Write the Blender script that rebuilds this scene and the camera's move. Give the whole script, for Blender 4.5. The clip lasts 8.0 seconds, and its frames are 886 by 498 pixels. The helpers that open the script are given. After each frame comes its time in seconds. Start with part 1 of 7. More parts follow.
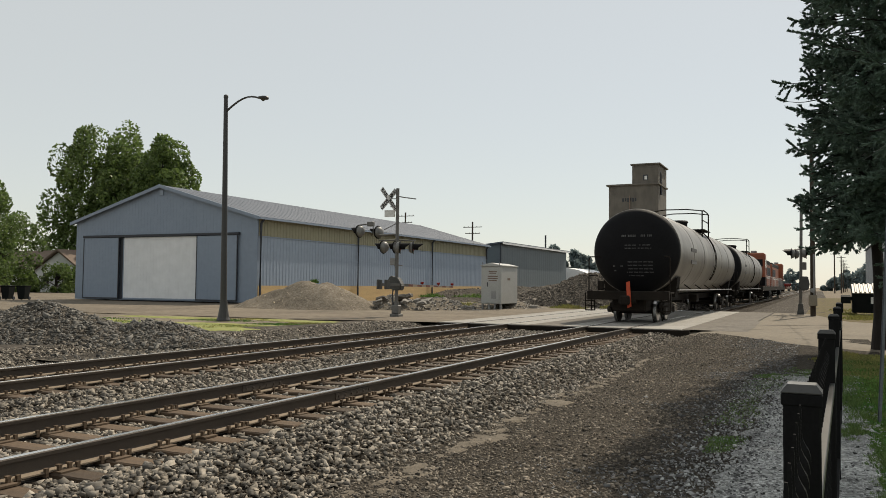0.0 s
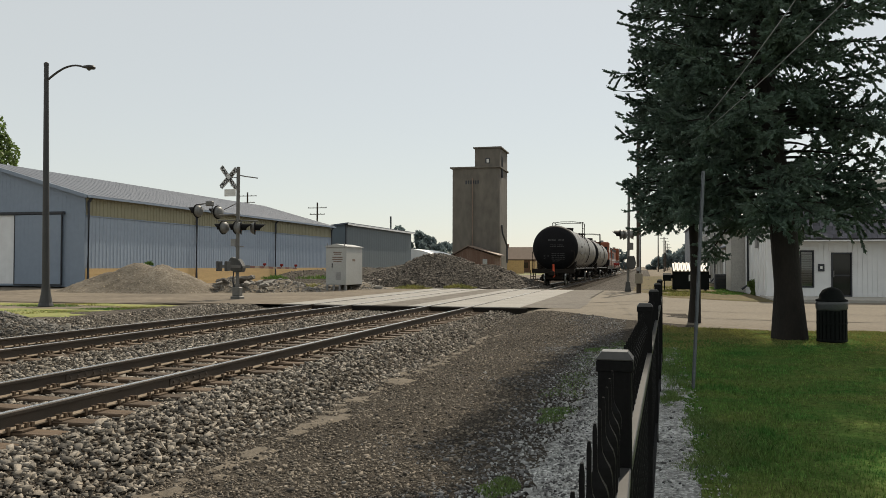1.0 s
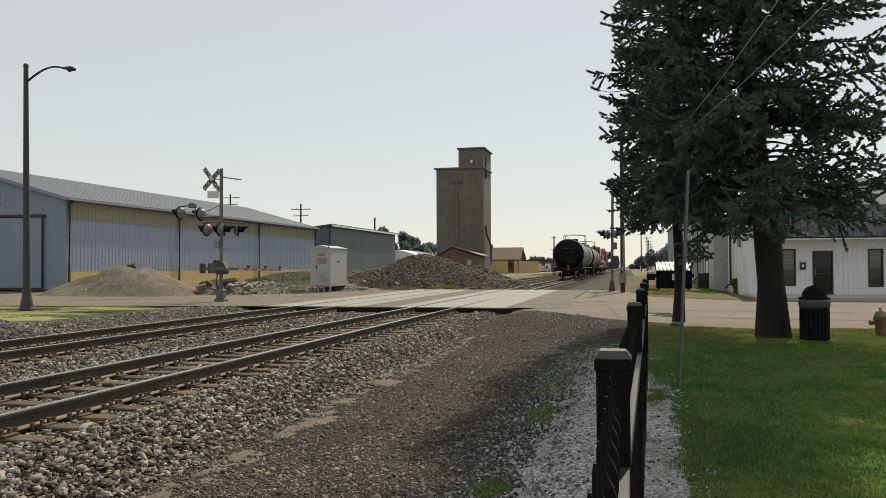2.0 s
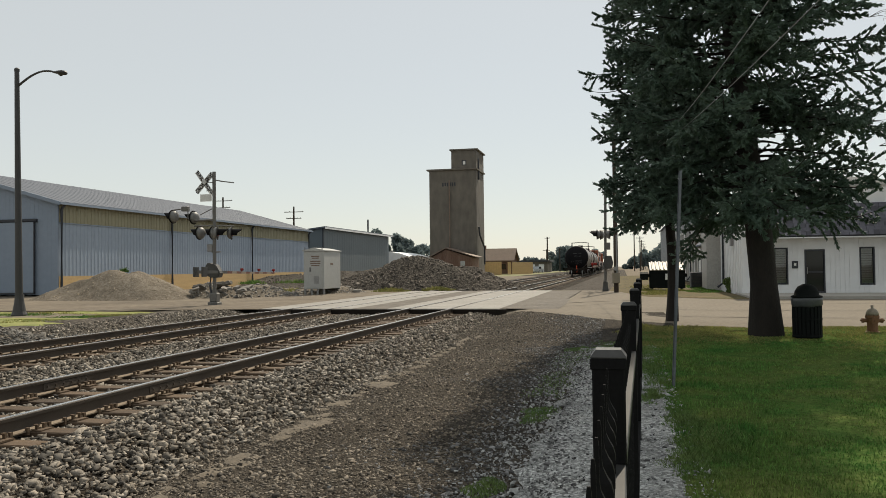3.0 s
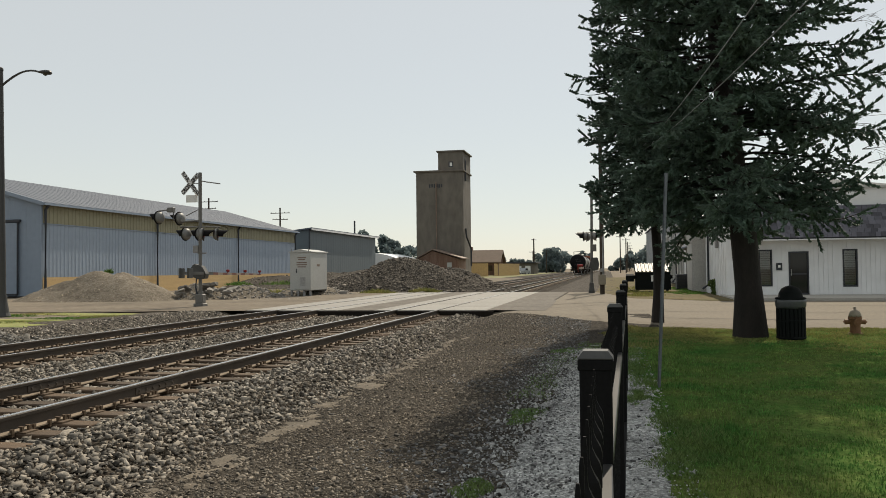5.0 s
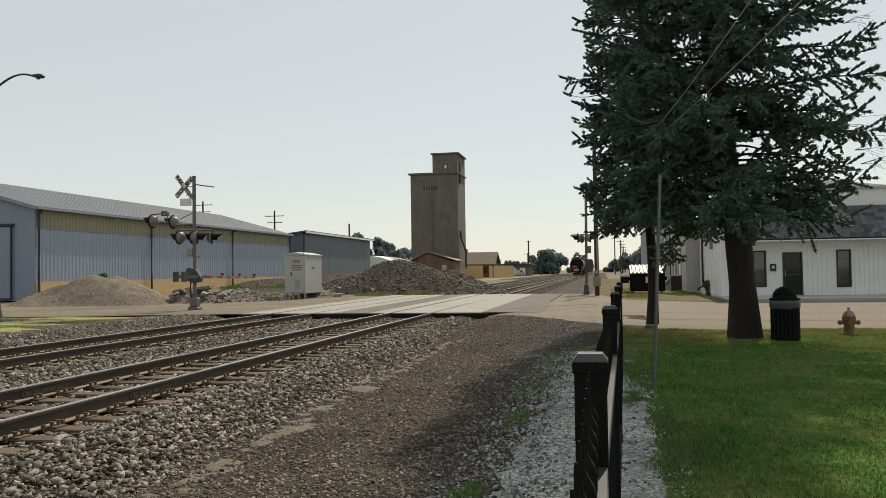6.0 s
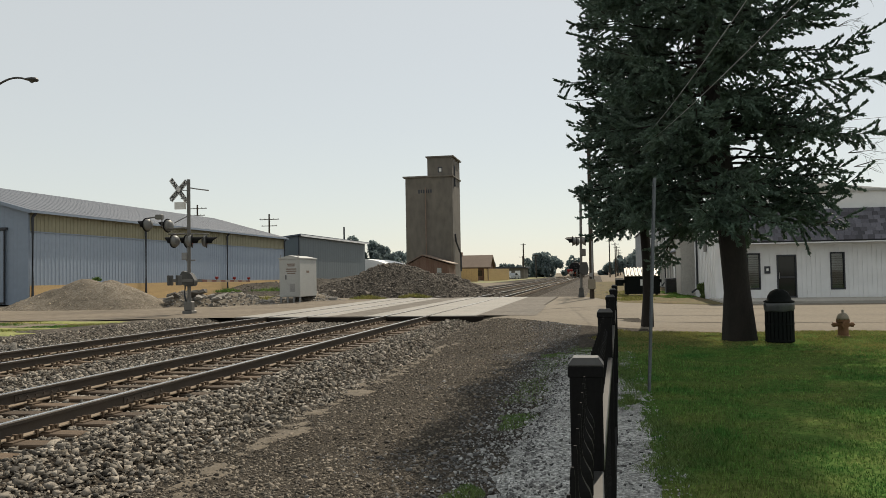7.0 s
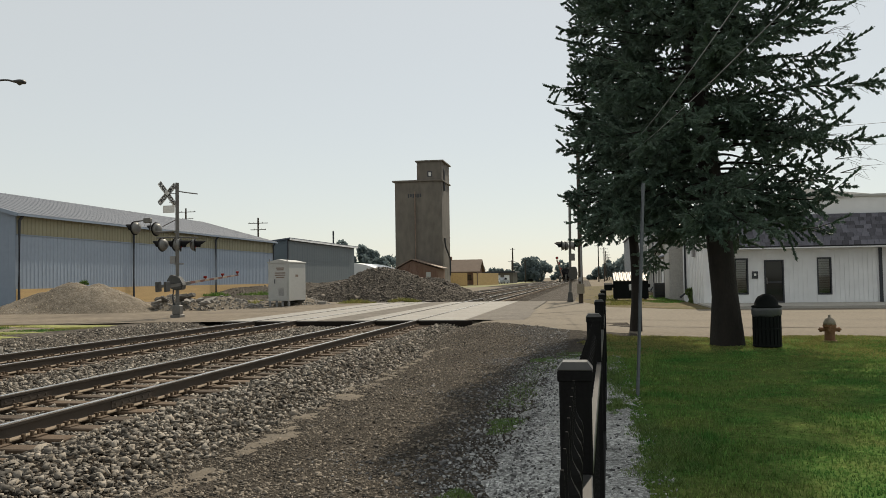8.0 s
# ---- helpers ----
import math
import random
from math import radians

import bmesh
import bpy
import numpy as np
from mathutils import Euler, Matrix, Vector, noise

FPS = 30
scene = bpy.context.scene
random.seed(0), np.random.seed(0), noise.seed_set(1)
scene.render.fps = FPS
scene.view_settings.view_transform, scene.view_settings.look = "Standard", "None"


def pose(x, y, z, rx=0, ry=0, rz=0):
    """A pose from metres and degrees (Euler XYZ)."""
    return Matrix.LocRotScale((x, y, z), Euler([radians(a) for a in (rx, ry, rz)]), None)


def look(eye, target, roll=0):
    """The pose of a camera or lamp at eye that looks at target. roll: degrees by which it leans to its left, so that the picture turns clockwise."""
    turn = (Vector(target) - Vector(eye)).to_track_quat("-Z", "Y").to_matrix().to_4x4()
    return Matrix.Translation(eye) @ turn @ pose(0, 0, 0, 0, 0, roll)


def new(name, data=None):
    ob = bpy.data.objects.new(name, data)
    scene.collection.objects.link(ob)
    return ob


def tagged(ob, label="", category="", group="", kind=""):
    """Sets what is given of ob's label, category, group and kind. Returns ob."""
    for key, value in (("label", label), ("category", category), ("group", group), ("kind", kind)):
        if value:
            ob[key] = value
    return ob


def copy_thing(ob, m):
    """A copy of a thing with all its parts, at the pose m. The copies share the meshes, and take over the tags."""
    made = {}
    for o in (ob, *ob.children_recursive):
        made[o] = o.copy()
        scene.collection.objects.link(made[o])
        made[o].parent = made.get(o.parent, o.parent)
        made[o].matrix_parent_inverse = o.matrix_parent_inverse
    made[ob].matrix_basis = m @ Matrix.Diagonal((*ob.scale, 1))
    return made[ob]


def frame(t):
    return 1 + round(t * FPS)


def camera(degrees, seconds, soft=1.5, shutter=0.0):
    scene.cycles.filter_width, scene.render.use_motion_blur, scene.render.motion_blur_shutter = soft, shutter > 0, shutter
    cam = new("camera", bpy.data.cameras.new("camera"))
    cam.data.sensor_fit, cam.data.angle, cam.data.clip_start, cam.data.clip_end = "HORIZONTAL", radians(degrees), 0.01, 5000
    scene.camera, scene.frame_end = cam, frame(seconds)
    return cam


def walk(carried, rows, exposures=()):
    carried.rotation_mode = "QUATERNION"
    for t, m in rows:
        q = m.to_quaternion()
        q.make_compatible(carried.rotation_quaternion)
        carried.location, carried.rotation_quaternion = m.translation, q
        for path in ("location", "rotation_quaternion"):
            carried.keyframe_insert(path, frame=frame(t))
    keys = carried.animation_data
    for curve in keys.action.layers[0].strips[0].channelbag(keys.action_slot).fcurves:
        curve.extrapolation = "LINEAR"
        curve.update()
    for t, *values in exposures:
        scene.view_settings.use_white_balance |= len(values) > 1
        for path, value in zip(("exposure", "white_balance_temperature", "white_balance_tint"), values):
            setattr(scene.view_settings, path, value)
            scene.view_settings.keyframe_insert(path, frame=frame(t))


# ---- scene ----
cam = camera(57.74, 8.0, soft=0.75)
walk(cam, [
    (0, pose(5.691, -0.008, 1.370, 92.496, -0.551, 25.161)),
    (0.5, pose(5.728, 0.025, 1.358, 91.046, 0.256, 17.747)),
    (1, pose(5.723, 0.027, 1.354, 91.222, -0.161, 14.196)),
    (1.5, pose(5.697, 0.036, 1.352, 91.231, -0.064, 13.344)),
    (3, pose(5.687, 0.009, 1.352, 91.382, 0.687, 12.604)),
    (3.5, pose(5.686, -0.009, 1.353, 91.355, 0.582, 12.153)),
    (4, pose(5.683, -0.011, 1.353, 91.390, 0.465, 12.006)),
    (4.5, pose(5.684, -0.017, 1.353, 91.422, 0.508, 11.850)),
    (6, pose(5.686, -0.010, 1.357, 91.635, 0.888, 11.287)),
    (6.5, pose(5.687, -0.009, 1.357, 91.720, 0.976, 11.141)),
    (7, pose(5.685, -0.008, 1.359, 91.850, 0.999, 10.930)),
    (7.5, pose(5.681, -0.011, 1.358, 92.054, 0.902, 10.619)),
    (8, pose(5.684, -0.021, 1.360, 92.144, 0.870, 10.164)),
])

# ---- light ----
SUN_EL, SUN_AZ = 46.0, 10.0   # degrees above the horizon; degrees from +Y towards +X
world = bpy.data.worlds.new("world")
scene.world = world
world.use_nodes = True
wn = world.node_tree.nodes
sky = wn.new("ShaderNodeTexSky")
sky.sky_type = 'NISHITA'
sky.sun_disc = False
sky.sun_elevation = radians(SUN_EL)
sky.sun_rotation = radians(SUN_AZ)
sky.air_density, sky.dust_density, sky.ozone_density = 1.0, 0.4, 1.0
veil = wn.new("ShaderNodeMix")     # an even veil of summer haze over the whole sky
veil.data_type = 'RGBA'
veil.inputs[0].default_value = 0.74
veil.inputs[7].default_value = (5.92, 5.92, 5.42, 1)
world.node_tree.links.new(sky.outputs["Color"], veil.inputs[6])
wn["Background"].inputs["Strength"].default_value = 0.12
world.node_tree.links.new(veil.outputs[2], wn["Background"].inputs["Color"])
sun_data = bpy.data.lights.new("sun", 'SUN')
sun_data.energy, sun_data.angle, sun_data.color = 4.4, radians(0.7), (1.0, 0.89, 0.72)
sun = new("sun", sun_data)
sa, se = radians(SUN_AZ), radians(SUN_EL)
sun.matrix_world = look((60 * math.sin(sa) * math.cos(se), 60 * math.cos(sa) * math.cos(se), 60 * math.sin(se)), (0, 0, 0))
scene.view_settings.exposure = 0.0

# ---- materials ----
def mat(name, base, other=None, size=1.0, rough=0.8, metal=0.0, bump=0.0, bump_size=0.02, fine=None, spread=0.5,
        island=0.0, obj_random=0.0, spec=0.5, stretch=(1, 1, 1), grain=0.2):
    """Two colours mixed by a coarse noise, a finer noise that darkens and lightens, and a bump."""
    m = bpy.data.materials.new(name)
    m.use_nodes = True
    n, l = m.node_tree.nodes, m.node_tree.links
    b = n["Principled BSDF"]
    b.inputs["Roughness"].default_value = rough
    b.inputs["Metallic"].default_value = metal
    b.inputs["Specular IOR Level"].default_value = spec
    co = n.new("ShaderNodeTexCoord")
    mp = n.new("ShaderNodeMapping")
    mp.inputs["Scale"].default_value = stretch
    l.new(co.outputs["Object"], mp.inputs["Vector"])
    other = other or tuple(c * 0.75 for c in base)
    n1 = n.new("ShaderNodeTexNoise")
    n1.inputs["Scale"].default_value = 1.0 / size
    n1.inputs["Detail"].default_value = 6
    n1.inputs["Roughness"].default_value = 0.65
    l.new(mp.outputs["Vector"], n1.inputs["Vector"])
    r1 = n.new("ShaderNodeValToRGB")
    r1.color_ramp.elements[0].position = 0.5 - spread / 2
    r1.color_ramp.elements[1].position = 0.5 + spread / 2
    r1.color_ramp.elements[0].color = (*base, 1)
    r1.color_ramp.elements[1].color = (*other, 1)
    l.new(n1.outputs["Fac"], r1.inputs["Fac"])
    n2 = n.new("ShaderNodeTexNoise")
    n2.inputs["Scale"].default_value = 1.0 / (fine or bump_size)
    n2.inputs["Detail"].default_value = 4
    l.new(mp.outputs["Vector"], n2.inputs["Vector"])
    mr = n.new("ShaderNodeMapRange")
    mr.inputs["From Min"].default_value, mr.inputs["From Max"].default_value = 0.25, 0.75
    mr.inputs["To Min"].default_value, mr.inputs["To Max"].default_value = 1 - grain, 1 + grain * 0.9
    l.new(n2.outputs["Fac"], mr.inputs["Value"])
    hs = n.new("ShaderNodeHueSaturation")
    l.new(r1.outputs["Color"], hs.inputs["Color"])
    value = mr.outputs["Result"]
    for amount, source in ((island, "isl"), (obj_random, "obj")):
        if amount:
            if source == "isl":
                g = n.new("ShaderNodeNewGeometry")
                rnd = g.outputs["Random Per Island"]
            else:
                g = n.new("ShaderNodeObjectInfo")
                rnd = g.outputs["Random"]
            q = n.new("ShaderNodeMapRange")
            q.inputs["To Min"].default_value, q.inputs["To Max"].default_value = 1 - amount, 1 + amount
            l.new(rnd, q.inputs["Value"])
            mm = n.new("ShaderNodeMath")
            mm.operation = 'MULTIPLY'
            l.new(value, mm.inputs[0])
            l.new(q.outputs["Result"], mm.inputs[1])
            value = mm.outputs["Value"]
    l.new(value, hs.inputs["Value"])
    l.new(hs.outputs["Color"], b.inputs["Base Color"])
    if bump:
        bp = n.new("ShaderNodeBump")
        bp.inputs["Strength"].default_value = min(1.0, bump)
        bp.inputs["Distance"].default_value = bump_size * 0.5
        n3 = n.new("ShaderNodeTexNoise")
        n3.inputs["Scale"].default_value = 1.0 / bump_size
        n3.inputs["Detail"].default_value = 3
        l.new(mp.outputs["Vector"], n3.inputs["Vector"])
        l.new(n3.outputs["Fac"], bp.inputs["Height"])
        l.new(bp.outputs["Normal"], b.inputs["Normal"])
    return m


def stone_mat(name, a, b_, c, cell, dist):
    """Loose stones: cells of differing grey with relief."""
    m = bpy.data.materials.new(name)
    m.use_nodes = True
    n, l = m.node_tree.nodes, m.node_tree.links
    b = n["Principled BSDF"]
    b.inputs["Roughness"].default_value = 0.95
    b.inputs["Specular IOR Level"].default_value = 0.08
    co = n.new("ShaderNodeTexCoord")
    v = n.new("ShaderNodeTexVoronoi")
    v.inputs["Scale"].default_value = 1 / cell
    l.new(co.outputs["Object"], v.inputs["Vector"])
    sep = n.new("ShaderNodeSeparateColor")
    l.new(v.outputs["Color"], sep.inputs["Color"])
    r = n.new("ShaderNodeValToRGB")
    r.color_ramp.elements[0].color = (*a, 1)
    r.color_ramp.elements[1].color = (*c, 1)
    e = r.color_ramp.elements.new(0.55)
    e.color = (*b_, 1)
    l.new(sep.outputs["Red"], r.inputs["Fac"])
    big = n.new("ShaderNodeTexNoise")
    big.inputs["Scale"].default_value = 0.7
    big.inputs["Detail"].default_value = 7
    l.new(co.outputs["Object"], big.inputs["Vector"])
    mr = n.new("ShaderNodeMapRange")
    mr.inputs["From Min"].default_value, mr.inputs["From Max"].default_value = 0.3, 0.7
    mr.inputs["To Min"].default_value, mr.inputs["To Max"].default_value = 0.65, 1.25
    l.new(big.outputs["Fac"], mr.inputs["Value"])
    hs = n.new("ShaderNodeHueSaturation")
    l.new(mr.outputs["Result"], hs.inputs["Value"])
    l.new(r.outputs["Color"], hs.inputs["Color"])
    l.new(hs.outputs["Color"], b.inputs["Base Color"])
    bp = n.new("ShaderNodeBump")
    bp.invert = True
    bp.inputs["Distance"].default_value = dist
    bp.inputs["Strength"].default_value = 1.0
    l.new(v.outputs["Distance"], bp.inputs["Height"])
    l.new(bp.outputs["Normal"], b.inputs["Normal"])
    return m


def leafy(m, share):
    """Lets part of the light through a leaf material, as thin leaves do."""
    n, l = m.node_tree.nodes, m.node_tree.links
    b, out = n["Principled BSDF"], n["Material Output"]
    tr = n.new("ShaderNodeBsdfTranslucent")
    mx = n.new("ShaderNodeMixShader")
    mx.inputs["Fac"].default_value = share
    l.new(b.inputs["Base Color"].links[0].from_socket, tr.inputs["Color"])
    l.new(b.outputs["BSDF"], mx.inputs[1])
    l.new(tr.outputs["BSDF"], mx.inputs[2])
    l.new(mx.outputs["Shader"], out.inputs["Surface"])
    return m


def glass_mat(name, tint, rough=0.05):
    m = bpy.data.materials.new(name)
    m.use_nodes = True
    b = m.node_tree.nodes["Principled BSDF"]
    b.inputs["Base Color"].default_value = (*tint, 1)
    b.inputs["Roughness"].default_value = rough
    b.inputs["Specular IOR Level"].default_value = 0.3
    return m


M_GROUND = mat("dirt_ground", (0.208, 0.168, 0.12), (0.136, 0.116, 0.088), 6, 0.95, 0, 0.6, 0.06, fine=0.4, grain=0.3, spec=0.15)
M_FIELD = mat("dry_field", (0.24, 0.20, 0.10), (0.12, 0.15, 0.05), 5, 0.95, 0, 0.6, 0.1)
M_LOT = mat("sandy_lot", (0.208, 0.176, 0.133), (0.125, 0.105, 0.084), 4, 0.95, 0, 0.6, 0.05, fine=0.35, spread=0.4, grain=0.28, spec=0.15)
M_GRAVEL = stone_mat("fine_gravel", (0.0168, 0.0144, 0.0114), (0.051, 0.0432, 0.0342), (0.105, 0.09, 0.0726), 0.018, 0.014)
# bed colours darkened to give shade in the gaps between loose stones
M_BALLAST_SHADED = stone_mat("ballast", (0.0121, 0.0099, 0.0077), (0.0413, 0.033, 0.0253), (0.0935, 0.0798, 0.0633), 0.045, 0.035)
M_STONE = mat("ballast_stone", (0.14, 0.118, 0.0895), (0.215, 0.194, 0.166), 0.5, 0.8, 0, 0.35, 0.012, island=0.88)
M_PEBBLE = mat("gravel_stone", (0.11, 0.0887, 0.065), (0.149, 0.128, 0.102), 0.8, 0.85, 0, 0.25, 0.006, island=0.8)
M_DARK_SHADE_PEBBLE = mat("dark_and_shade_gravel_stone", (0.0978, 0.0952, 0.0935), (0.14, 0.14, 0.14), 0.8, 0.85, 0, 0.25, 0.006, island=0.8)
M_PALE = stone_mat("pale_gravel", (0.168, 0.171, 0.164), (0.337, 0.341, 0.328), (0.607, 0.614, 0.6), 0.022, 0.012)
M_LAWN = mat("lawn_soil", (0.0483, 0.101, 0.0253), (0.0978, 0.121, 0.0391), 0.9, 0.95, 0, 0.9, 0.03, fine=0.05, grain=0.5, spread=0.3, spec=0.0)
M_BLADE = mat("grass_blade", (0.0696, 0.18, 0.0432), (0.162, 0.228, 0.0624), 0.9, 0.7, 0, 0, 0.02, fine=0.16, grain=0.35, spread=0.28, island=0.4, spec=0.05)
M_DRYBLADE = mat("dry_grass_blade", (0.26, 0.235, 0.075), (0.16, 0.18, 0.05), 1.2, 0.7, 0, 0, 0.02, island=0.35)
M_ROAD = mat("worn_road", (0.209, 0.18, 0.139), (0.158, 0.137, 0.108), 2.2, 0.9, 0, 0.35, 0.02, fine=0.12, spread=0.9, grain=0.2, spec=0.15)
M_ASPH = mat("asphalt_patch", (0.185, 0.165, 0.14), (0.115, 0.105, 0.092), 1.5, 0.9, 0, 0.5, 0.015, fine=0.2, grain=0.3, spec=0.15)
M_PANEL = mat("crossing_concrete", (0.294, 0.278, 0.25), (0.215, 0.203, 0.181), 1.5, 0.85, 0, 0.3, 0.015, fine=0.12)
M_CONC = mat("old_concrete", (0.16, 0.143, 0.121), (0.105, 0.0968, 0.0845), 5, 0.9, 0, 0.3, 0.1, fine=0.8, stretch=(1, 1, 0.45))
M_CURB = mat("curb_concrete", (0.42, 0.40, 0.36), (0.33, 0.31, 0.28), 1, 0.9, 0, 0.3, 0.02)
M_STREAK = mat("trodden_sand", (0.152, 0.124, 0.0896), (0.084, 0.0688, 0.0504), 0.25, 0.95, 0, 0.6, 0.02, fine=0.03, grain=0.4)
M_RAIL_SIDE = mat("rusty_rail", (0.080, 0.062, 0.047), (0.048, 0.039, 0.031), 0.6, 0.75, 0.1, 0.3, 0.01)
M_RAIL_TOP = mat("polished_rail_head", (0.75, 0.73, 0.70), (0.65, 0.63, 0.60), 0.4, 0.22, 1.0, 0.05, 0.004, grain=0.05)
M_TIE = mat("weathered_tie", (0.124, 0.081, 0.0465), (0.0562, 0.039, 0.0263), 0.35, 0.9, 0, 0.7, 0.02, obj_random=0.35, stretch=(0.25, 2, 1))
M_PLATE = mat("tie_plate_steel", (0.126, 0.084, 0.0492), (0.066, 0.0438, 0.027), 0.2, 0.85, 0.0, 0.2, 0.01)
M_FOOT = mat("dusty_rail_foot", (0.27, 0.215, 0.155), (0.17, 0.13, 0.09), 0.5, 0.9, 0, 0.2, 0.01)
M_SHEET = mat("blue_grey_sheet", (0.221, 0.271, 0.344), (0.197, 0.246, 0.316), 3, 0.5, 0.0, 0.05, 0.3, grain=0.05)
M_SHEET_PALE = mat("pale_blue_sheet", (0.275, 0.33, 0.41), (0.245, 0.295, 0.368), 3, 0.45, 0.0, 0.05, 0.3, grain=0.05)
M_SHEET_YEL = mat("cream_sheet", (0.28, 0.262, 0.17), (0.24, 0.222, 0.145), 3, 0.6, 0.0, 0.05, 0.3, grain=0.06)
M_ROOF = mat("grey_metal_roof", (0.0968, 0.113, 0.144), (0.0808, 0.0943, 0.12), 4, 0.75, 0.0, 0.05, 0.3, grain=0.06)
M_WHITE = mat("white_paint", (0.74, 0.75, 0.76), (0.66, 0.675, 0.69), 2, 0.6, 0, 0.05, 0.05, fine=0.6, grain=0.07)
M_TRIM = mat("dark_trim", (0.03, 0.035, 0.045), None, 1, 0.6)
M_TAN = mat("tan_boards", (0.60, 0.42, 0.20), (0.48, 0.33, 0.16), 0.8, 0.8, 0, 0.2, 0.03, stretch=(1, 0.2, 3))
M_BLACK = mat("black_enamel", (0.008, 0.008, 0.009), (0.012, 0.012, 0.012), 0.3, 0.55, 0, 0.1, 0.01, spec=0.06)
M_GALV = mat("galvanised_steel", (0.30, 0.30, 0.30), (0.20, 0.20, 0.20), 0.5, 0.6, 0.3, 0.1, 0.02)
M_SILVER = mat("silver_paint", (0.154, 0.149, 0.14), (0.112, 0.109, 0.102), 0.4, 0.55, 0.2, 0.1, 0.02)
M_CABPAINT = mat("cabinet_paint", (0.4, 0.407, 0.396), (0.349, 0.353, 0.34), 0.7, 0.55, 0, 0.05, 0.03)
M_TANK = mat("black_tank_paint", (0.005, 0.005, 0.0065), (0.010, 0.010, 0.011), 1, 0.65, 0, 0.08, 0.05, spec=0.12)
# grime, plus the sky's reflection on black paint put in as pale grey
M_TANK_SKYSHEEN = mat("grimy_sky_sheen_side", (0.271, 0.25, 0.219), (0.105, 0.098, 0.091), 0.9, 0.42, 0, 0.1, 0.06, fine=0.35, spread=0.6, stretch=(0.5, 0.7, 0.3), grain=0.25)
M_UNDER = mat("grimy_underframe", (0.012, 0.0105, 0.009), (0.024, 0.019, 0.015), 0.6, 0.9, 0, 0.3, 0.04, spec=0.15)
M_WHEEL = mat("wheel_steel", (0.05, 0.042, 0.035), (0.025, 0.021, 0.018), 0.3, 0.7, 0.2, 0.1, 0.02)
M_TREAD = mat("wheel_tread", (0.6, 0.6, 0.6), None, 0.2, 0.3, 1.0)
M_ORANGE = mat("orange_engine_paint", (0.30, 0.072, 0.022), (0.17, 0.045, 0.017), 1, 0.5, 0, 0.05, 0.05)
M_BARK = mat("spruce_bark", (0.0234, 0.0182, 0.0149), (0.0117, 0.00975, 0.00845), 0.15, 0.95, 0, 1.0, 0.03, stretch=(1, 1, 0.35))
M_NEEDLE = mat("spruce_needle", (0.0677, 0.116, 0.0872), (0.113, 0.164, 0.118), 0.8, 0.6, 0, 0, 0.02, island=0.4)
M_TWIG = mat("dead_twig", (0.10, 0.085, 0.07), None, 0.3, 0.9)
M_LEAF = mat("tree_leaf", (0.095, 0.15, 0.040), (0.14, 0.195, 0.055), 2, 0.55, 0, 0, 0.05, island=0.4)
# distance haze is mixed into this leaf colour, paler and bluer
M_HAZY_LEAF = mat("haze_toned_leaf", (0.132, 0.176, 0.18), (0.172, 0.215, 0.225), 4, 0.8, 0, 0, 0.05, island=0.2)
M_POLE = mat("pole_wood", (0.06, 0.045, 0.033), (0.036, 0.0282, 0.0222), 0.2, 0.95, 0, 0.5, 0.02, stretch=(1, 1, 0.1))
M_LAMP = mat("lamp_post_paint", (0.05, 0.05, 0.05), (0.0375, 0.0375, 0.0375), 0.4, 0.5, 0.2)
M_SHINGLE = mat("slate_shingle", (0.075, 0.076, 0.10), (0.13, 0.13, 0.155), 0.4, 0.85, 0, 0.4, 0.02, obj_random=0.45)
for leaf_m, share in ((M_LEAF, 0.45), (M_HAZY_LEAF, 0.5), (M_BLADE, 0.16), (M_DRYBLADE, 0.3)):
    leafy(leaf_m, share)
M_GLASS = glass_mat("window_glass", (0.015, 0.018, 0.019))
M_PANE = glass_mat("clear_pane", (0.75, 0.8, 0.8), 0.02)
M_PANE.node_tree.nodes["Principled BSDF"].inputs["Transmission Weight"].default_value = 1.0
M_HUT = mat("rusty_boards", (0.13, 0.070, 0.045), (0.20, 0.13, 0.10), 1.5, 0.9, 0, 0.5, 0.05, stretch=(3, 3, 0.3))
M_RUSTROOF = mat("rusty_roof", (0.23, 0.18, 0.145), (0.15, 0.10, 0.075), 1, 0.7, 0.2, 0.2, 0.1)
M_BROWNROOF = mat("brown_shingle", (0.17, 0.125, 0.095), None, 1, 0.9, 0, 0.3, 0.05)
M_GREEN = mat("dark_green_paint", (0.0056, 0.0075, 0.00715), (0.0084, 0.01, 0.0099), 0.4, 0.8, 0, 0.1, 0.03, spec=0.12)
M_BAG = mat("clear_liner", (0.07, 0.075, 0.08), None, 0.1, 0.35)
M_HYD = mat("hydrant_paint", (0.208, 0.104, 0.0468), (0.146, 0.0676, 0.0312), 0.1, 0.7, 0, 0.2, 0.02)
M_HYDTOP = mat("hydrant_bonnet", (0.288, 0.252, 0.198), (0.216, 0.186, 0.144), 0.1, 0.7)
M_LENS = glass_mat("signal_lens", (0.18, 0.012, 0.010), 0.2)
M_SIGN = mat("reflective_white", (0.72, 0.72, 0.70), (0.6, 0.6, 0.58), 0.3, 0.5)
M_INK = mat("sign_ink", (0.02, 0.02, 0.02), None, 0.3, 0.6)
M_SAND = stone_mat("sand_heap", (0.123, 0.1, 0.076), (0.193, 0.166, 0.131), (0.262, 0.233, 0.191), 0.05, 0.012)
M_HEAP = stone_mat("dark_stone_heap", (0.024, 0.0216, 0.0184), (0.08, 0.0704, 0.0584), (0.168, 0.148, 0.124), 0.07, 0.045)
M_WIRE = mat("wire", (0.05, 0.05, 0.05), None, 1, 0.6)
M_WIREPALE = mat("bare_wire", (0.28, 0.28, 0.275), None, 1, 0.5, 0.5)


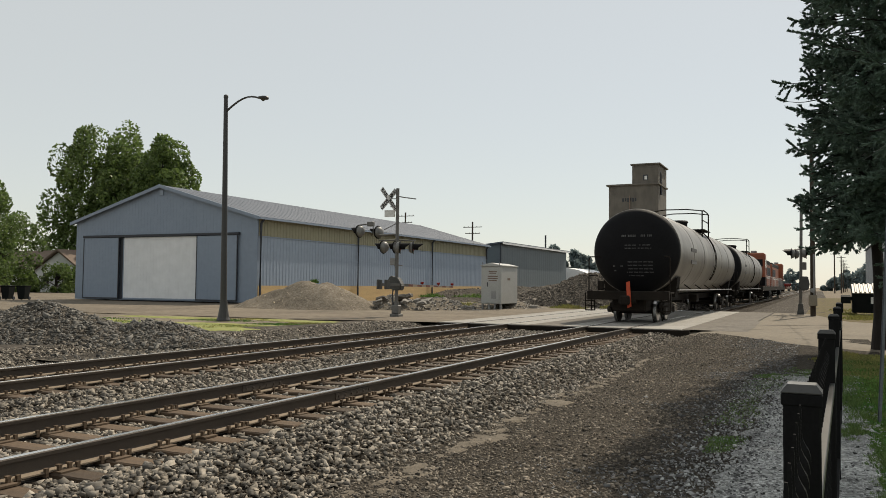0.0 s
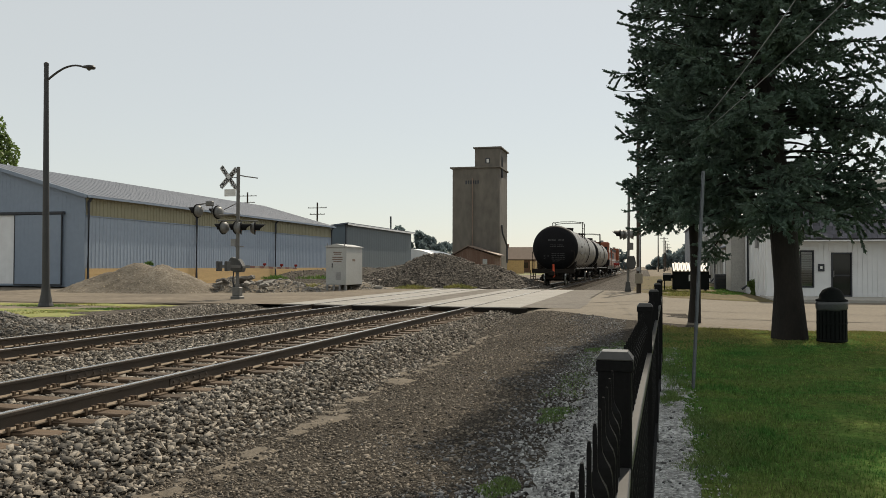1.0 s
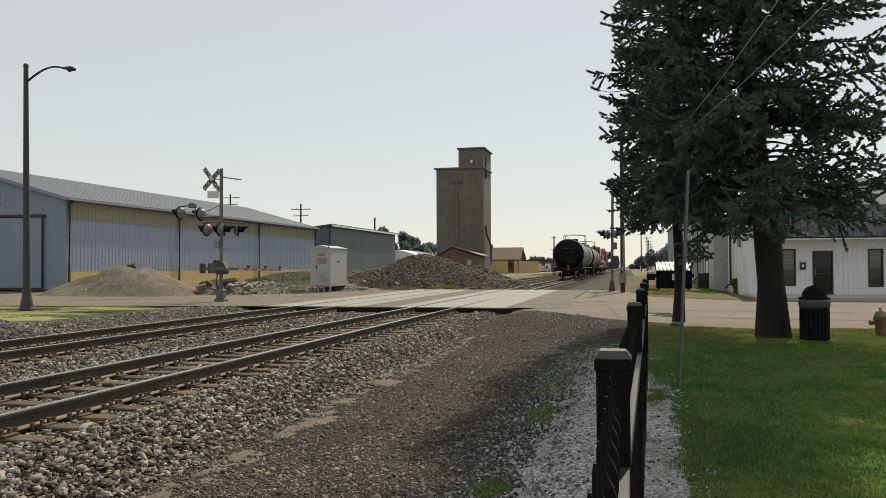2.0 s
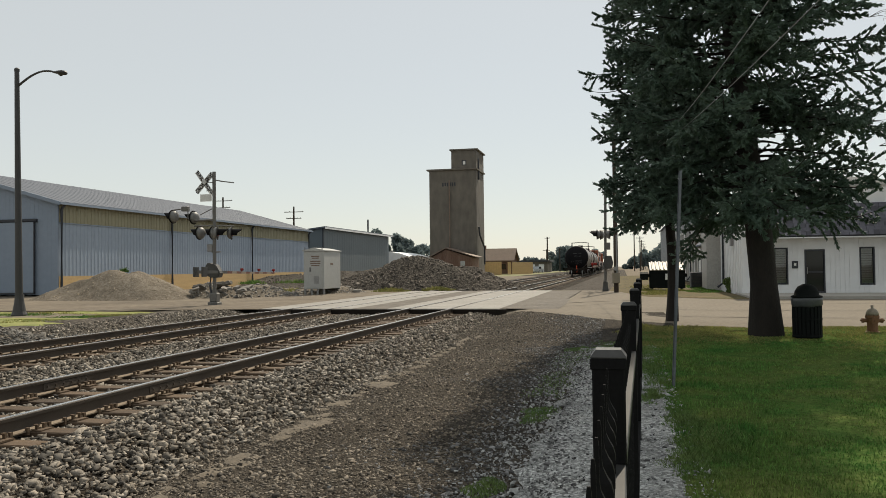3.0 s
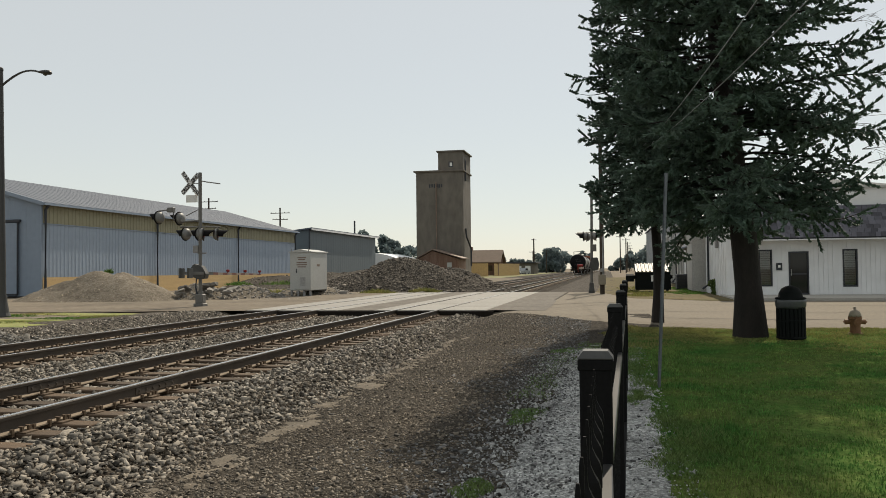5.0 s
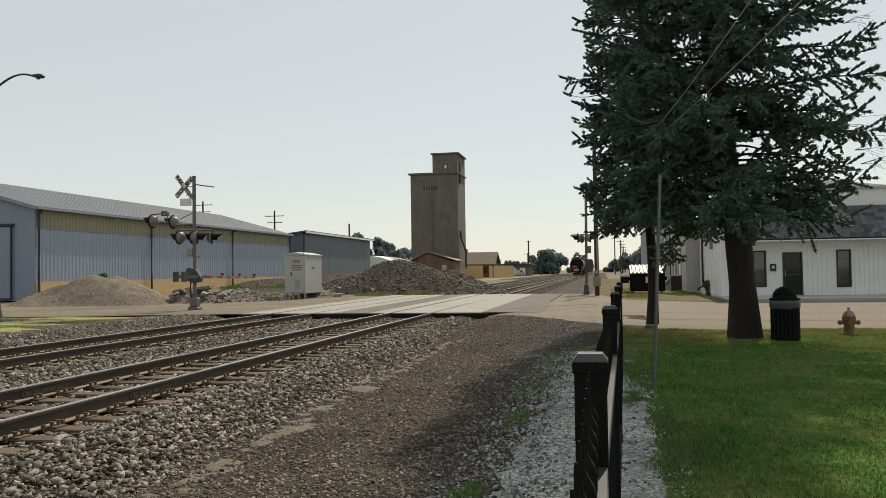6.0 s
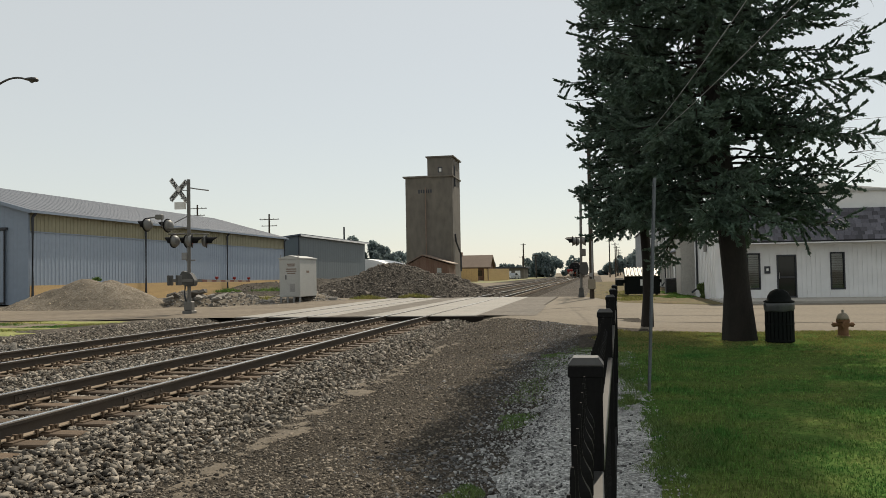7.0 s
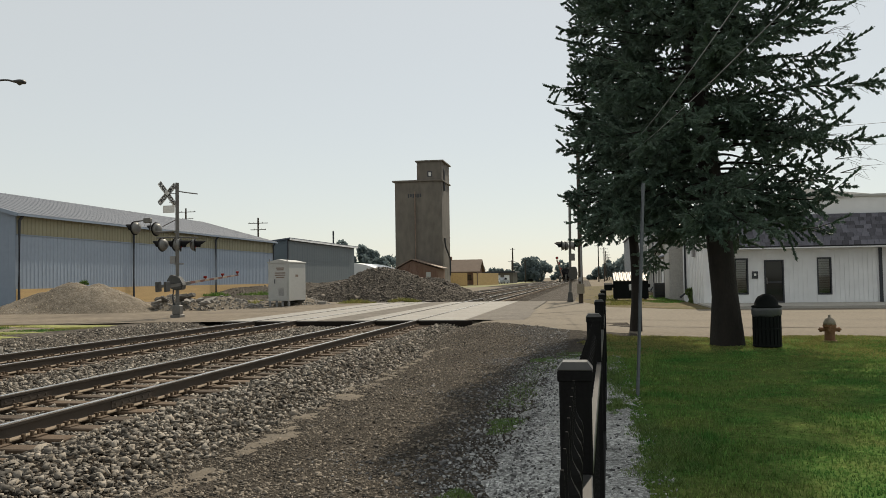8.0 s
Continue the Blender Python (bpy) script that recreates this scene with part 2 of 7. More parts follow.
# ---- building helpers ----
def part(name, bm, material, parent=None, label="", smooth=False):
    me = bpy.data.meshes.new(name)
    bmesh.ops.recalc_face_normals(bm, faces=bm.faces)
    if smooth:
        for f in bm.faces:
            f.smooth = True
    bm.to_mesh(me)
    bm.free()
    me.materials.append(material)
    ob = new(name, me)
    if parent:
        ob.parent = parent
    if label:
        ob["label"] = label
    return ob


def sharp(ob, deg=35):
    """Smooth shading that keeps edges sharper than deg."""
    bm = bmesh.new()
    bm.from_mesh(ob.data)
    for f in bm.faces:
        f.smooth = True
    for e in bm.edges:
        e.smooth = len(e.link_faces) == 2 and e.calc_face_angle(0) < radians(deg)
    bm.to_mesh(ob.data)
    bm.free()
    return ob


def thing(name, label, category, m=None, group="", kind=""):
    ob = new(name)
    ob.empty_display_size = 0.2
    if m is not None:
        ob.matrix_basis = m
    return tagged(ob, label, category, group, kind)


def solid(ob, label, category, group="", kind=""):
    return tagged(ob, label, category, group, kind)


def box(bm, x0, x1, y0, y1, z0, z1, bevel=0.0, m=None):
    r = bmesh.ops.create_cube(bm, size=1.0)
    vs = r["verts"]
    for v in vs:
        v.co = Vector((x0 + (v.co.x + .5) * (x1 - x0), y0 + (v.co.y + .5) * (y1 - y0), z0 + (v.co.z + .5) * (z1 - z0)))
    if bevel:
        es = list({e for v in vs for e in v.link_edges})
        r2 = bmesh.ops.bevel(bm, geom=es, offset=bevel, segments=1, affect='EDGES', profile=0.5)
        vs = [v for v in r2["verts"]] + [v for v in vs if v.is_valid]
        vs = list(dict.fromkeys(v for f in r2["faces"] for v in f.verts)) or vs
    if m is not None:
        bmesh.ops.transform(bm, matrix=m, verts=list(dict.fromkeys(vs)))
    return bm


def cyl(bm, p0, p1, r0, r1=None, seg=12):
    p0, p1 = Vector(p0), Vector(p1)
    d = p1 - p0
    q = d.to_track_quat('Z', 'Y').to_matrix().to_4x4()
    bmesh.ops.create_cone(bm, cap_ends=True, cap_tris=False, segments=seg, radius1=r0, radius2=r0 if r1 is None else r1, depth=d.length,
                          matrix=Matrix.Translation((p0 + p1) / 2) @ q)
    return bm


def tube(bm, pts, r, seg=8, taper=None):
    """A round bar along points."""
    pts = [Vector(p) for p in pts]
    rings = []
    for i, p in enumerate(pts):
        a, b = pts[max(0, i - 1)], pts[min(len(pts) - 1, i + 1)]
        q = (b - a).to_track_quat('Z', 'Y').to_matrix()
        rr = r if taper is None else r + (taper - r) * i / (len(pts) - 1)
        rings.append([bm.verts.new(p + q @ Vector((rr * math.cos(t), rr * math.sin(t), 0))) for t in (2 * math.pi * k / seg for k in range(seg))])
    for a, b in zip(rings, rings[1:]):
        for k in range(seg):
            bm.faces.new((a[k], a[(k + 1) % seg], b[(k + 1) % seg], b[k]))
    bm.faces.new(rings[0][::-1])
    bm.faces.new(rings[-1])
    return bm


def lathe(bm, prof, seg=24, m=None):
    """Turn (radius, height) pairs about z."""
    rings = [[bm.verts.new((r * math.cos(2 * math.pi * k / seg), r * math.sin(2 * math.pi * k / seg), z)) for k in range(seg)] for r, z in prof]
    for a, b in zip(rings, rings[1:]):
        for k in range(seg):
            bm.faces.new((a[k], a[(k + 1) % seg], b[(k + 1) % seg], b[k]))
    bm.faces.new(rings[0][::-1])
    bm.faces.new(rings[-1])
    if m is not None:
        bmesh.ops.transform(bm, matrix=m, verts=[v for r in rings for v in r])
    return bm


def prism(bm, poly, axis, a, b):
    """Extrude a polygon, given in the two other axes, from a to b along axis."""
    def at(p, t):
        return {'x': (t, p[0], p[1]), 'y': (p[0], t, p[1]), 'z': (p[0], p[1], t)}[axis]
    lo = [bm.verts.new(at(p, a)) for p in poly]
    hi = [bm.verts.new(at(p, b)) for p in poly]
    n = len(poly)
    bm.faces.new(lo[::-1])
    bm.faces.new(hi)
    for i in range(n):
        bm.faces.new((lo[i], lo[(i + 1) % n], hi[(i + 1) % n], hi[i]))
    return bm


def sheet(name, xs, ys, height, material, parent=None):
    """A grid of ground over the lines xs and ys at height(x, y)."""
    xs, ys = list(xs), list(ys)
    vs = [(x, y, height(x, y)) for y in ys for x in xs]
    w = len(xs)
    fs = [(j * w + i, j * w + i + 1, (j + 1) * w + i + 1, (j + 1) * w + i) for j in range(len(ys) - 1) for i in range(w - 1)]
    me = bpy.data.meshes.new(name)
    me.from_pydata(vs, [], fs)
    me.materials.append(material)
    for p in me.polygons:
        p.use_smooth = True
    ob = new(name, me)
    if parent:
        ob.parent = parent
    return ob


def fast_mesh(name, verts, faces, material, smooth=False):
    """A mesh from arrays; all faces have the same number of corners."""
    k = faces.shape[1]
    me = bpy.data.meshes.new(name)
    me.vertices.add(len(verts))
    me.vertices.foreach_set("co", np.ascontiguousarray(verts, dtype=np.float32).ravel())
    me.loops.add(faces.size)
    me.loops.foreach_set("vertex_index", np.ascontiguousarray(faces, dtype=np.int32).ravel())
    me.polygons.add(len(faces))
    me.polygons.foreach_set("loop_start", np.arange(0, faces.size, k, dtype=np.int32))
    me.polygons.foreach_set("loop_total", np.full(len(faces), k, dtype=np.int32))
    if smooth:
        me.polygons.foreach_set("use_smooth", np.ones(len(faces), dtype=bool))
    me.update(calc_edges=True)
    me.validate()
    me.materials.append(material)
    return new(name, me)


def spins(rng, n):
    """n random rotation matrices."""
    q = rng.normal(size=(n, 4))
    q /= np.linalg.norm(q, axis=1, keepdims=True)
    w, x, y, z = q.T
    return np.stack([np.stack([1 - 2 * (y * y + z * z), 2 * (x * y - z * w), 2 * (x * z + y * w)], -1),
                     np.stack([2 * (x * y + z * w), 1 - 2 * (x * x + z * z), 2 * (y * z - x * w)], -1),
                     np.stack([2 * (x * z - y * w), 2 * (y * z + x * w), 1 - 2 * (x * x + y * y)], -1)], 1)


def settled(rng, n):
    """n rotation matrices of stones that have come to rest: any heading, a moderate tilt."""
    a, t, h = rng.uniform(0, 2 * np.pi, n), rng.normal(0, 0.45, n), rng.uniform(0, 2 * np.pi, n)
    k = np.stack([np.cos(h), np.sin(h), np.zeros(n)], 1)
    c, s_, one = np.cos(t), np.sin(t), 1 - np.cos(t)
    z = np.zeros(n)
    cross_k = np.stack([np.stack([z, z, k[:, 1]], -1), np.stack([z, z, -k[:, 0]], -1), np.stack([-k[:, 1], k[:, 0], z], -1)], 1)
    tilt = np.eye(3)[None] * c[:, None, None] + cross_k * s_[:, None, None] + k[:, :, None] * k[:, None, :] * one[:, None, None]
    yaw = np.stack([np.stack([np.cos(a), -np.sin(a), z], -1), np.stack([np.sin(a), np.cos(a), z], -1), np.stack([z, z, z + 1], -1)], 1)
    return tilt @ yaw


CUBE_V = np.array([(-1, -1, -1), (1, -1, -1), (1, 1, -1), (-1, 1, -1), (-1, -1, 1), (1, -1, 1), (1, 1, 1), (-1, 1, 1)], float)
CUBE_F = np.array([(0, 3, 2, 1), (4, 5, 6, 7), (0, 1, 5, 4), (1, 2, 6, 5), (2, 3, 7, 6), (3, 0, 4, 7)])


def stones(name, places, sizes, material, seed):
    """Angular broken stones, each a knocked-about block."""
    rng = np.random.default_rng(seed)
    n = len(places)
    v = CUBE_V[None] * (1 + rng.uniform(-0.75, 0.35, (n, 8, 3)))
    v *= (rng.uniform(0.55, 1.15, (n, 1, 3)) * np.array([1.15, 0.9, 0.62]) * sizes[:, None, None] * 0.5)
    v = np.einsum('nij,nkj->nki', settled(rng, n), v) + places[:, None, :]
    f = (CUBE_F[None, 1:] + 8 * np.arange(n)[:, None, None]).reshape(-1, 4)   # the side that lies on the ground stays open
    return fast_mesh(name, v.reshape(-1, 3), f, material)


def nz(x, y, s, seed=0.0):
    return noise.noise(Vector((x / s + seed, y / s - seed, seed)))


def step(a, b, x):
    t = min(1.0, max(0.0, (x - a) / (b - a)))
    return t * t * (3 - 2 * t)

# ---- ground, road and tracks ----
X_FAR = -4.31       # near rail of the second track; the near rail of the first lies at 0
GAUGE = 1.5
ROAD_N, ROAD_F = 26.6, 47.5


def axis(*spans):
    out = []
    for a, b, s in spans:
        k = max(1, round((b - a) / s))
        out += [a + (b - a) * i / k for i in range(k)]
    return out + [spans[-1][1]]


def ground_z(x, y):
    z = -0.36
    z += 0.26 * step(-7.5, -9.5, x)                     # the lot beyond the second track
    z += 0.14 * step(3.5, 6.5, x)                       # up to the lawn
    near = step(16, 26, y) if x > 0 else step(20, 27, y)
    near *= max(step(0.9, 2.6, x), step(-6.9, -8.2, x))   # the track bed stays low
    z = z + (-0.10 - z) * near * (1 - step(46, 52, y) * 0.6)
    return z + 0.03 * nz(x, y, 2.5)


tagged(sheet("ground", axis((-3000, -300, 300), (-300, -60, 20), (-60, 30, 1.0), (30, 300, 20), (300, 3000, 300)),
             axis((-400, -20, 40), (-20, 80, 1.0), (80, 400, 20), (400, 4500, 300)),
             lambda x, y: (ground_z(x, y) if abs(x) < 80 and y < 120 else -0.2) - (0.12 if y > 49 and -9 < x < 3 else 0) - (0.15 if 1.9 < x < 72 and 21.6 < y < 46 - 8.2 * step(4.5, 12, x) else 0), M_GROUND),
       "flat tan dirt ground reaching the hazy horizon", "ground", kind="structure")


def lot_z(x, y):
    return ground_z(x, y) + 0.02 + 0.012 * nz(x, y, 0.7, 3)


tagged(sheet("gravel_lot", axis((1.2, 6.9, 0.15)), axis((-6, 26.2, 0.25)), lot_z, M_GRAVEL),
       "brown fine gravel strip between track and fence", "gravel", kind="structure")


def lawn_edge(y):
    return 6.12 - 0.02 * max(0.0, y - 11) + 0.12 * nz(0, y, 1.3, 5) + 0.08 * nz(0, y, 0.4, 8)


def lawn_z(x, y):
    return ground_z(x, y) + 0.045 + 0.02 * nz(x, y, 0.8, 9)


lawn_v = sheet("lawn", axis((0, 1.2, 0.12), (1.2, 34, 0.7)), axis((-6, 20.2, 0.35)), lambda x, y: 0, M_LAWN)
for v in lawn_v.data.vertices:
    x, y = v.co.x + lawn_edge(v.co.y), v.co.y
    v.co = (x, y, lawn_z(x, y))
tagged(lawn_v, "mown green lawn with dry patches", "lawn", kind="structure")


def road_right_z(x, y):
    return -0.02 - 0.09 * step(2, 9, x) + 0.01 * nz(x, y, 3, 2)


M_FARGRAVEL = stone_mat("far_gravel", (0.036, 0.0312, 0.0264), (0.081, 0.0708, 0.06), (0.132, 0.117, 0.099), 0.09, 0.03)


def near_edge(x):
    """The road's near edge, which bends away towards the tracks."""
    if x < 0:
        return 26.2 + 0.2 * nz(x, 0, 2)
    return 26.3 - 5.6 * step(1.5, 7.5, x) - 0.10 * max(0, x - 7.5) * (1 if x < 18 else 0) - (1.05 if x >= 18 else 0) + 0.12 * nz(x, 0, 0.8)


def far_edge(x):
    return 47.5 - 8.6 * step(4.9, 7.0, x) - 2.8 * step(7.0, 10.5, x)


road_r = sheet("road", axis((1.65, 12, 0.3), (12, 70, 2.5)), [i / 24 for i in range(25)], lambda x, y: 0, M_ROAD)
for v in road_r.data.vertices:
    x = v.co.x
    y = near_edge(x) + (far_edge(x) - near_edge(x)) * v.co.y
    v.co = (x, y, road_right_z(x, y) if y > near_edge(x) + 0.01 else min(road_right_z(x, y), lot_z(x, y)) - 0.03)
tagged(road_r, "pale worn town street of concrete and patched asphalt", "road", kind="structure")
tagged(sheet("road", axis((-90, -16, 4), (-16, -6.95, 0.4)), axis((26.4, 47, 0.8)),
             lambda x, y: -0.02 - 0.06 * step(-8, -14, x) + 0.012 * nz(x, y, 2), M_LOT),
       "dusty sand-covered street beyond the tracks", "road", kind="structure")
tagged(sheet("dirt_lot", axis((-90, -14, 1.5), (-14, -7.7, 0.3)), axis((-10, 26.6, 1.2), (26.6, 130, 4)),
             lambda x, y: ground_z(x, min(y, 45)) + 0.03 - (0.06 if 26 < y < 48 else 0), M_LOT),
       "sandy dirt yard round the sheds", "yard", kind="structure")
tagged(sheet("yard_gravel", axis((-11.2, -7.3, 0.2)), axis((-8, 26.2, 0.4)),
             lambda x, y: ground_z(x, y) + 0.055 - 0.06 * step(-10.2, -11.1, x + 0.5 * nz(x, y, 1.5)) + 0.012 * nz(x, y, 0.5), M_FARGRAVEL),
       "grey-brown gravel beside the second track", "gravel", kind="structure")
patch = sheet("asphalt_patch", axis((1.66, 3.6, 0.2)), axis((26.6, 47, 0.5)), lambda x, y: road_right_z(x, y) + 0.006, M_ASPH)
for v in patch.data.vertices:
    if v.co.x > 3.5:
        v.co.x += 0.12 * nz(0, v.co.y, 2.2) - 0.9 * step(30, 47, v.co.y)
tagged(patch, "grey asphalt ramp along the crossing", "pavement", kind="structure")

# far kerb, pavement and verge of the street
bm = bmesh.new()
prism(bm, [(36.2, -0.2), (36.2, 0.0), (36.35, 0.02), (40.4, 0.03), (40.4, -0.2)], 'x', 10.9, 60)
tagged(part("pavement", bm, M_CURB), "grey concrete pavement with a low kerb before the white building", "pavement", kind="structure")
M_VERGE = mat("dry_verge", (0.146, 0.104, 0.0553), (0.078, 0.078, 0.0331), 2.0, 0.95, 0, 0.6, 0.06, fine=0.2, grain=0.3, spec=0.15)
verge = sheet("verge", axis((4.95, 10.88, 0.25)), [(i / 40) ** 1.6 for i in range(41)], lambda x, y: 0, M_VERGE)
for v in verge.data.vertices:
    x = v.co.x
    y0 = far_edge(x) - 0.15
    y = y0 + (120 - y0) * v.co.y
    v.co = (x, y, -0.05 + 0.03 * nz(x, y, 2, 4) + 0.015 * nz(x, y, 0.5, 7) - 0.05 * step(0.3, 0.0, y - y0))
tagged(verge, "dry brown and green verge beside the line", "grass verge", kind="structure")
tagged(sheet("line_side_gravel", axis((1.7, 4.2, 0.3), (4.2, 6.3, 0.3)), axis((47.6, 60, 0.8), (60, 340, 8)),
             lambda x, y: -0.19 + 0.13 * step(1.7, 3, x) + 0.02 * nz(x, y, 1.1, 6), M_FARGRAVEL),
       "dull grey-brown stone shoulder beside the line", "gravel", kind="structure")
tagged(sheet("line_side_gravel", axis((-16, -8.0, 0.8)), axis((62, 340, 6)), lambda x, y: -0.16 + 0.04 * nz(x, y, 2.0, 6), M_FARGRAVEL),
       "dull grey-brown stone shoulder beside the line", "gravel", kind="structure")
tagged(sheet("field", axis((-2000, -12, 120)), axis((130, 330, 40)), lambda x, y: -0.12, M_FIELD),
       "dry grass field far behind the sheds", "field", kind="structure")


def bed_z(x):
    """Ballast across both tracks."""
    lo, hi = X_FAR - GAUGE - 1.9, 1.75
    edge = min(x - lo, hi - x)
    z = -0.36 + 0.19 * step(-0.3, 0.75, edge)
    mid = (X_FAR - GAUGE) / 2
    if -GAUGE - 0.55 > x > X_FAR + 0.55:
        z -= 0.07 * math.cos((x + 2.9) / 0.85 * math.pi / 2)
    for xn in (0.0, X_FAR):
        c = abs(x - (xn - GAUGE / 2))
        z -= 0.055 * (1 - step(1.25, 1.55, c))          # under the tops of the ties
    return z


TIES = []
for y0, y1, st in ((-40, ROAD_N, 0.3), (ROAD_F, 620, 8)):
    b = sheet("ballast_bed", axis((-8.2, 2.2, 0.15)), axis((y0, y1, st)), lambda x, y: bed_z(x) + 0.02 * nz(x, y, 0.35) + 0.012 * nz(x, y, 0.12, 4), M_BALLAST_SHADED)
    tagged(b, "bed of grey and brown crushed stone under the rails, darkened as shade between stones", "ballast", kind="structure")

RAIL = [(0.016, -0.150), (0.009, -0.135), (0.009, -0.048), (0.034, -0.040),
        (0.037, -0.012), (0.030, -0.002), (-0.030, -0.002), (-0.037, -0.012), (-0.034, -0.040), (-0.009, -0.048), (-0.009, -0.135), (-0.016, -0.150)]
FOOT = [(-0.07, -0.175), (0.07, -0.175), (0.07, -0.163), (0.018, -0.150), (-0.018, -0.150), (-0.07, -0.163)]

tie_bm = bmesh.new()
box(tie_bm, -1.3, 1.3, -0.115, 0.115, -0.17, 0, 0.012)
tie_me = bpy.data.meshes.new("tie")
tie_bm.to_mesh(tie_me)
tie_bm.free()
tie_me.materials.append(M_TIE)
pl_bm = bmesh.new()
box(pl_bm, -0.17, 0.17, -0.09, 0.09, 0, 0.016)
for sx in (-1, 1):
    for sy in (-1, 1):
        box(pl_bm, sx * 0.095 - 0.014, sx * 0.095 + 0.014, sy * 0.05 - 0.014, sy * 0.05 + 0.014, 0.01, 0.055)
        box(pl_bm, sx * 0.088 - 0.022, sx * 0.088 + 0.022, sy * 0.05 - 0.018, sy * 0.05 + 0.018, 0.05, 0.066)
plate_me = bpy.data.meshes.new("tie_plate")
pl_bm.to_mesh(plate_me)
pl_bm.free()
plate_me.materials.append(M_PLATE)
an_bm = bmesh.new()
box(an_bm, -0.085, 0.085, -0.016, 0.016, -0.035, -0.006)
box(an_bm, 0.055, 0.085, -0.016, 0.016, -0.02, 0.035)
anchor_me = bpy.data.meshes.new("rail_anchor")
an_bm.to_mesh(anchor_me)
an_bm.free()
anchor_me.materials.append(M_PLATE)


def track(x_near, label, seed):
    """A track whose near rail lies at x_near; the other rail is a gauge to its left."""
    t = thing("railway_track", label, "railway track", pose(x_near - GAUGE / 2, 0, 0), kind="structure")
    rng = random.Random(seed)
    for x in (GAUGE / 2, -GAUGE / 2):
        for y0, y1, nm in ((-40, 620, "rail"),):
            bm = bmesh.new()
            prism(bm, [(x + a, b) for a, b in RAIL], 'y', y0, y1)
            ob = part(nm, bm, M_RAIL_SIDE, t, "rusty steel rail")
            bm = bmesh.new()
            prism(bm, [(x + a, b) for a, b in FOOT], 'y', y0, y1)
            part("rail_foot", bm, M_FOOT, ob, "dusty tan rail foot")
            bm = bmesh.new()
            prism(bm, [(x - 0.029, -0.003), (x + 0.029, -0.003), (x + 0.027, 0.0), (x - 0.027, 0.0)], 'y', y0, y1)
            part("rail_head", bm, M_RAIL_TOP, ob, "worn shiny running surface")
        for yj in (9.3,) if seed == 1 else (19.0,):
            bm = bmesh.new()
            for s in (-1, 1):
                box(bm, x + s * 0.016 - 0.009, x + s * 0.016 + 0.009, yj - 0.45, yj + 0.45, -0.135, -0.05, 0.004)
                for k in range(6):
                    cyl(bm, (x + s * 0.02, yj - 0.38 + 0.152 * k, -0.09), (x + s * 0.036, yj - 0.38 + 0.152 * k, -0.09), 0.017, seg=6)
            part("joint_bar", bm, M_RAIL_SIDE, t, "bolted joint bar")
    y = -3.0
    n = 0
    while y < 26.6:
        tilt = rng.uniform(-1.2, 1.2)
        TIES.append((x_near - GAUGE / 2, y))
        ob = new("tie", tie_me)
        ob.parent = t
        ob.matrix_basis = pose(rng.uniform(-0.09, 0.09) + (0.2 if seed == 1 and 7.6 < y < 10.2 and n % 2 else 0), y, -0.178 - rng.uniform(0, 0.012), 0, rng.uniform(-0.4, 0.4), tilt)
        for x in (GAUGE / 2, -GAUGE / 2):
            p = new("tie_plate", plate_me)
            p.parent = t
            p.matrix_basis = pose(x, y, -0.184, 0, 0, tilt)
            if rng.random() < 0.85:
                for s in (-0.15, 0.15):
                    a = new("rail_anchor", anchor_me)
                    a.parent = t
                    a.matrix_basis = pose(x, y + s, -0.168)
        y += 0.55 + rng.uniform(-0.03, 0.03)
        n += 1
    bm = bmesh.new()
    y = 47.8
    while y < 170:
        box(bm, -1.3, 1.3, y - 0.115, y + 0.115, -0.35, -0.175)
        y += 0.6
    ob = part("far_ties", bm, M_TIE, t, "weathered wooden ties beyond the crossing")
    tagged(ob, kind="stuff")
    return t


track(0.0, "single line of rusty rails on weathered wooden ties", 1)
track(X_FAR, "second line of dull brown rails on old ties", 2)

# crossing panels between and beside the rails
cross = thing("crossing_surface", "pale concrete road crossing over both tracks", "level crossing", kind="structure")
for xn in (0.0, X_FAR):
    for x0, x1 in ((xn + 0.045, xn + 1.63 if xn == 0 else xn + 0.75), (xn - GAUGE + 0.085, xn - 0.085), (xn - GAUGE - 0.75 if xn == 0 else xn - GAUGE - 1.15, xn - GAUGE - 0.045)):
        k = 8
        for i in range(k):
            y0 = ROAD_N + (ROAD_F - ROAD_N) * i / k
            bm = bmesh.new()
            box(bm, x0, x1, y0 + 0.008, y0 + (ROAD_F - ROAD_N) / k - 0.008, -0.3, -0.012, 0.012)
            part("concrete_panel", bm, M_PANEL, cross)
bm = bmesh.new()
box(bm, X_FAR + 0.76, -GAUGE - 0.76, ROAD_N, ROAD_F, -0.3, -0.015)
part("asphalt_infill", bm, M_ASPH, cross, "dark asphalt strip between the tracks")
# added black boards draw the shadow and dirt under the crossing's near edge
for xa, xb in ((X_FAR - GAUGE - 1.2, X_FAR - GAUGE - 0.08), (X_FAR - GAUGE + 0.08, X_FAR - 0.08), (X_FAR + 0.08, -GAUGE - 0.08), (-GAUGE + 0.08, -0.08), (0.08, 1.9)):
    bm = bmesh.new()
    box(bm, xa, xb, ROAD_N - 0.16, ROAD_N - 0.01, -0.42, -0.035, 0.015)
    part("edge_shade_board", bm, M_UNDER, cross, "black board added for shade and dirt at the crossing's edge")
bm = bmesh.new()
for xn in (0.0, X_FAR):
    for s in (0.065, -0.065):
        for r in (0, -GAUGE):
            inside = (s < 0) == (r == 0)
            if inside:
                box(bm, xn + r + s - 0.02, xn + r + s + 0.02, ROAD_N, ROAD_F, -0.3, -0.05)
part("flangeway", bm, M_TRIM, cross, "dark flangeway gap beside the rail")


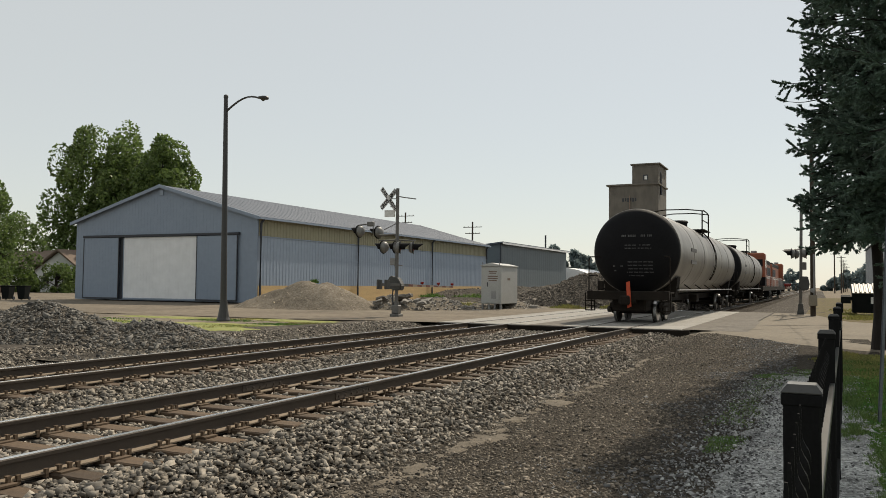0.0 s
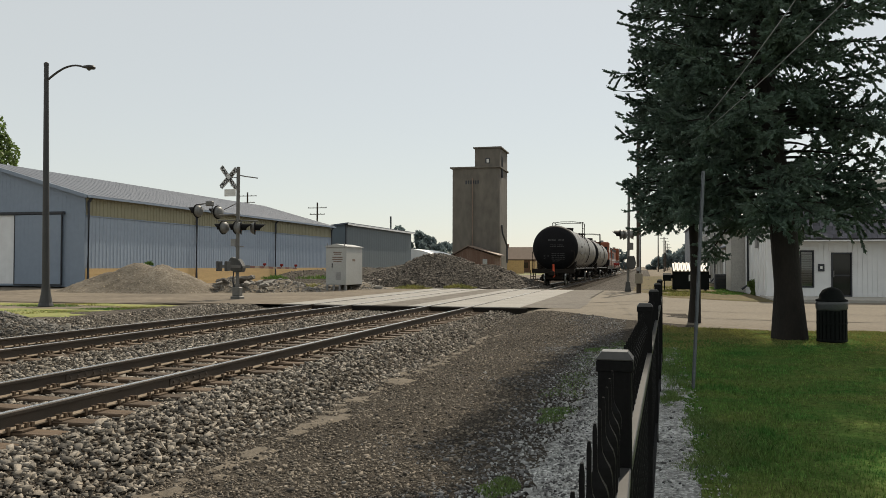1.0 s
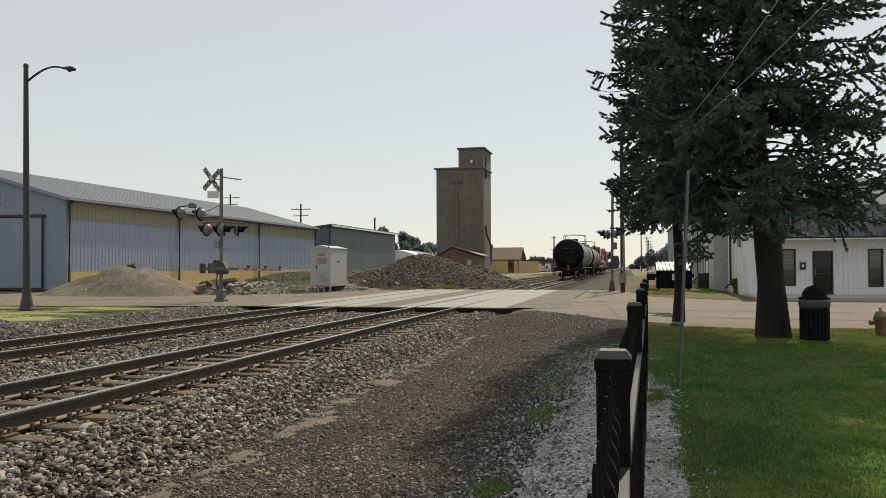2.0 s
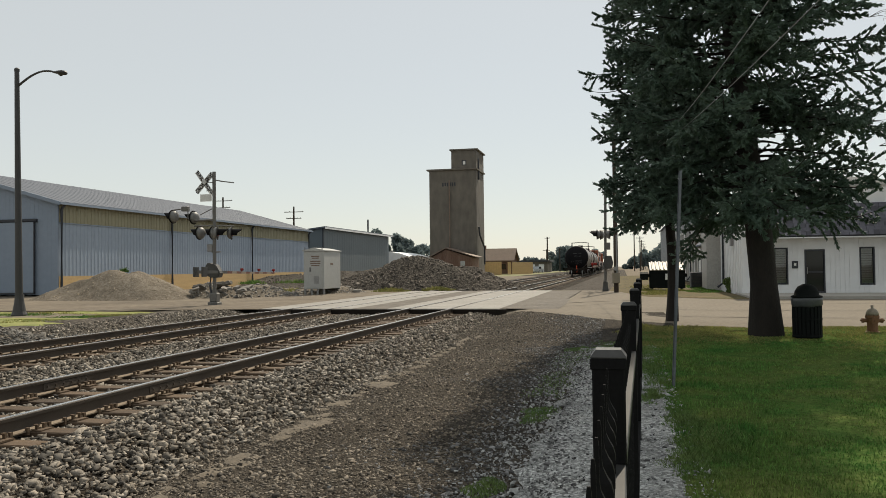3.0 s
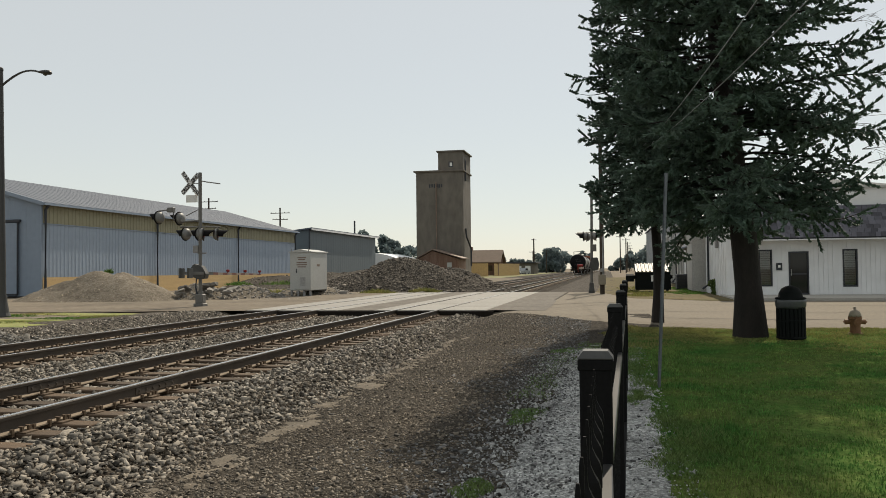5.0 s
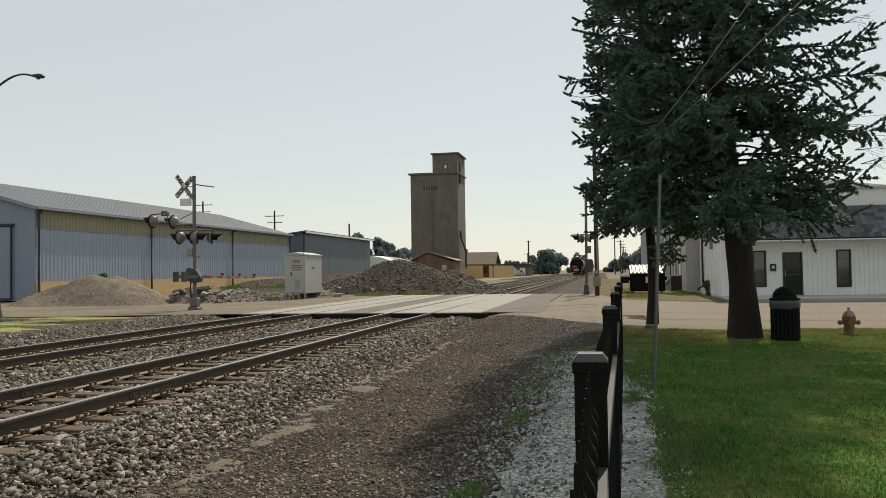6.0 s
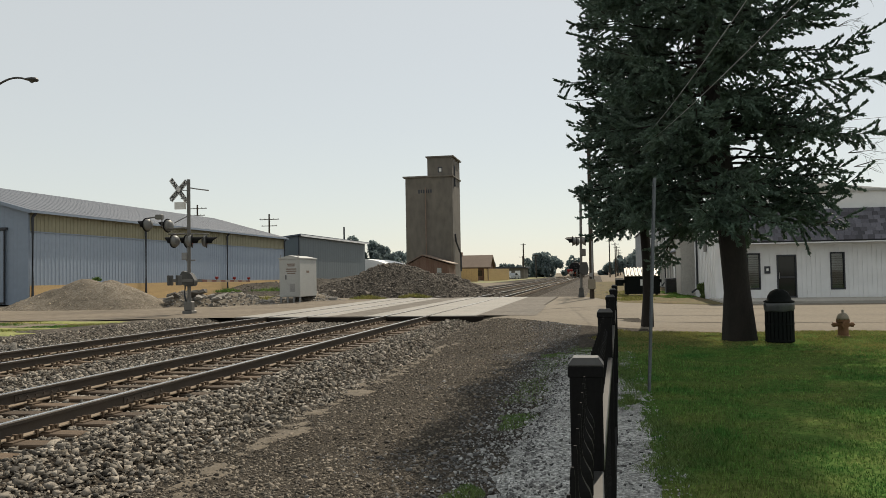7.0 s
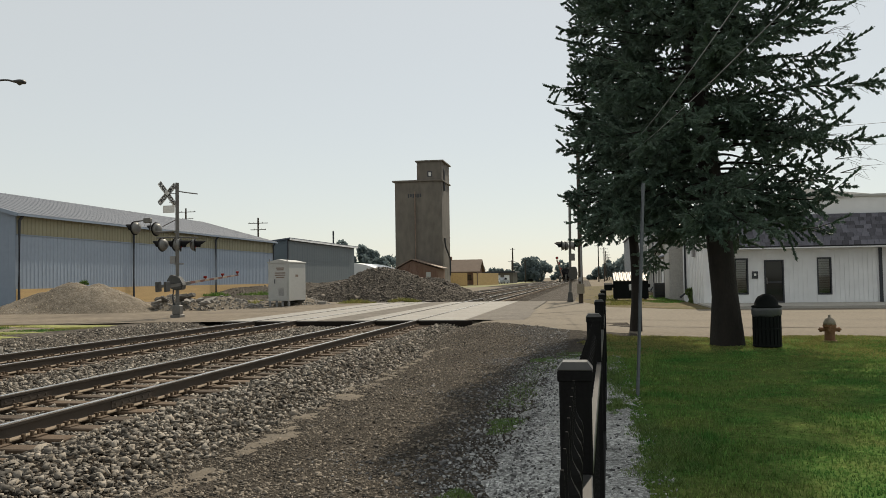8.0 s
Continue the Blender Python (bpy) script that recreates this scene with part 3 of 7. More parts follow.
def crack(points, width, label):
    bm = bmesh.new()
    rng = random.Random(len(points) * 7 + int(points[0][0] * 10))
    for (xa, ya), (xb, yb) in zip(points, points[1:]):
        n = max(2, round(math.hypot(xb - xa, yb - ya) / 0.35))
        prev = None
        for i in range(n + 1):
            f = i / n
            x, y = xa + (xb - xa) * f + rng.uniform(-.04, .04), ya + (yb - ya) * f + rng.uniform(-.04, .04)
            w = width * rng.uniform(0.5, 1.3)
            z = road_right_z(x, y) + 0.010
            cur = (bm.verts.new((x, y - w, z)), bm.verts.new((x, y + w, z)))
            if prev:
                bm.faces.new((prev[0], cur[0], cur[1], prev[1]))
            prev = cur
    tagged(part("road_crack", bm, M_ASPH), label, "road crack", "road cracks", kind="structure")


crack([(2.2, 29.0), (4.5, 32.5), (6.5, 35.2)], 0.10, "dark tar seam across the street")
crack([(3.4, 28.0), (5.4, 31.5), (7.4, 36.0)], 0.05, "thin dark crack across the street")
crack([(5.0, 24.5), (9, 23.6), (15, 23.2), (24, 22.8)], 0.05, "long dark joint along the street")
crack([(4.2, 27.8), (10, 27.2), (20, 26.8), (34, 26.5)], 0.04, "long dark joint along the street")
crack([(8.5, 32.5), (16, 31.5), (30, 31.0)], 0.05, "long dark joint along the street")

# ---- sheds and buildings ----
def ribbed(bm, a, b, z0, z1, pitch=0.30, depth=0.035, out=(1, 0)):
    """A corrugated wall sheet from a to b (x, y), with trapezoid ribs standing out."""
    ax, ay = a
    L = math.hypot(b[0] - ax, b[1] - ay)
    ux, uy = (b[0] - ax) / L, (b[1] - ay) / L
    n = max(1, round(L / pitch))
    p = L / n
    prof = []
    for i in range(n):
        for f, d in ((0.0, 0), (0.62, 0), (0.70, 1), (0.92, 1), (1.0, 0)):
            if i and f == 0.0:
                continue
            prof.append(((i + f) * p, d * depth))
    lo, hi = [], []
    for s, d in prof:
        x, y = ax + ux * s + out[0] * d, ay + uy * s + out[1] * d
        lo.append(bm.verts.new((x, y, z0)))
        hi.append(bm.verts.new((x, y, z1)))
    for i in range(len(lo) - 1):
        bm.faces.new((lo[i], lo[i + 1], hi[i + 1], hi[i]))
    back = [(ax - out[0] * 0.08, ay - out[1] * 0.08), (b[0] - out[0] * 0.08, b[1] - out[1] * 0.08)]
    bl = [bm.verts.new((x, y, z)) for x, y in back for z in (z0, z1)]
    bm.faces.new((bl[0], bl[1], bl[3], bl[2]))
    bm.faces.new(lo[:] + [bl[2], bl[0]])
    bm.faces.new(hi[:] + [bl[3], bl[1]])
    bm.faces.new((lo[0], hi[0], bl[1], bl[0]))
    bm.faces.new((lo[-1], hi[-1], bl[3], bl[2]))


def big_shed():
    x0, x1, y0, y1, ev, rd = -45.2, -28.25, 43.1, 83.6, 5.72, 8.15
    xm = (x0 + x1) / 2
    t = thing("pole_shed", "large blue-grey metal storage shed with a cream upper band", "shed")
    bm = bmesh.new()
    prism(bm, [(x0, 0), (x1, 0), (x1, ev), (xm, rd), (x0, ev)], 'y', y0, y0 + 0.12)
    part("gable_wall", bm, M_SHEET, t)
    n = 56
    for i in range(n):
        x = x0 + (x1 - x0) * (i + .5) / n
        top = ev + (rd - ev) * (1 - abs(x - xm) / (x1 - xm)) - 0.05
        bm = bmesh.new()
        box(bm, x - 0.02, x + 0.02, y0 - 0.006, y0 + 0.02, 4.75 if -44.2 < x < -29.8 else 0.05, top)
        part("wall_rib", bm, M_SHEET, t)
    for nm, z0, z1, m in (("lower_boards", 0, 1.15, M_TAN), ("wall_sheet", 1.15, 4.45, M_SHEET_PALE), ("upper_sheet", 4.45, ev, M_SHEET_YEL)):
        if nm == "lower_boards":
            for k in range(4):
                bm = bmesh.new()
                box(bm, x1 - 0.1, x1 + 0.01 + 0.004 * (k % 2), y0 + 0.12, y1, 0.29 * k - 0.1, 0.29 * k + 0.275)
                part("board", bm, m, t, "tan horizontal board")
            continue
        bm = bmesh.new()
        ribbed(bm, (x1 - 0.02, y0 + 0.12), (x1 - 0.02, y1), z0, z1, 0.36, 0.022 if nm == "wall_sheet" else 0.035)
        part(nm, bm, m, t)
    bm = bmesh.new()
    box(bm, x1 - 0.03, x1 + 0.05, y0 + 0.13, y1, 4.42, 4.48)
    part("girt", bm, M_SHEET, t)
    bm = bmesh.new()
    prism(bm, [(x0, 0), (x1 - 0.15, 0), (x1 - 0.15, ev - 0.1), (xm, rd - 0.1), (x0, ev - 0.1)], 'y', y0 + 0.14, y1)
    part("shell", bm, M_SHEET, t)
    for s, nm in ((1, "roof_slope"), (-1, "roof_slope")):
        xe = x1 + 0.35 if s > 0 else x0 - 0.35
        ze = ev - 0.05
        for i in range(45):
            ya = y0 - 0.3 + (y1 - y0 + 0.6) * i / 45
            yb = ya + (y1 - y0 + 0.6) / 45
            bm = bmesh.new()
            prism(bm, [(ya, 0), (yb - 0.06, 0), (yb - 0.05, 0.012), (yb - 0.005, 0.012), (yb, 0), (yb, -0.06), (ya, -0.06)], 'x', 0, 1)
            for v in bm.verts:
                f = v.co.x
                v.co = Vector((xm + (xe - xm) * f, v.co.y, rd + 0.06 + (ze - rd) * f + v.co.z))
            part("roof_panel", bm, M_ROOF, t)
    bm = bmesh.new()
    for s in (1, -1):
        xe = x1 + 0.37 if s > 0 else x0 - 0.37
        prism(bm, [(xm, rd + 0.10), (xe, ev + 0.02), (xe, ev - 0.2), (xm, rd - 0.14)], 'y', y0 - 0.34, y0 - 0.28)
    part("gable_trim", bm, M_SHEET, t)
    bm = bmesh.new()
    box(bm, x1 + 0.34, x1 + 0.46, y0 - 0.3, y1 + 0.3, ev - 0.16, ev - 0.03)
    part("gutter", bm, M_SHEET, t)
    for y in (43.3, 55.8, 69.5, 83.4):
        bm = bmesh.new()
        tube(bm, [(x1 + 0.40, y, ev - 0.1), (x1 + 0.14, y, ev - 0.42), (x1 + 0.14, y, 0.12), (x1 + 0.30, y, 0.0)], 0.09, 6)
        part("downspout", bm, M_TRIM, t, "dark downspout")
    bm = bmesh.new()
    box(bm, -44.3, -29.65, y0 - 0.22, y0, 4.55, 4.72, 0.02)
    part("door_track", bm, M_TRIM, t, "dark sliding door track")
    bm = bmesh.new()
    box(bm, -40.65, -40.25, y0 - 0.03, y0 + 0.02, 0.05, 4.55)
    part("door_gap", bm, M_TRIM, t)
    for xa, xb, m, nm in ((-44.2, -40.65, M_SHEET, "sliding_door"), (-33.3, -29.8, M_SHEET, "sliding_door"), (-40.25, -33.3, M_WHITE, "sliding_door")):
        bm = bmesh.new()
        dy = y0 - 0.16 if m is M_SHEET else y0 - 0.06
        box(bm, xa, xb, dy, dy + 0.07, 0.12, 4.52)
        d = part(nm, bm, m, t, "white sliding door" if m is M_WHITE else "blue-grey sliding door")
        k = round((xb - xa) / 0.3)
        for i in range(k):
            x = xa + (xb - xa) * (i + .5) / k
            bm = bmesh.new()
            box(bm, x - 0.02, x + 0.02, dy - 0.004, dy, 0.14, 4.5)
            part("door_rib", bm, m, d)
        bm = bmesh.new()
        for xx in (xa, xb):
            box(bm, xx - 0.03, xx + 0.03, dy - 0.025, dy + 0.06, 0.1, 4.52)
        box(bm, xa, xb, dy - 0.025, dy + 0.06, 0.06, 0.16)
        part("door_edge", bm, M_TRIM if m is M_SHEET else M_SHEET, d)
    bm = bmesh.new()
    box(bm, xm - 0.16, xm + 0.16, y0 - 0.1, y0 - 0.02, 7.5, 7.85)
    part("gable_vent", bm, M_SHEET_PALE, t)


big_shed()


def grey_shed():
    x0, x1, y0, y1, ev, rd = -41.0, -29.0, 90.0, 117.5, 6.35, 6.5
    lo = 4.85
    t = thing("metal_shed", "slate-grey metal shed with a low pale roof edge", "shed")
    bm = bmesh.new()
    prism(bm, [(x0, 0), (x1 - .1, 0), (x1 - .1, ev), (x0, lo)], 'y', y0, y1 - 0.05)
    part("shell", bm, M_GREYSHED, t)
    bm = bmesh.new()
    ribbed(bm, (x1 - 0.02, y0), (x1 - 0.02, y1), 0, ev, 0.9, 0.012)
    part("side_wall", bm, M_GREYSHED, t)
    bm = bmesh.new()
    prism(bm, [(x1 + 0.4, ev + 0.17), (x1 + 0.4, ev + 0.01), (x0 - 0.4, lo - 0.04), (x0 - 0.4, lo + 0.12)], 'y', y0 - 0.4, y1 + 0.4)
    part("roof", bm, M_ROOF, t)
    bm = bmesh.new()
    box(bm, x1 + 0.41, x1 + 0.47, y0 - 0.4, y1 + 0.4, ev - 0.14, ev + 0.07)
    part("eave_trim", bm, M_WHITE, t)
    bm = bmesh.new()
    box(bm, x1 - 0.06, x1 + 0.08, y0 - 0.1, y0 + 0.08, 0, ev)
    part("corner_trim", bm, M_TRIM, t)
    bm = bmesh.new()
    cyl(bm, (x1 - 1.5, 112, 6.4), (x1 - 1.5, 112, 8.6), 0.12)
    part("vent_pipe", bm, M_TRIM, t)


M_GREYSHED = mat("slate_grey_sheet", (0.105, 0.132, 0.148), (0.092, 0.115, 0.13), 4, 0.55, 0, 0.05, 0.3, grain=0.06)
grey_shed()


def grain_elevator():
    t = thing("grain_elevator", "tall weathered concrete grain elevator with a roof headhouse", "grain elevator")
    x0, x1, y0, y1, zt = -29.15, -20.7, 145.0, 153.5, 19.45
    bm = bmesh.new()
    prism(bm, [(x0, y0), (x1, y0), (x1 + 0.35, y0 + 0.35), (x1 + 0.35, y1), (x0, y1)], 'z', -0.3, zt)
    part("bin_wall", bm, M_CONC, t)
    k = 13
    for i in range(1, k):
        z = zt * i / k
        bm = bmesh.new()
        box(bm, x0 - 0.02, x1 + 0.0, y0 - 0.02, y0 + 0.05, z - 0.025, z + 0.025)
        part("pour_joint", bm, M_CONC, t)
    bm = bmesh.new()
    box(bm, x0 - 0.45, x1 + 0.6, y0 - 0.35, y1 + 0.3, zt, zt + 0.28, 0.03)
    part("roof_slab", bm, M_CONC, t)
    bm = bmesh.new()
    hx0, hx1, hz = -24.95, -20.3, 23.1
    box(bm, hx0, hx1, y0 + 0.1, y0 + 0.35, zt + .28, hz)
    for xa, xb in ((hx0, hx0 + 0.3), (hx1 - 0.3, hx1)):
        box(bm, xa, xb, y0 + 0.35, y1 - 0.5, zt + .28, hz)
    box(bm, hx0, hx1, y1 - 0.5, y1 - 0.2, zt + .28, hz)
    part("headhouse", bm, M_CONC, t)
    bm = bmesh.new()
    box(bm, hx0 - 0.3, hx1 + 0.35, y0 - 0.15, y1, hz, hz + 0.25, 0.03)
    part("headhouse_roof", bm, M_CONC, t)
    bm = bmesh.new()
    box(bm, -22.75, -22.3, y0 + 0.06, y0 + 0.12, 20.45, 21.1)
    part("window", bm, M_SIGN, t, "small square window opening")
    bm = bmesh.new()
    box(bm, -22.98, -22.12, y0 + 0.08, y0 + 0.13, 20.3, 21.3)
    part("window_stain", bm, M_TRIM, t)
    bm = bmesh.new()
    tube(bm, [(-25.3, y0 - 0.35, 0), (-25.3, y0 - 0.35, 17.6)], 0.11, 8)
    part("spout_pipe", bm, M_RUSTROOF, t, "tall thin pipe up the wall")
    bm = bmesh.new()
    for i in range(6):
        box(bm, -26.7 + 0.45 * i, -26.7 + 0.45 * i + 0.28, y0 - 0.03, y0 - 0.004, 16.5 + 0.1 * (i % 2), 17.2)
    part("faded_lettering", bm, M_TRIM, t, "faded dark lettering")
    bm = bmesh.new()
    tube(bm, [(x1 + 0.55, y0 + 1.5, 9), (x1 + 0.6, y0 + 2.0, 7.5), (x1 + 0.95, y0 + 5, 5.2), (x1 + 0.95, y0 + 5, 2)], 0.16, 8)
    part("grain_spout", bm, M_TRIM, t, "bent dark grain spout")
    bm = bmesh.new()
    tube(bm, [(x1 - 0.1, y0 + 2.2, 23.0), (x1 + 0.45, y0 + 2.2, 21.5), (x1 + 0.5, y0 + 2.2, 17.8)], 0.16, 8)
    part("grain_spout", bm, M_TRIM, t, "bent dark grain spout")


grain_elevator()


def elevator_hut():
    t = thing("lean_to_shed", "small rusty board shed with a low gable roof", "shed")
    y0, y1 = 138.0, 144.6
    bm = bmesh.new()
    prism(bm, [(-27.5, 0), (-19.9, 0), (-19.9, 3.2), (-24.6, 4.7), (-27.5, 3.2)], 'y', y0, y1)
    part("body", bm, M_HUT, t)
    for i in range(24):
        bm = bmesh.new()
        x = -27.5 + 7.6 * i / 24
        top = 3.2 + 1.5 * ((x + 27.5) / 2.9 if x < -24.6 else (-19.9 - x) / 4.7)
        box(bm, x + 0.01, x + 0.29, y0 - 0.05 - 0.02 * (i % 3), y0, 0, top - 0.1)
        part("board", bm, M_HUT, t)
    bm = bmesh.new()
    prism(bm, [(-28.0, 3.05), (-24.6, 4.85), (-19.3, 3.25), (-19.3, 3.38), (-24.6, 5.02), (-28.0, 3.2)], 'y', y0 - 0.5, y1)
    part("roof", bm, M_RUSTROOF, t)
    bm = bmesh.new()
    box(bm, -22.0, -21.2, y0 - 0.13, y0 - 0.08, 0.9, 2.6)
    part("door", bm, M_CABPAINT, t, "pale weathered door")


elevator_hut()


def white_building():
    t = thing("office_building", "white board-clad office with a shingled mansard over the front", "building")
    X0, X1, Y0, Y1 = 11.1, 36.0, 39.6, 47.5
    holes = [(12.52, 13.12, 0.42, 2.12), (13.83, 14.70, 0.03, 2.02), (16.15, 16.78, 0.38, 2.10)]
    # front wall in pieces about its openings
    xs = [X0] + [v for h in holes for v in h[:2]] + [X1]
    for i in range(0, len(xs), 2):
        bm = bmesh.new()
        box(bm, xs[i], xs[i + 1], Y0, Y0 + 0.2, -0.1, 4.9)
        part("front_wall", bm, M_WHITE, t)
    for a, b, z0, z1 in holes:
        for za, zb in ((z1, 4.9), (-0.1, z0)):
            if zb > 0.1:
                bm = bmesh.new()
                box(bm, a, b, Y0, Y0 + 0.2, za, zb)
                part("front_wall", bm, M_WHITE, t)
    i = 0
    x = X0 + 0.02
    while x < 24:
        w = 0.2
        cuts = [(0.03, 2.55)]
        for a, b, z0, z1 in holes:
            if x + w > a - 0.04 and x < b + 0.04:
                cuts = [(0.03, z0 - 0.05), (z1 + 0.05, 2.55)] if z0 > 0.1 else [(z1 + 0.05, 2.55)]
        for z0, z1 in cuts:
            bm = bmesh.new()
            box(bm, x + 0.006, x + w - 0.006, Y0 - 0.018, Y0 - 0.001, z0, z1)
            part("board", bm, M_WHITE, t)
        x += w
    for a, b, z0, z1 in holes:
        door = z0 < 0.1
        bm = bmesh.new()
        for xa, xb, za, zb in ((a, a + 0.06, z0, z1), (b - 0.06, b, z0, z1), (a + .06, b - .06, z1 - 0.07, z1), (a + .06, b - .06, z0, z0 + 0.07)):
            box(bm, xa, xb, Y0 - 0.035, Y0 + 0.12, za, zb, 0.005)
        fr = part("door_frame" if door else "window_frame", bm, M_TRIM, t, "dark bronze frame")
        bm = bmesh.new()
        box(bm, a + 0.06, b - 0.06, Y0 + 0.05, Y0 + 0.062, z0 + 0.07, z1 - 0.07)
        part("pane", bm, M_GLASS if door else M_PANE, fr)
        if door:
            bm = bmesh.new()
            box(bm, a + 0.09, a + 0.12, Y0 - 0.06, Y0 + 0.0, 0.9, 1.2, 0.004)
            part("door_handle", bm, M_GALV, fr)
            bm = bmesh.new()
            box(bm, a + 0.07, b - 0.07, Y0 + 0.02, Y0 + 0.07, 0.95, 1.02)
            part("push_bar", bm, M_TRIM, fr)
        else:
            bm = bmesh.new()
            for k in range(14):
                z = z0 + 0.1 + (z1 - z0 - 0.2) * k / 14
                box(bm, a + 0.08, b - 0.08, Y0 + 0.09, Y0 + 0.11, z, z + 0.03)
            part("blind", bm, M_CABPAINT, fr, "half-drawn pale blind")
    bm = bmesh.new()
    box(bm, 13.28, 13.54, Y0 - 0.09, Y0 - 0.02, 1.16, 1.50, 0.01)
    part("mail_box", bm, M_TRIM, t, "small black wall box")
    bm = bmesh.new()
    box(bm, 13.36, 13.46, Y0 - 0.095, Y0 - 0.088, 1.28, 1.40)
    part("box_label", bm, M_SIGN, t)
    # mansard
    bm = bmesh.new()
    prism(bm, [(Y0 - 0.02, 2.57), (Y0 - 0.75, 2.57), (Y0 - 0.78, 2.66), (Y0 - 0.22, 4.08), (Y0 - 0.02, 4.08)], 'x', X0 + 0.5, X1)
    part("mansard", bm, M_TRIM, t, "dark mansard base")
    bm = bmesh.new()
    box(bm, X0 + 0.45, X1, Y0 - 0.80, Y0 - 0.02, 2.52, 2.57)
    part("soffit", bm, M_WHITE, t)
    bm = bmesh.new()
    box(bm, X0 - 0.06, X1, Y0 - 0.1, Y0 + 0.25, 4.86, 4.97)
    part("parapet_cap", bm, M_CABPAINT, t)
    bm = bmesh.new()
    box(bm, 18.80, 18.92, Y0 - 0.12, Y0 - 0.02, -0.05, 2.5)
    part("corner_post", bm, M_TRIM, t)
    me = {}
    rng = random.Random(5)
    for w in (0.22, 0.28, 0.34):
        b2 = bmesh.new()
        box(b2, 0, w - 0.012, -0.018, 0.006, -0.22, 0.0)
        m2 = bpy.data.meshes.new("shingle")
        b2.to_mesh(m2)
        b2.free()
        m2.materials.append(M_SHINGLE)
        me[w] = m2
    slope = math.atan2(0.56, 1.42)
    for r in range(8):
        x = X0 + 0.5 + 0.1 * (r % 2)
        while x < 21:
            w = rng.choice((0.22, 0.28, 0.34))
            f = (r + 1) / 8
            o = new("shingle", me[w])
            o.parent = t
            o.matrix_basis = pose(x, Y0 - 0.795 + 0.56 * f, 2.66 + 1.42 * f, -math.degrees(slope) + rng.uniform(-1, 3), 0, rng.uniform(-.6, .6))
            x += w
    # side and back
    bm = bmesh.new()
    box(bm, X0, X0 + 0.2, Y0 + 0.2, Y1, -0.1, 4.9)
    box(bm, X0, X1, Y1, Y1 + 0.2, -0.1, 4.9)
    box(bm, X0 + 0.2, X1, Y0 + 0.2, Y1, 4.6, 4.75)
    box(bm, X1 - 0.2, X1, Y0 + .2, Y1, -0.1, 4.9)
    part("side_wall", bm, M_WHITE, t)
    for k in range(13):
        bm = bmesh.new()
        y = Y0 + 0.6 * k + 0.3
        box(bm, X0 - 0.02, X0 - 0.001, y, y + 0.03, 0, 4.8)
        part("batten", bm, M_WHITE, t)
    bm = bmesh.new()
    tube(bm, [(X0 - 0.09, Y1 - 1.6, 4.0), (X0 - 0.09, Y1 - 1.6, 0.4), (X0 - 0.4, Y1 - 1.6, 0.15)], 0.06, 8)
    part("downspout", bm, M_TRIM, t)
    bm = bmesh.new()
    box(bm, X0 - 0.14, X0 - 0.02, 42.2, 42.7, 2.3, 3.0, 0.02)
    part("electric_meter", bm, M_GALV, t)


white_building()


def row_building():
    """The long pale workshop with lean-to canopies behind the office."""
    t = thing("workshop_row", "long pale metal-clad workshop with sloping canopies", "building")
    bm = bmesh.new()
    prism(bm, [(11.6, -0.1), (24, -0.1), (24, 5.4), (17.5, 6.2), (11.6, 4.6)], 'y', 47.9, 100)
    part("shell", bm, M_WORK, t)
    y = 48.1
    k = 0
    while y < 98:
        bm = bmesh.new()
        d = 0.05 if k % 3 else 0.12
        box(bm, 11.6 - d, 11.6, y + 0.03, y + 2.3, 0, 4.3)
        part("wall_panel", bm, M_WORK if k % 2 else M_WHITE, t)
        bm = bmesh.new()
        box(bm, 11.4, 11.6, y + 2.32, y + 2.48, 0, 4.4)
        part("pilaster", bm, M_CABPAINT, t)
        y += 2.5
        k += 1
    for ya, yb, xo, za, zb in ((48.2, 51.5, 10.35, 3.55, 4.35), (53.5, 58.0, 10.6, 2.7, 3.6), (62, 70, 10.8, 3.5, 4.2)):
        bm = bmesh.new()
        prism(bm, [(11.5, zb), (xo, za), (xo, za - 0.1), (11.5, zb - 0.12)], 'y', ya, yb)
        c = part("canopy", bm, M_ROOF, t, "sloping metal canopy")
        for yy in (ya + 0.06, yb - 0.06):
            bm = bmesh.new()
            prism(bm, [(11.5, zb - 0.13), (xo, za - 0.1), (11.5, za - 0.35)], 'y', yy - 0.05, yy + 0.05)
            part("canopy_side", bm, M_WORK, c)
    bm = bmesh.new()
    box(bm, 10.4, 11.45, 48.4, 51.3, -0.1, 3.5)
    part("porch", bm, M_WORK, t, "pale boxed porch")
    for y in (52.2, 60.5, 71.0):
        bm = bmesh.new()
        tube(bm, [(11.3, y, 4.2), (11.3, y, 0.5), (11.0, y, 0.1)], 0.06, 8)
        part("downspout", bm, M_TRIM, t)


M_WORK = mat("pale_grey_cladding", (0.48, 0.47, 0.44), (0.38, 0.37, 0.35), 2.5, 0.7, 0, 0.1, 0.06)
row_building()


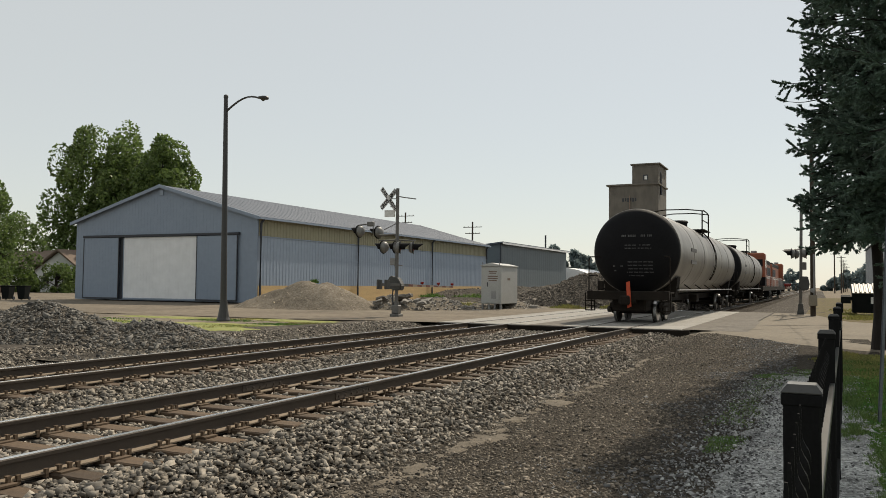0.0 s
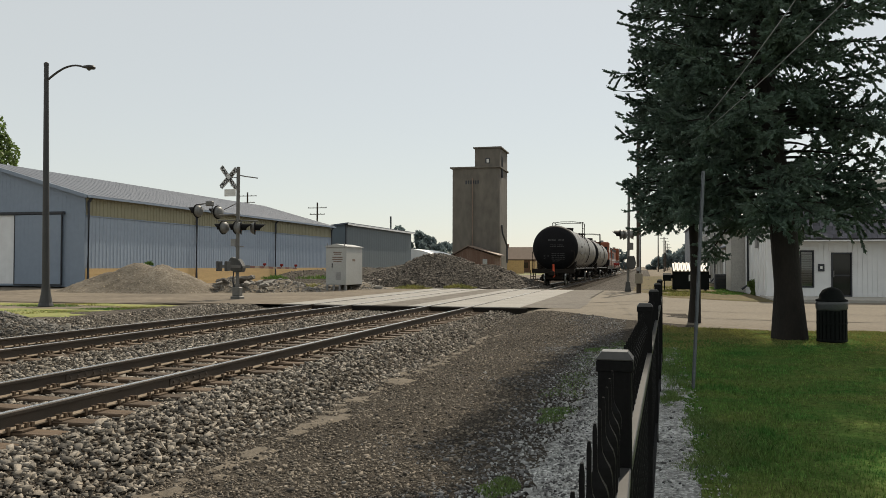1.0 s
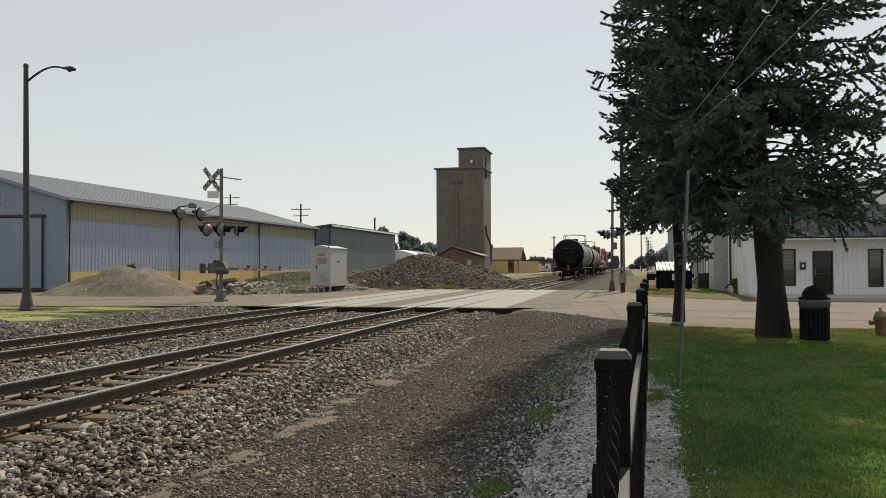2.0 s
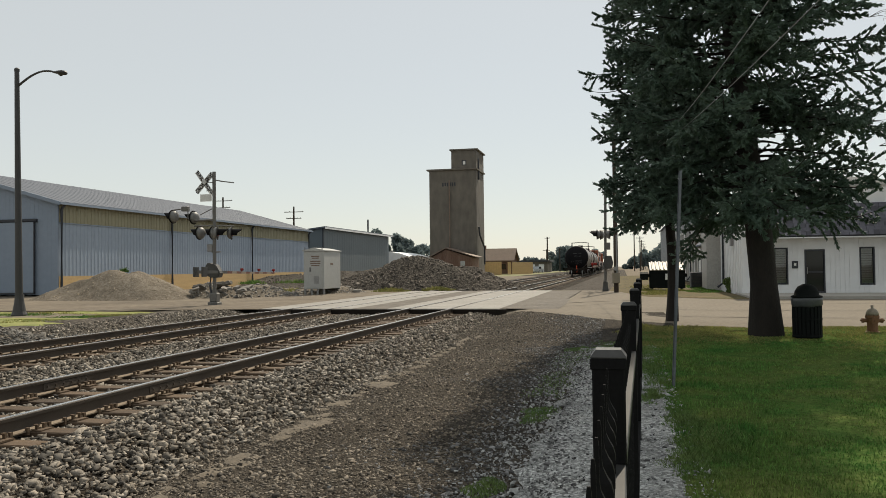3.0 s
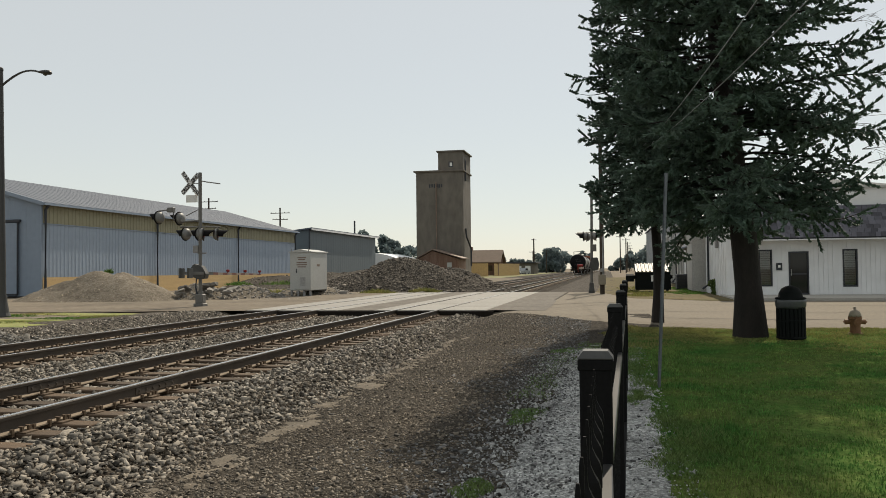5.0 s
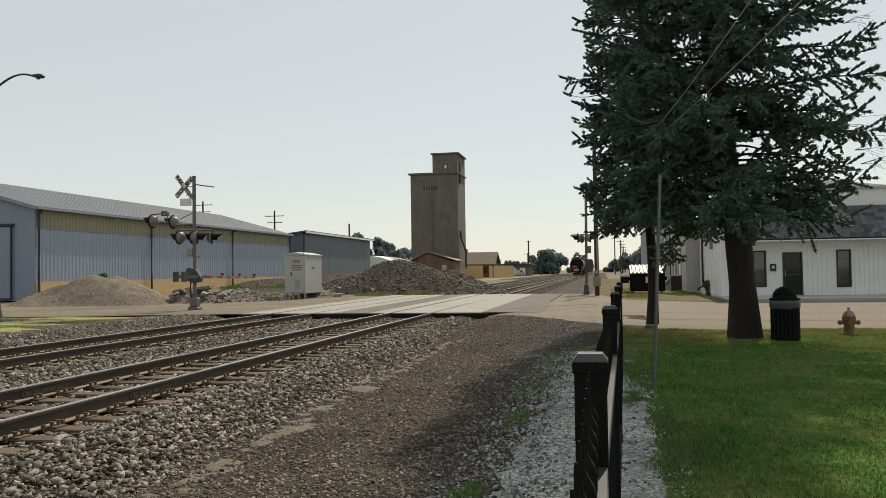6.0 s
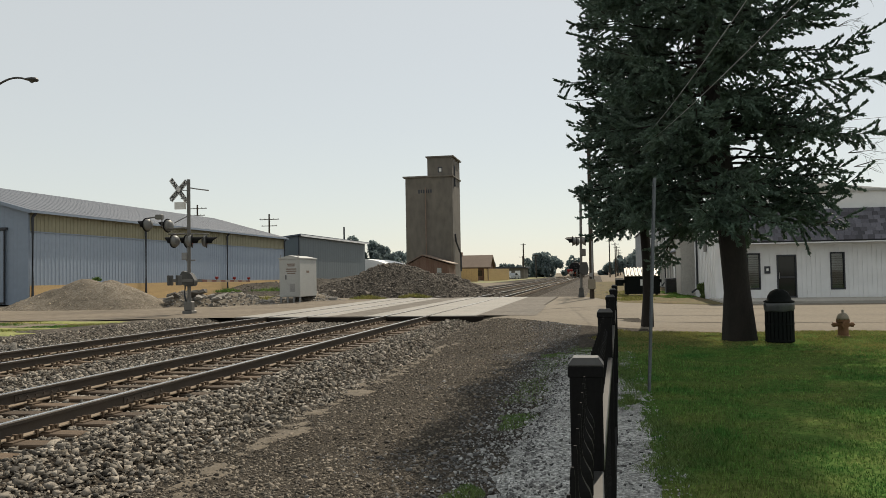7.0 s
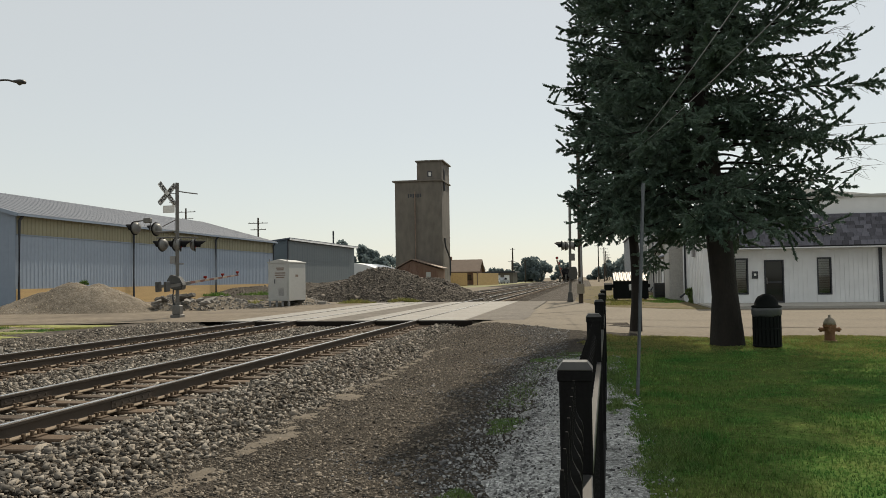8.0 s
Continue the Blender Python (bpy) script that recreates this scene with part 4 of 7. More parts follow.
def far_buildings():
    t = thing("warehouse", "plain grey metal warehouse beyond the workshop", "building")
    bm = bmesh.new()
    prism(bm, [(12.5, -0.1), (26, -0.1), (26, 7.5), (19, 8.8), (12.5, 7.5)], 'y', 125, 150)
    part("shell", bm, M_GALVSHED, t)
    bm = bmesh.new()
    prism(bm, [(12.2, 7.45), (19, 8.85), (26.3, 7.45), (26.3, 7.6), (19, 9.02), (12.2, 7.6)], 'y', 124.7, 150.3)
    part("roof", bm, M_ROOF, t)
    bm = bmesh.new()
    ribbed(bm, (12.48, 125), (12.48, 150), -0.1, 7.4, 0.8, 0.05, (-1, 0))
    part("side_sheet", bm, M_GALVSHED, t)
    bm = bmesh.new()
    box(bm, 14, 17, 124.9, 125, 0, 4)
    part("roller_door", bm, M_WHITE, t)

    t = thing("bungalow", "low brown-roofed house with a gable end", "house")
    bm = bmesh.new()
    prism(bm, [(172, 0), (180, 0), (180, 3.1), (176, 5.4), (172, 3.1)], 'x', -28, -17.6)
    part("wall", bm, M_HUT, t)
    bm = bmesh.new()
    prism(bm, [(171.4, 2.9), (176, 5.6), (180.6, 2.9), (180.6, 2.7), (176, 5.38), (171.4, 2.7)], 'x', -28.6, -17.0)
    part("roof", bm, M_BROWNROOF, t)
    bm = bmesh.new()
    box(bm, -24.5, -23.8, 175.6, 176.4, 4.8, 6.3)
    part("chimney", bm, M_HUT, t)
    bm = bmesh.new()
    for a, b in ((-20.0, -18.9), (-26, -24.8)):
        box(bm, a, b, 171.93, 172.0, 1.0, 2.2)
    part("window", bm, M_GLASS, t)

    t = thing("board_fence", "tall pale wooden board fence", "fence")
    n = 0
    for a, b in (((-25.5, 160), (-18.4, 162.5)), ((-18.2, 170), (-14.6, 186))):
        L = math.hypot(b[0] - a[0], b[1] - a[1])
        k = round(L / 0.35)
        for i in range(k):
            bm = bmesh.new()
            x, y = a[0] + (b[0] - a[0]) * i / k, a[1] + (b[1] - a[1]) * i / k
            box(bm, 0, 0.33, -0.02, 0.02, -0.3, 2.55, m=pose(x, y, 0, 0, 0, math.degrees(math.atan2(b[1] - a[1], b[0] - a[0]))))
            part("board", bm, M_TAN, t)
            n += 1

    t = thing("flat_roofed_store", "long low grey store with a flat overhanging roof", "building")
    bm = bmesh.new()
    box(bm, -27, -15.2, 230, 244, -0.2, 2.9)
    part("wall", bm, M_CONC, t)
    bm = bmesh.new()
    box(bm, -27.5, -14.5, 229.2, 244.5, 2.9, 3.35, 0.03)
    part("roof", bm, M_TRIM, t)
    bm = bmesh.new()
    for k in range(4):
        box(bm, -25.5 + 2.6 * k, -24 + 2.6 * k, 229.95, 230, 0, 2.2)
    part("door", bm, M_WHITE, t)

    t = thing("white_quonset", "low white curved-roof store behind the stone heap", "building")
    bm = bmesh.new()
    prism(bm, [(-32 + 8 * math.cos(math.pi * k / 14), max(-0.2, 4.2 * math.sin(math.pi * k / 14))) for k in range(15)], 'y', 122, 136)
    part("shell", bm, M_WHITE, t)

    t = thing("white_house", "white gabled house with dark windows behind the shed", "house")
    bm = bmesh.new()
    prism(bm, [(-84.2, -0.1), (-75.9, -0.1), (-75.9, 2.6), (-79.9, 4.9), (-84.2, 2.6)], 'y', 70, 82)
    box(bm, -97, -84.2, 71.5, 80, -0.1, 3.0)
    part("wall", bm, M_WHITE, t)
    bm = bmesh.new()
    prism(bm, [(-84.8, 2.3), (-79.9, 5.0), (-75.3, 2.3), (-75.3, 2.5), (-79.9, 5.25), (-84.8, 2.5)], 'y', 69.6, 82.4)
    prism(bm, [(70.9, 2.9), (75.8, 5.2), (80.7, 2.9), (80.7, 3.1), (75.8, 5.4), (70.9, 3.1)], 'x', -97.5, -82)
    part("roof", bm, M_BROWNROOF, t)
    for a, b, y in ((-82.6, -81.5, 69.95), (-79.2, -78.2, 69.95), (-87.5, -86.3, 71.45), (-91.5, -90.3, 71.45)):
        bm = bmesh.new()
        box(bm, a, b, y, y + 0.1, 0.7, 2.3)
        w = part("window", bm, M_GLASS, t)
        bm = bmesh.new()
        for xa, xb, za, zb in ((a - .1, a, .6, 2.4), (b, b + .1, .6, 2.4), (a, b, 2.3, 2.4), (a, b, .6, .7)):
            box(bm, xa, xb, y - 0.04, y + 0.06, za, zb)
        part("window_frame", bm, M_WHITE, w)


M_GALVSHED = mat("dull_galvanised_sheet", (0.36, 0.38, 0.40), (0.30, 0.32, 0.34), 4, 0.6, 0.2, 0.05, 0.3)
far_buildings()


def wheelie_bin(at, turn, m):
    t = thing("wheelie_bin", "dark plastic wheeled rubbish bin beside the shed", "rubbish bin", pose(*at, 0, 0, turn), "rubbish bins")
    bm = bmesh.new()
    rings = []
    for r, z in ((0.24, 0.05), (0.33, 0.95)):
        rings.append([bm.verts.new((sx * r, sy * r * 1.1, z)) for sx, sy in ((-1, -1), (1, -1), (1, 1), (-1, 1))])
    for k in range(4):
        bm.faces.new((rings[0][k], rings[0][(k + 1) % 4], rings[1][(k + 1) % 4], rings[1][k]))
    bm.faces.new(rings[0][::-1])
    bm.faces.new(rings[1])
    part("body", bm, m, t)
    bm = bmesh.new()
    box(bm, -0.36, 0.36, -0.4, 0.44, 0.95, 1.03, 0.03)
    part("lid", bm, m, t)
    for s in (-1, 1):
        bm = bmesh.new()
        cyl(bm, (s * 0.27, 0.26, 0.11), (s * 0.33, 0.26, 0.11), 0.12, seg=14)
        part("wheel", bm, M_TRIM, t)


for x, y, m in ((-48.9, 39.2, M_RUSTBIN := mat("brown_plastic", (0.10, 0.05, 0.035), None, 0.4, 0.6)), (-48.1, 39.7, M_GREEN), (-47.2, 40.3, M_GREEN)):
    wheelie_bin((x, y, -0.07), 20, m)


def cooling_unit():
    t = thing("cooling_unit", "dark grey outdoor cooling unit against the workshop wall", "cooling unit", pose(10.35, 52.3, -0.08))
    bm = bmesh.new()
    box(bm, -0.55, 0.55, -0.5, 0.5, 0.05, 1.0, 0.03)
    part("casing", bm, M_TRIM, t)
    for i in range(9):
        bm = bmesh.new()
        box(bm, -0.5, 0.5, -0.53, -0.5, 0.15 + 0.09 * i, 0.19 + 0.09 * i)
        part("grille_bar", bm, M_LAMP, t)
    bm = bmesh.new()
    box(bm, -0.6, 0.6, -0.55, 0.55, -0.1, 0.05)
    part("slab", bm, M_CURB, t)


cooling_unit()


def parked_car(at, turn, m, label):
    t = thing("parked_car", label, "car", pose(*at, 0, 0, turn), "parked cars")
    bm = bmesh.new()
    prism(bm, [(-2.6, 0.35), (2.5, 0.35), (2.65, 0.65), (2.55, 0.98), (1.2, 1.08), (-2.6, 1.05)], 'y', -0.92, 0.92)
    bmesh.ops.bevel(bm, geom=bm.edges[:], offset=0.06, segments=2, affect='EDGES')
    part("body", bm, m, t)
    bm = bmesh.new()
    prism(bm, [(1.15, 1.05), (0.45, 1.7), (-1.3, 1.72), (-1.7, 1.05)], 'y', -0.8, 0.8)
    bmesh.ops.bevel(bm, geom=bm.edges[:], offset=0.05, segments=2, affect='EDGES')
    cab = part("cabin", bm, m, t)
    bm = bmesh.new()
    prism(bm, [(0.95, 1.12), (0.40, 1.6), (-1.2, 1.62), (-1.5, 1.12)], 'y', -0.815, 0.815)
    part("side_window", bm, M_GLASS, cab)
    for x in (-1.65, 1.7):
        for s in (-1, 1):
            bm = bmesh.new()
            cyl(bm, (x, s * 0.72, 0.35), (x, s * 0.95, 0.35), 0.36, seg=18)
            w = part("wheel", bm, M_TRIM, t)
            bm = bmesh.new()
            cyl(bm, (x, s * 0.94, 0.35), (x, s * 0.965, 0.35), 0.2, seg=12)
            part("rim", bm, M_GALV, w)


parked_car((-18.6, 208, -0.15), 70, M_WHITE, "white pickup parked by the far fence")
parked_car((-16.6, 216, -0.15), 80, M_GALVSHED, "grey car parked by the far store")
parked_car((-19.6, 222, -0.15), 75, M_WHITE, "white car parked by the far store")

# ---- street things ----
def iron_fence():
    t = thing("iron_fence", "black ornamental iron fence with twisted pickets", "fence", group="")
    ys = [-3.0, -0.5, 2.0, 4.6, 7.4, 10.3, 13.3]

    def fx(y):
        return 5.65 + 0.025 * max(0.0, y - 2.0)
    gz = -0.19
    for y in ys:
        bm = bmesh.new()
        box(bm, fx(y) - 0.039, fx(y) + 0.039, y - 0.039, y + 0.039, gz - 0.1, 1.132, 0.004)
        box(bm, fx(y) - 0.043, fx(y) + 0.043, y - 0.043, y + 0.043, 1.106, 1.1335, 0.003)
        p = part("post", bm, M_BLACK, t)
        bm = bmesh.new()
        prof = [(0.0415, 1.1335), (0.043, 1.136), (0.030, 1.153)]
        rings = []
        for r, z in prof:
            rings.append([bm.verts.new((fx(y) + sx * r, y + sy * r, z)) for sx, sy in ((-1, -1), (1, -1), (1, 1), (-1, 1))])
        for a, b in zip(rings, rings[1:]):
            for k in range(4):
                bm.faces.new((a[k], a[(k + 1) % 4], b[(k + 1) % 4], b[k]))
        bm.faces.new(rings[0][::-1])
        bm.faces.new(rings[-1])
        part("post_cap", bm, M_RAILCAP, p)
    # one picket, then copies on the same mesh: a thin spear, a swollen knee, a twisted shaft
    bm = bmesh.new()
    rings = []
    n = 104
    for i in range(n + 1):
        z = -0.10 + 1.22 * i / n
        a = 0.0
        if 0.20 < z < 0.82:
            a = (z - 0.20) / 0.62 * math.pi * 5
        knee = math.exp(-((z - 1.022) / (0.034 if z < 1.022 else 0.019)) ** 2)
        rx = 0.0055 + (0.0033 - 0.0055) * step(1.0, 1.055, z) + 0.0082 * knee
        ry = 0.0055 + (0.0033 - 0.0055) * step(1.0, 1.055, z) + 0.0055 * knee
        if 0.20 < z < 0.82:
            rx = ry = 0.0072
        cx = 0.011 * (1 - step(0.985, 1.06, z))
        if z > 1.112:
            rx, ry = rx * 0.6, ry * 0.6
        cr = [(1, 1), (-1, 1), (-1, -1), (1, -1)]
        rings.append([bm.verts.new((cx + rx * (u * math.cos(a) - v * math.sin(a)), ry * (u * math.sin(a) + v * math.cos(a)), z)) for u, v in cr])
    for a, b in zip(rings, rings[1:]):
        for k in range(4):
            bm.faces.new((a[k], a[(k + 1) % 4], b[(k + 1) % 4], b[k]))
    bm.faces.new(rings[0][::-1])
    bm.faces.new(rings[-1])
    first = part("picket", bm, M_BLACK, t)
    pick = first.data
    done = False
    for ya, yb in zip(ys, ys[1:]):
        k = round((yb - ya) / 0.122)
        for i in range(1, k):
            y = ya + (yb - ya) * i / k
            o = first if not done else new("picket", pick)
            done = True
            o.parent = t
            o.matrix_basis = pose(fx(y) - 0.002, y, 0)
        for z in (0.885, -0.02):
            bm = bmesh.new()
            L = yb - ya - 0.078
            box(bm, -0.013, 0.013, -L / 2, L / 2, z - 0.034, z, 0.003, m=pose(fx((ya + yb) / 2) + 0.024, (ya + yb) / 2, 0, 0, 0, -math.degrees(math.atan(0.025 if ya >= 2 else 0))))
            part("fence_rail", bm, M_RAILCAP if z > 0.5 else M_BLACK, t, "flat top rail coloured paler for sky sheen" if z > 0.5 else "")


# lighter than M_BLACK: sky sheen on upward faces is put into the colour
M_RAILCAP = mat("sky_sheen_black", (0.030, 0.030, 0.029), (0.055, 0.055, 0.053), 0.1, 0.38, 0.0, spec=0.5)
iron_fence()


def sign_post():
    t = thing("sign_post", "bare perforated galvanised sign post leaning slightly", "sign post")
    bm = bmesh.new()
    a, b = Vector((6.29, 10.6, -0.3)), Vector((6.43, 10.6, 2.56))
    for dx, w in ((-0.021, 0.008), (0.021, 0.008), (0, 0.034)):
        prism(bm, [(dx - w / 2, -0.006 if dx == 0 else -0.006), (dx + w / 2, -0.006), (dx + w / 2, 0.006 if dx == 0 else 0.022), (dx - w / 2, 0.006 if dx == 0 else 0.022)], 'z', 0, 2.86)
    for i in range(0, 48):
        cyl(bm, (0, -0.0085, 0.35 + i * 0.051), (0, -0.006, 0.35 + i * 0.051), 0.006, seg=6)
    m = Matrix.Translation(a) @ (b - a).to_track_quat('Z', 'Y').to_matrix().to_4x4() @ pose(0, 0, 0, 0, 0, 15)
    bmesh.ops.transform(bm, matrix=m, verts=bm.verts)
    part("u_channel", bm, M_SIGNPOST, t)


M_SIGNPOST = mat("dull_zinc", (0.15, 0.165, 0.185), (0.11, 0.12, 0.135), 0.3, 0.6, 0.2, 0.1, 0.02)
sign_post()


def street_lamp():
    t = thing("street_lamp", "tall dark street lamp with a curved arm and cobra head", "street lamp", pose(-14.05, 23.2, -0.08))
    bm = bmesh.new()
    cyl(bm, (0, 0, 0), (-0.1, 0, 8.3), 0.125, 0.075, 16)
    part("pole", bm, M_LAMP, t, smooth=False)
    bm = bmesh.new()
    lathe(bm, [(0.25, -0.1), (0.25, 0.06), (0.21, 0.16), (0.15, 0.5), (0.13, 0.75)], 16)
    part("base", bm, M_LAMP, t, "flared base cover")
    bm = bmesh.new()
    lathe(bm, [(0.085, 8.25), (0.085, 8.33), (0.04, 8.37)], 12, Matrix.Translation((-0.1, 0, 0)))
    part("cap", bm, M_LAMP, t)
    bm = bmesh.new()
    pts = [(-0.1 + 1.45 * f, 0, 7.72 + 0.55 * math.sin(f * math.pi * 0.62) - 0.10 * f) for f in [i / 10 for i in range(11)]]
    tube(bm, pts, 0.04, 8, 0.03)
    part("arm", bm, M_LAMP, t)
    ex, ez = pts[-1][0], pts[-1][2]
    bm = bmesh.new()
    lathe(bm, [(0.03, 0), (0.05, 0.05), (0.085, 0.18), (0.12, 0.34), (0.11, 0.46), (0.03, 0.52)], 12, Matrix.Translation((ex - 0.05, 0, ez)) @ pose(0, 0, 0, 0, 96, 0) @ Matrix.Diagonal((0.65, 1.2, 1, 1)))
    head = part("lamp_head", bm, M_LAMP, t, smooth=True)
    bm = bmesh.new()
    lathe(bm, [(0.02, -0.10), (0.075, -0.06), (0.09, -0.02), (0.09, 0)], 12, Matrix.Translation((ex + 0.25, 0, ez - 0.05)))
    part("lens", bm, M_BAG, head, "pale glass refractor")


street_lamp()


def text_part(name, words, size, m, material, parent):
    cu = bpy.data.curves.new(name, 'FONT')
    cu.body = words
    cu.size = size
    cu.align_x, cu.align_y = 'CENTER', 'CENTER'
    cu.extrude = 0.002
    cu.offset = 0.006
    cu.materials.append(material)
    o = new(name, cu)
    o.parent = parent
    o.matrix_basis = m
    return o


def flasher(parent, at, facing, visor=True):
    """A round signal lamp with a black backing disc, a dome behind and a hood in front; facing in degrees from +X."""
    m = Matrix.Translation(at) @ pose(0, 0, 0, 0, 0, facing) @ pose(0, 0, 0, 0, 90, 0)
    bm = bmesh.new()
    lathe(bm, [(0.285, -0.012), (0.29, 0.0), (0.285, 0.012)], 24, m)
    f = part("signal_backing", bm, M_BLACK, parent, "round black backing disc")
    bm = bmesh.new()
    lathe(bm, [(0.08, -0.20), (0.17, -0.18), (0.235, -0.10), (0.25, -0.014)], 20, m)
    part("signal_housing", bm, M_DULL, f, "silver domed lamp housing", smooth=True)
    bm = bmesh.new()
    lathe(bm, [(0.15, 0.013), (0.12, 0.035), (0.05, 0.05)], 20, m)
    part("signal_lens", bm, M_LENS, f, "unlit red lens")
    bm = bmesh.new()
    n = 14
    for r in (0.175, 0.165):
        lo = [bm.verts.new((r * math.cos(a), r * math.sin(a), 0.014)) for a in (math.radians(60 + 240 * k / n) for k in range(n + 1))]
        hi = [bm.verts.new((r * math.cos(a), r * math.sin(a), 0.20 + 0.24 * max(0, -math.cos(a)))) for a in (math.radians(60 + 240 * k / n) for k in range(n + 1))]
        for k in range(n):
            bm.faces.new((lo[k], lo[k + 1], hi[k + 1], hi[k]))
    bmesh.ops.transform(bm, matrix=m, verts=bm.verts)
    part("visor", bm, M_BLACK, f, "black hood")
    return f


M_DULL = mat("dull_aluminium", (0.20, 0.20, 0.195), (0.14, 0.14, 0.135), 0.3, 0.5, 0.2)


def gate_arm(mast, pivot, heading):
    """The arm with its counterweight, a part that turns on its mast. It lies along +Y of its own space."""
    arm = new("gate_arm")
    arm.parent = mast
    arm.matrix_basis = pivot @ pose(0, 0, 0, 0, 0, heading)
    arm["label"] = "red and white striped barrier arm"
    return arm


M_ARMRED = mat("faded_arm_red", (0.15, 0.052, 0.036), (0.10, 0.04, 0.03), 0.3, 0.7)
M_ARMPALE = mat("faded_arm_white", (0.27, 0.225, 0.18), (0.20, 0.165, 0.13), 0.3, 0.7)


def build_arm(arm, length, counter=-0.95):
    n = 12
    for i in range(n):
        a, b = 0.55 + (length - 0.55) * i / n, 0.55 + (length - 0.55) * (i + 1) / n
        bm = bmesh.new()
        ha, hb = 0.055 - 0.02 * i / n, 0.055 - 0.02 * (i + 1) / n
        prism(bm, [(a, -ha), (b, -hb), (b, hb), (a, ha)], 'x', -0.025, 0.025)
        part("stripe", bm, M_ARMRED if i % 2 else M_ARMPALE, arm)
    for f in (0.35, 0.68, 0.985):
        y = 0.55 + (length - 0.55) * f
        bm = bmesh.new()
        cyl(bm, (-0.06, y, 0.14), (0.06, y, 0.14), 0.055, seg=10)
        box(bm, -0.02, 0.02, y - 0.02, y + 0.02, 0.03, 0.1)
        part("arm_lamp", bm, M_LENS, arm, "small red arm lamp")
    for s in (-0.18, 0.18):
        bm = bmesh.new()
        prism(bm, [(counter, -0.06), (0.7, -0.06), (0.7, 0.06), (counter, 0.06)], 'x', s - 0.012, s + 0.012)
        part("support_arm", bm, M_MECH, arm)
        bm = bmesh.new()
        box(bm, s - 0.05, s + 0.05, counter - 0.25, counter + 0.12, -0.2, 0.2, 0.02)
        part("counterweight", bm, M_MECH, arm)


def crossbuck(parent, m):
    """Two crossed boards with the wording; the face looks along +Y of m."""
    for k, (ang, word_a, word_b) in enumerate(((45, "SING", "CROS"), (-45, "ROAD", "RAIL"))):
        bm = bmesh.new()
        box(bm, -0.61, 0.61, 0.004 * k - 0.003, 0.004 * k, -0.115, 0.115, 0, m=m @ pose(0, 0, 0, 0, ang, 0))
        b = part("crossbuck_blade", bm, M_SIGN, parent, "white reflective board")
        for w, dx in ((word_a, -0.36), (word_b, 0.36)):
            text_part("lettering", w, 0.225, m @ pose(0, 0, 0, 0, ang, 0) @ pose(dx, 0.013 - 0.0 , 0, 90, 0, 180) @ pose(0, 0, 0), M_INK, b)


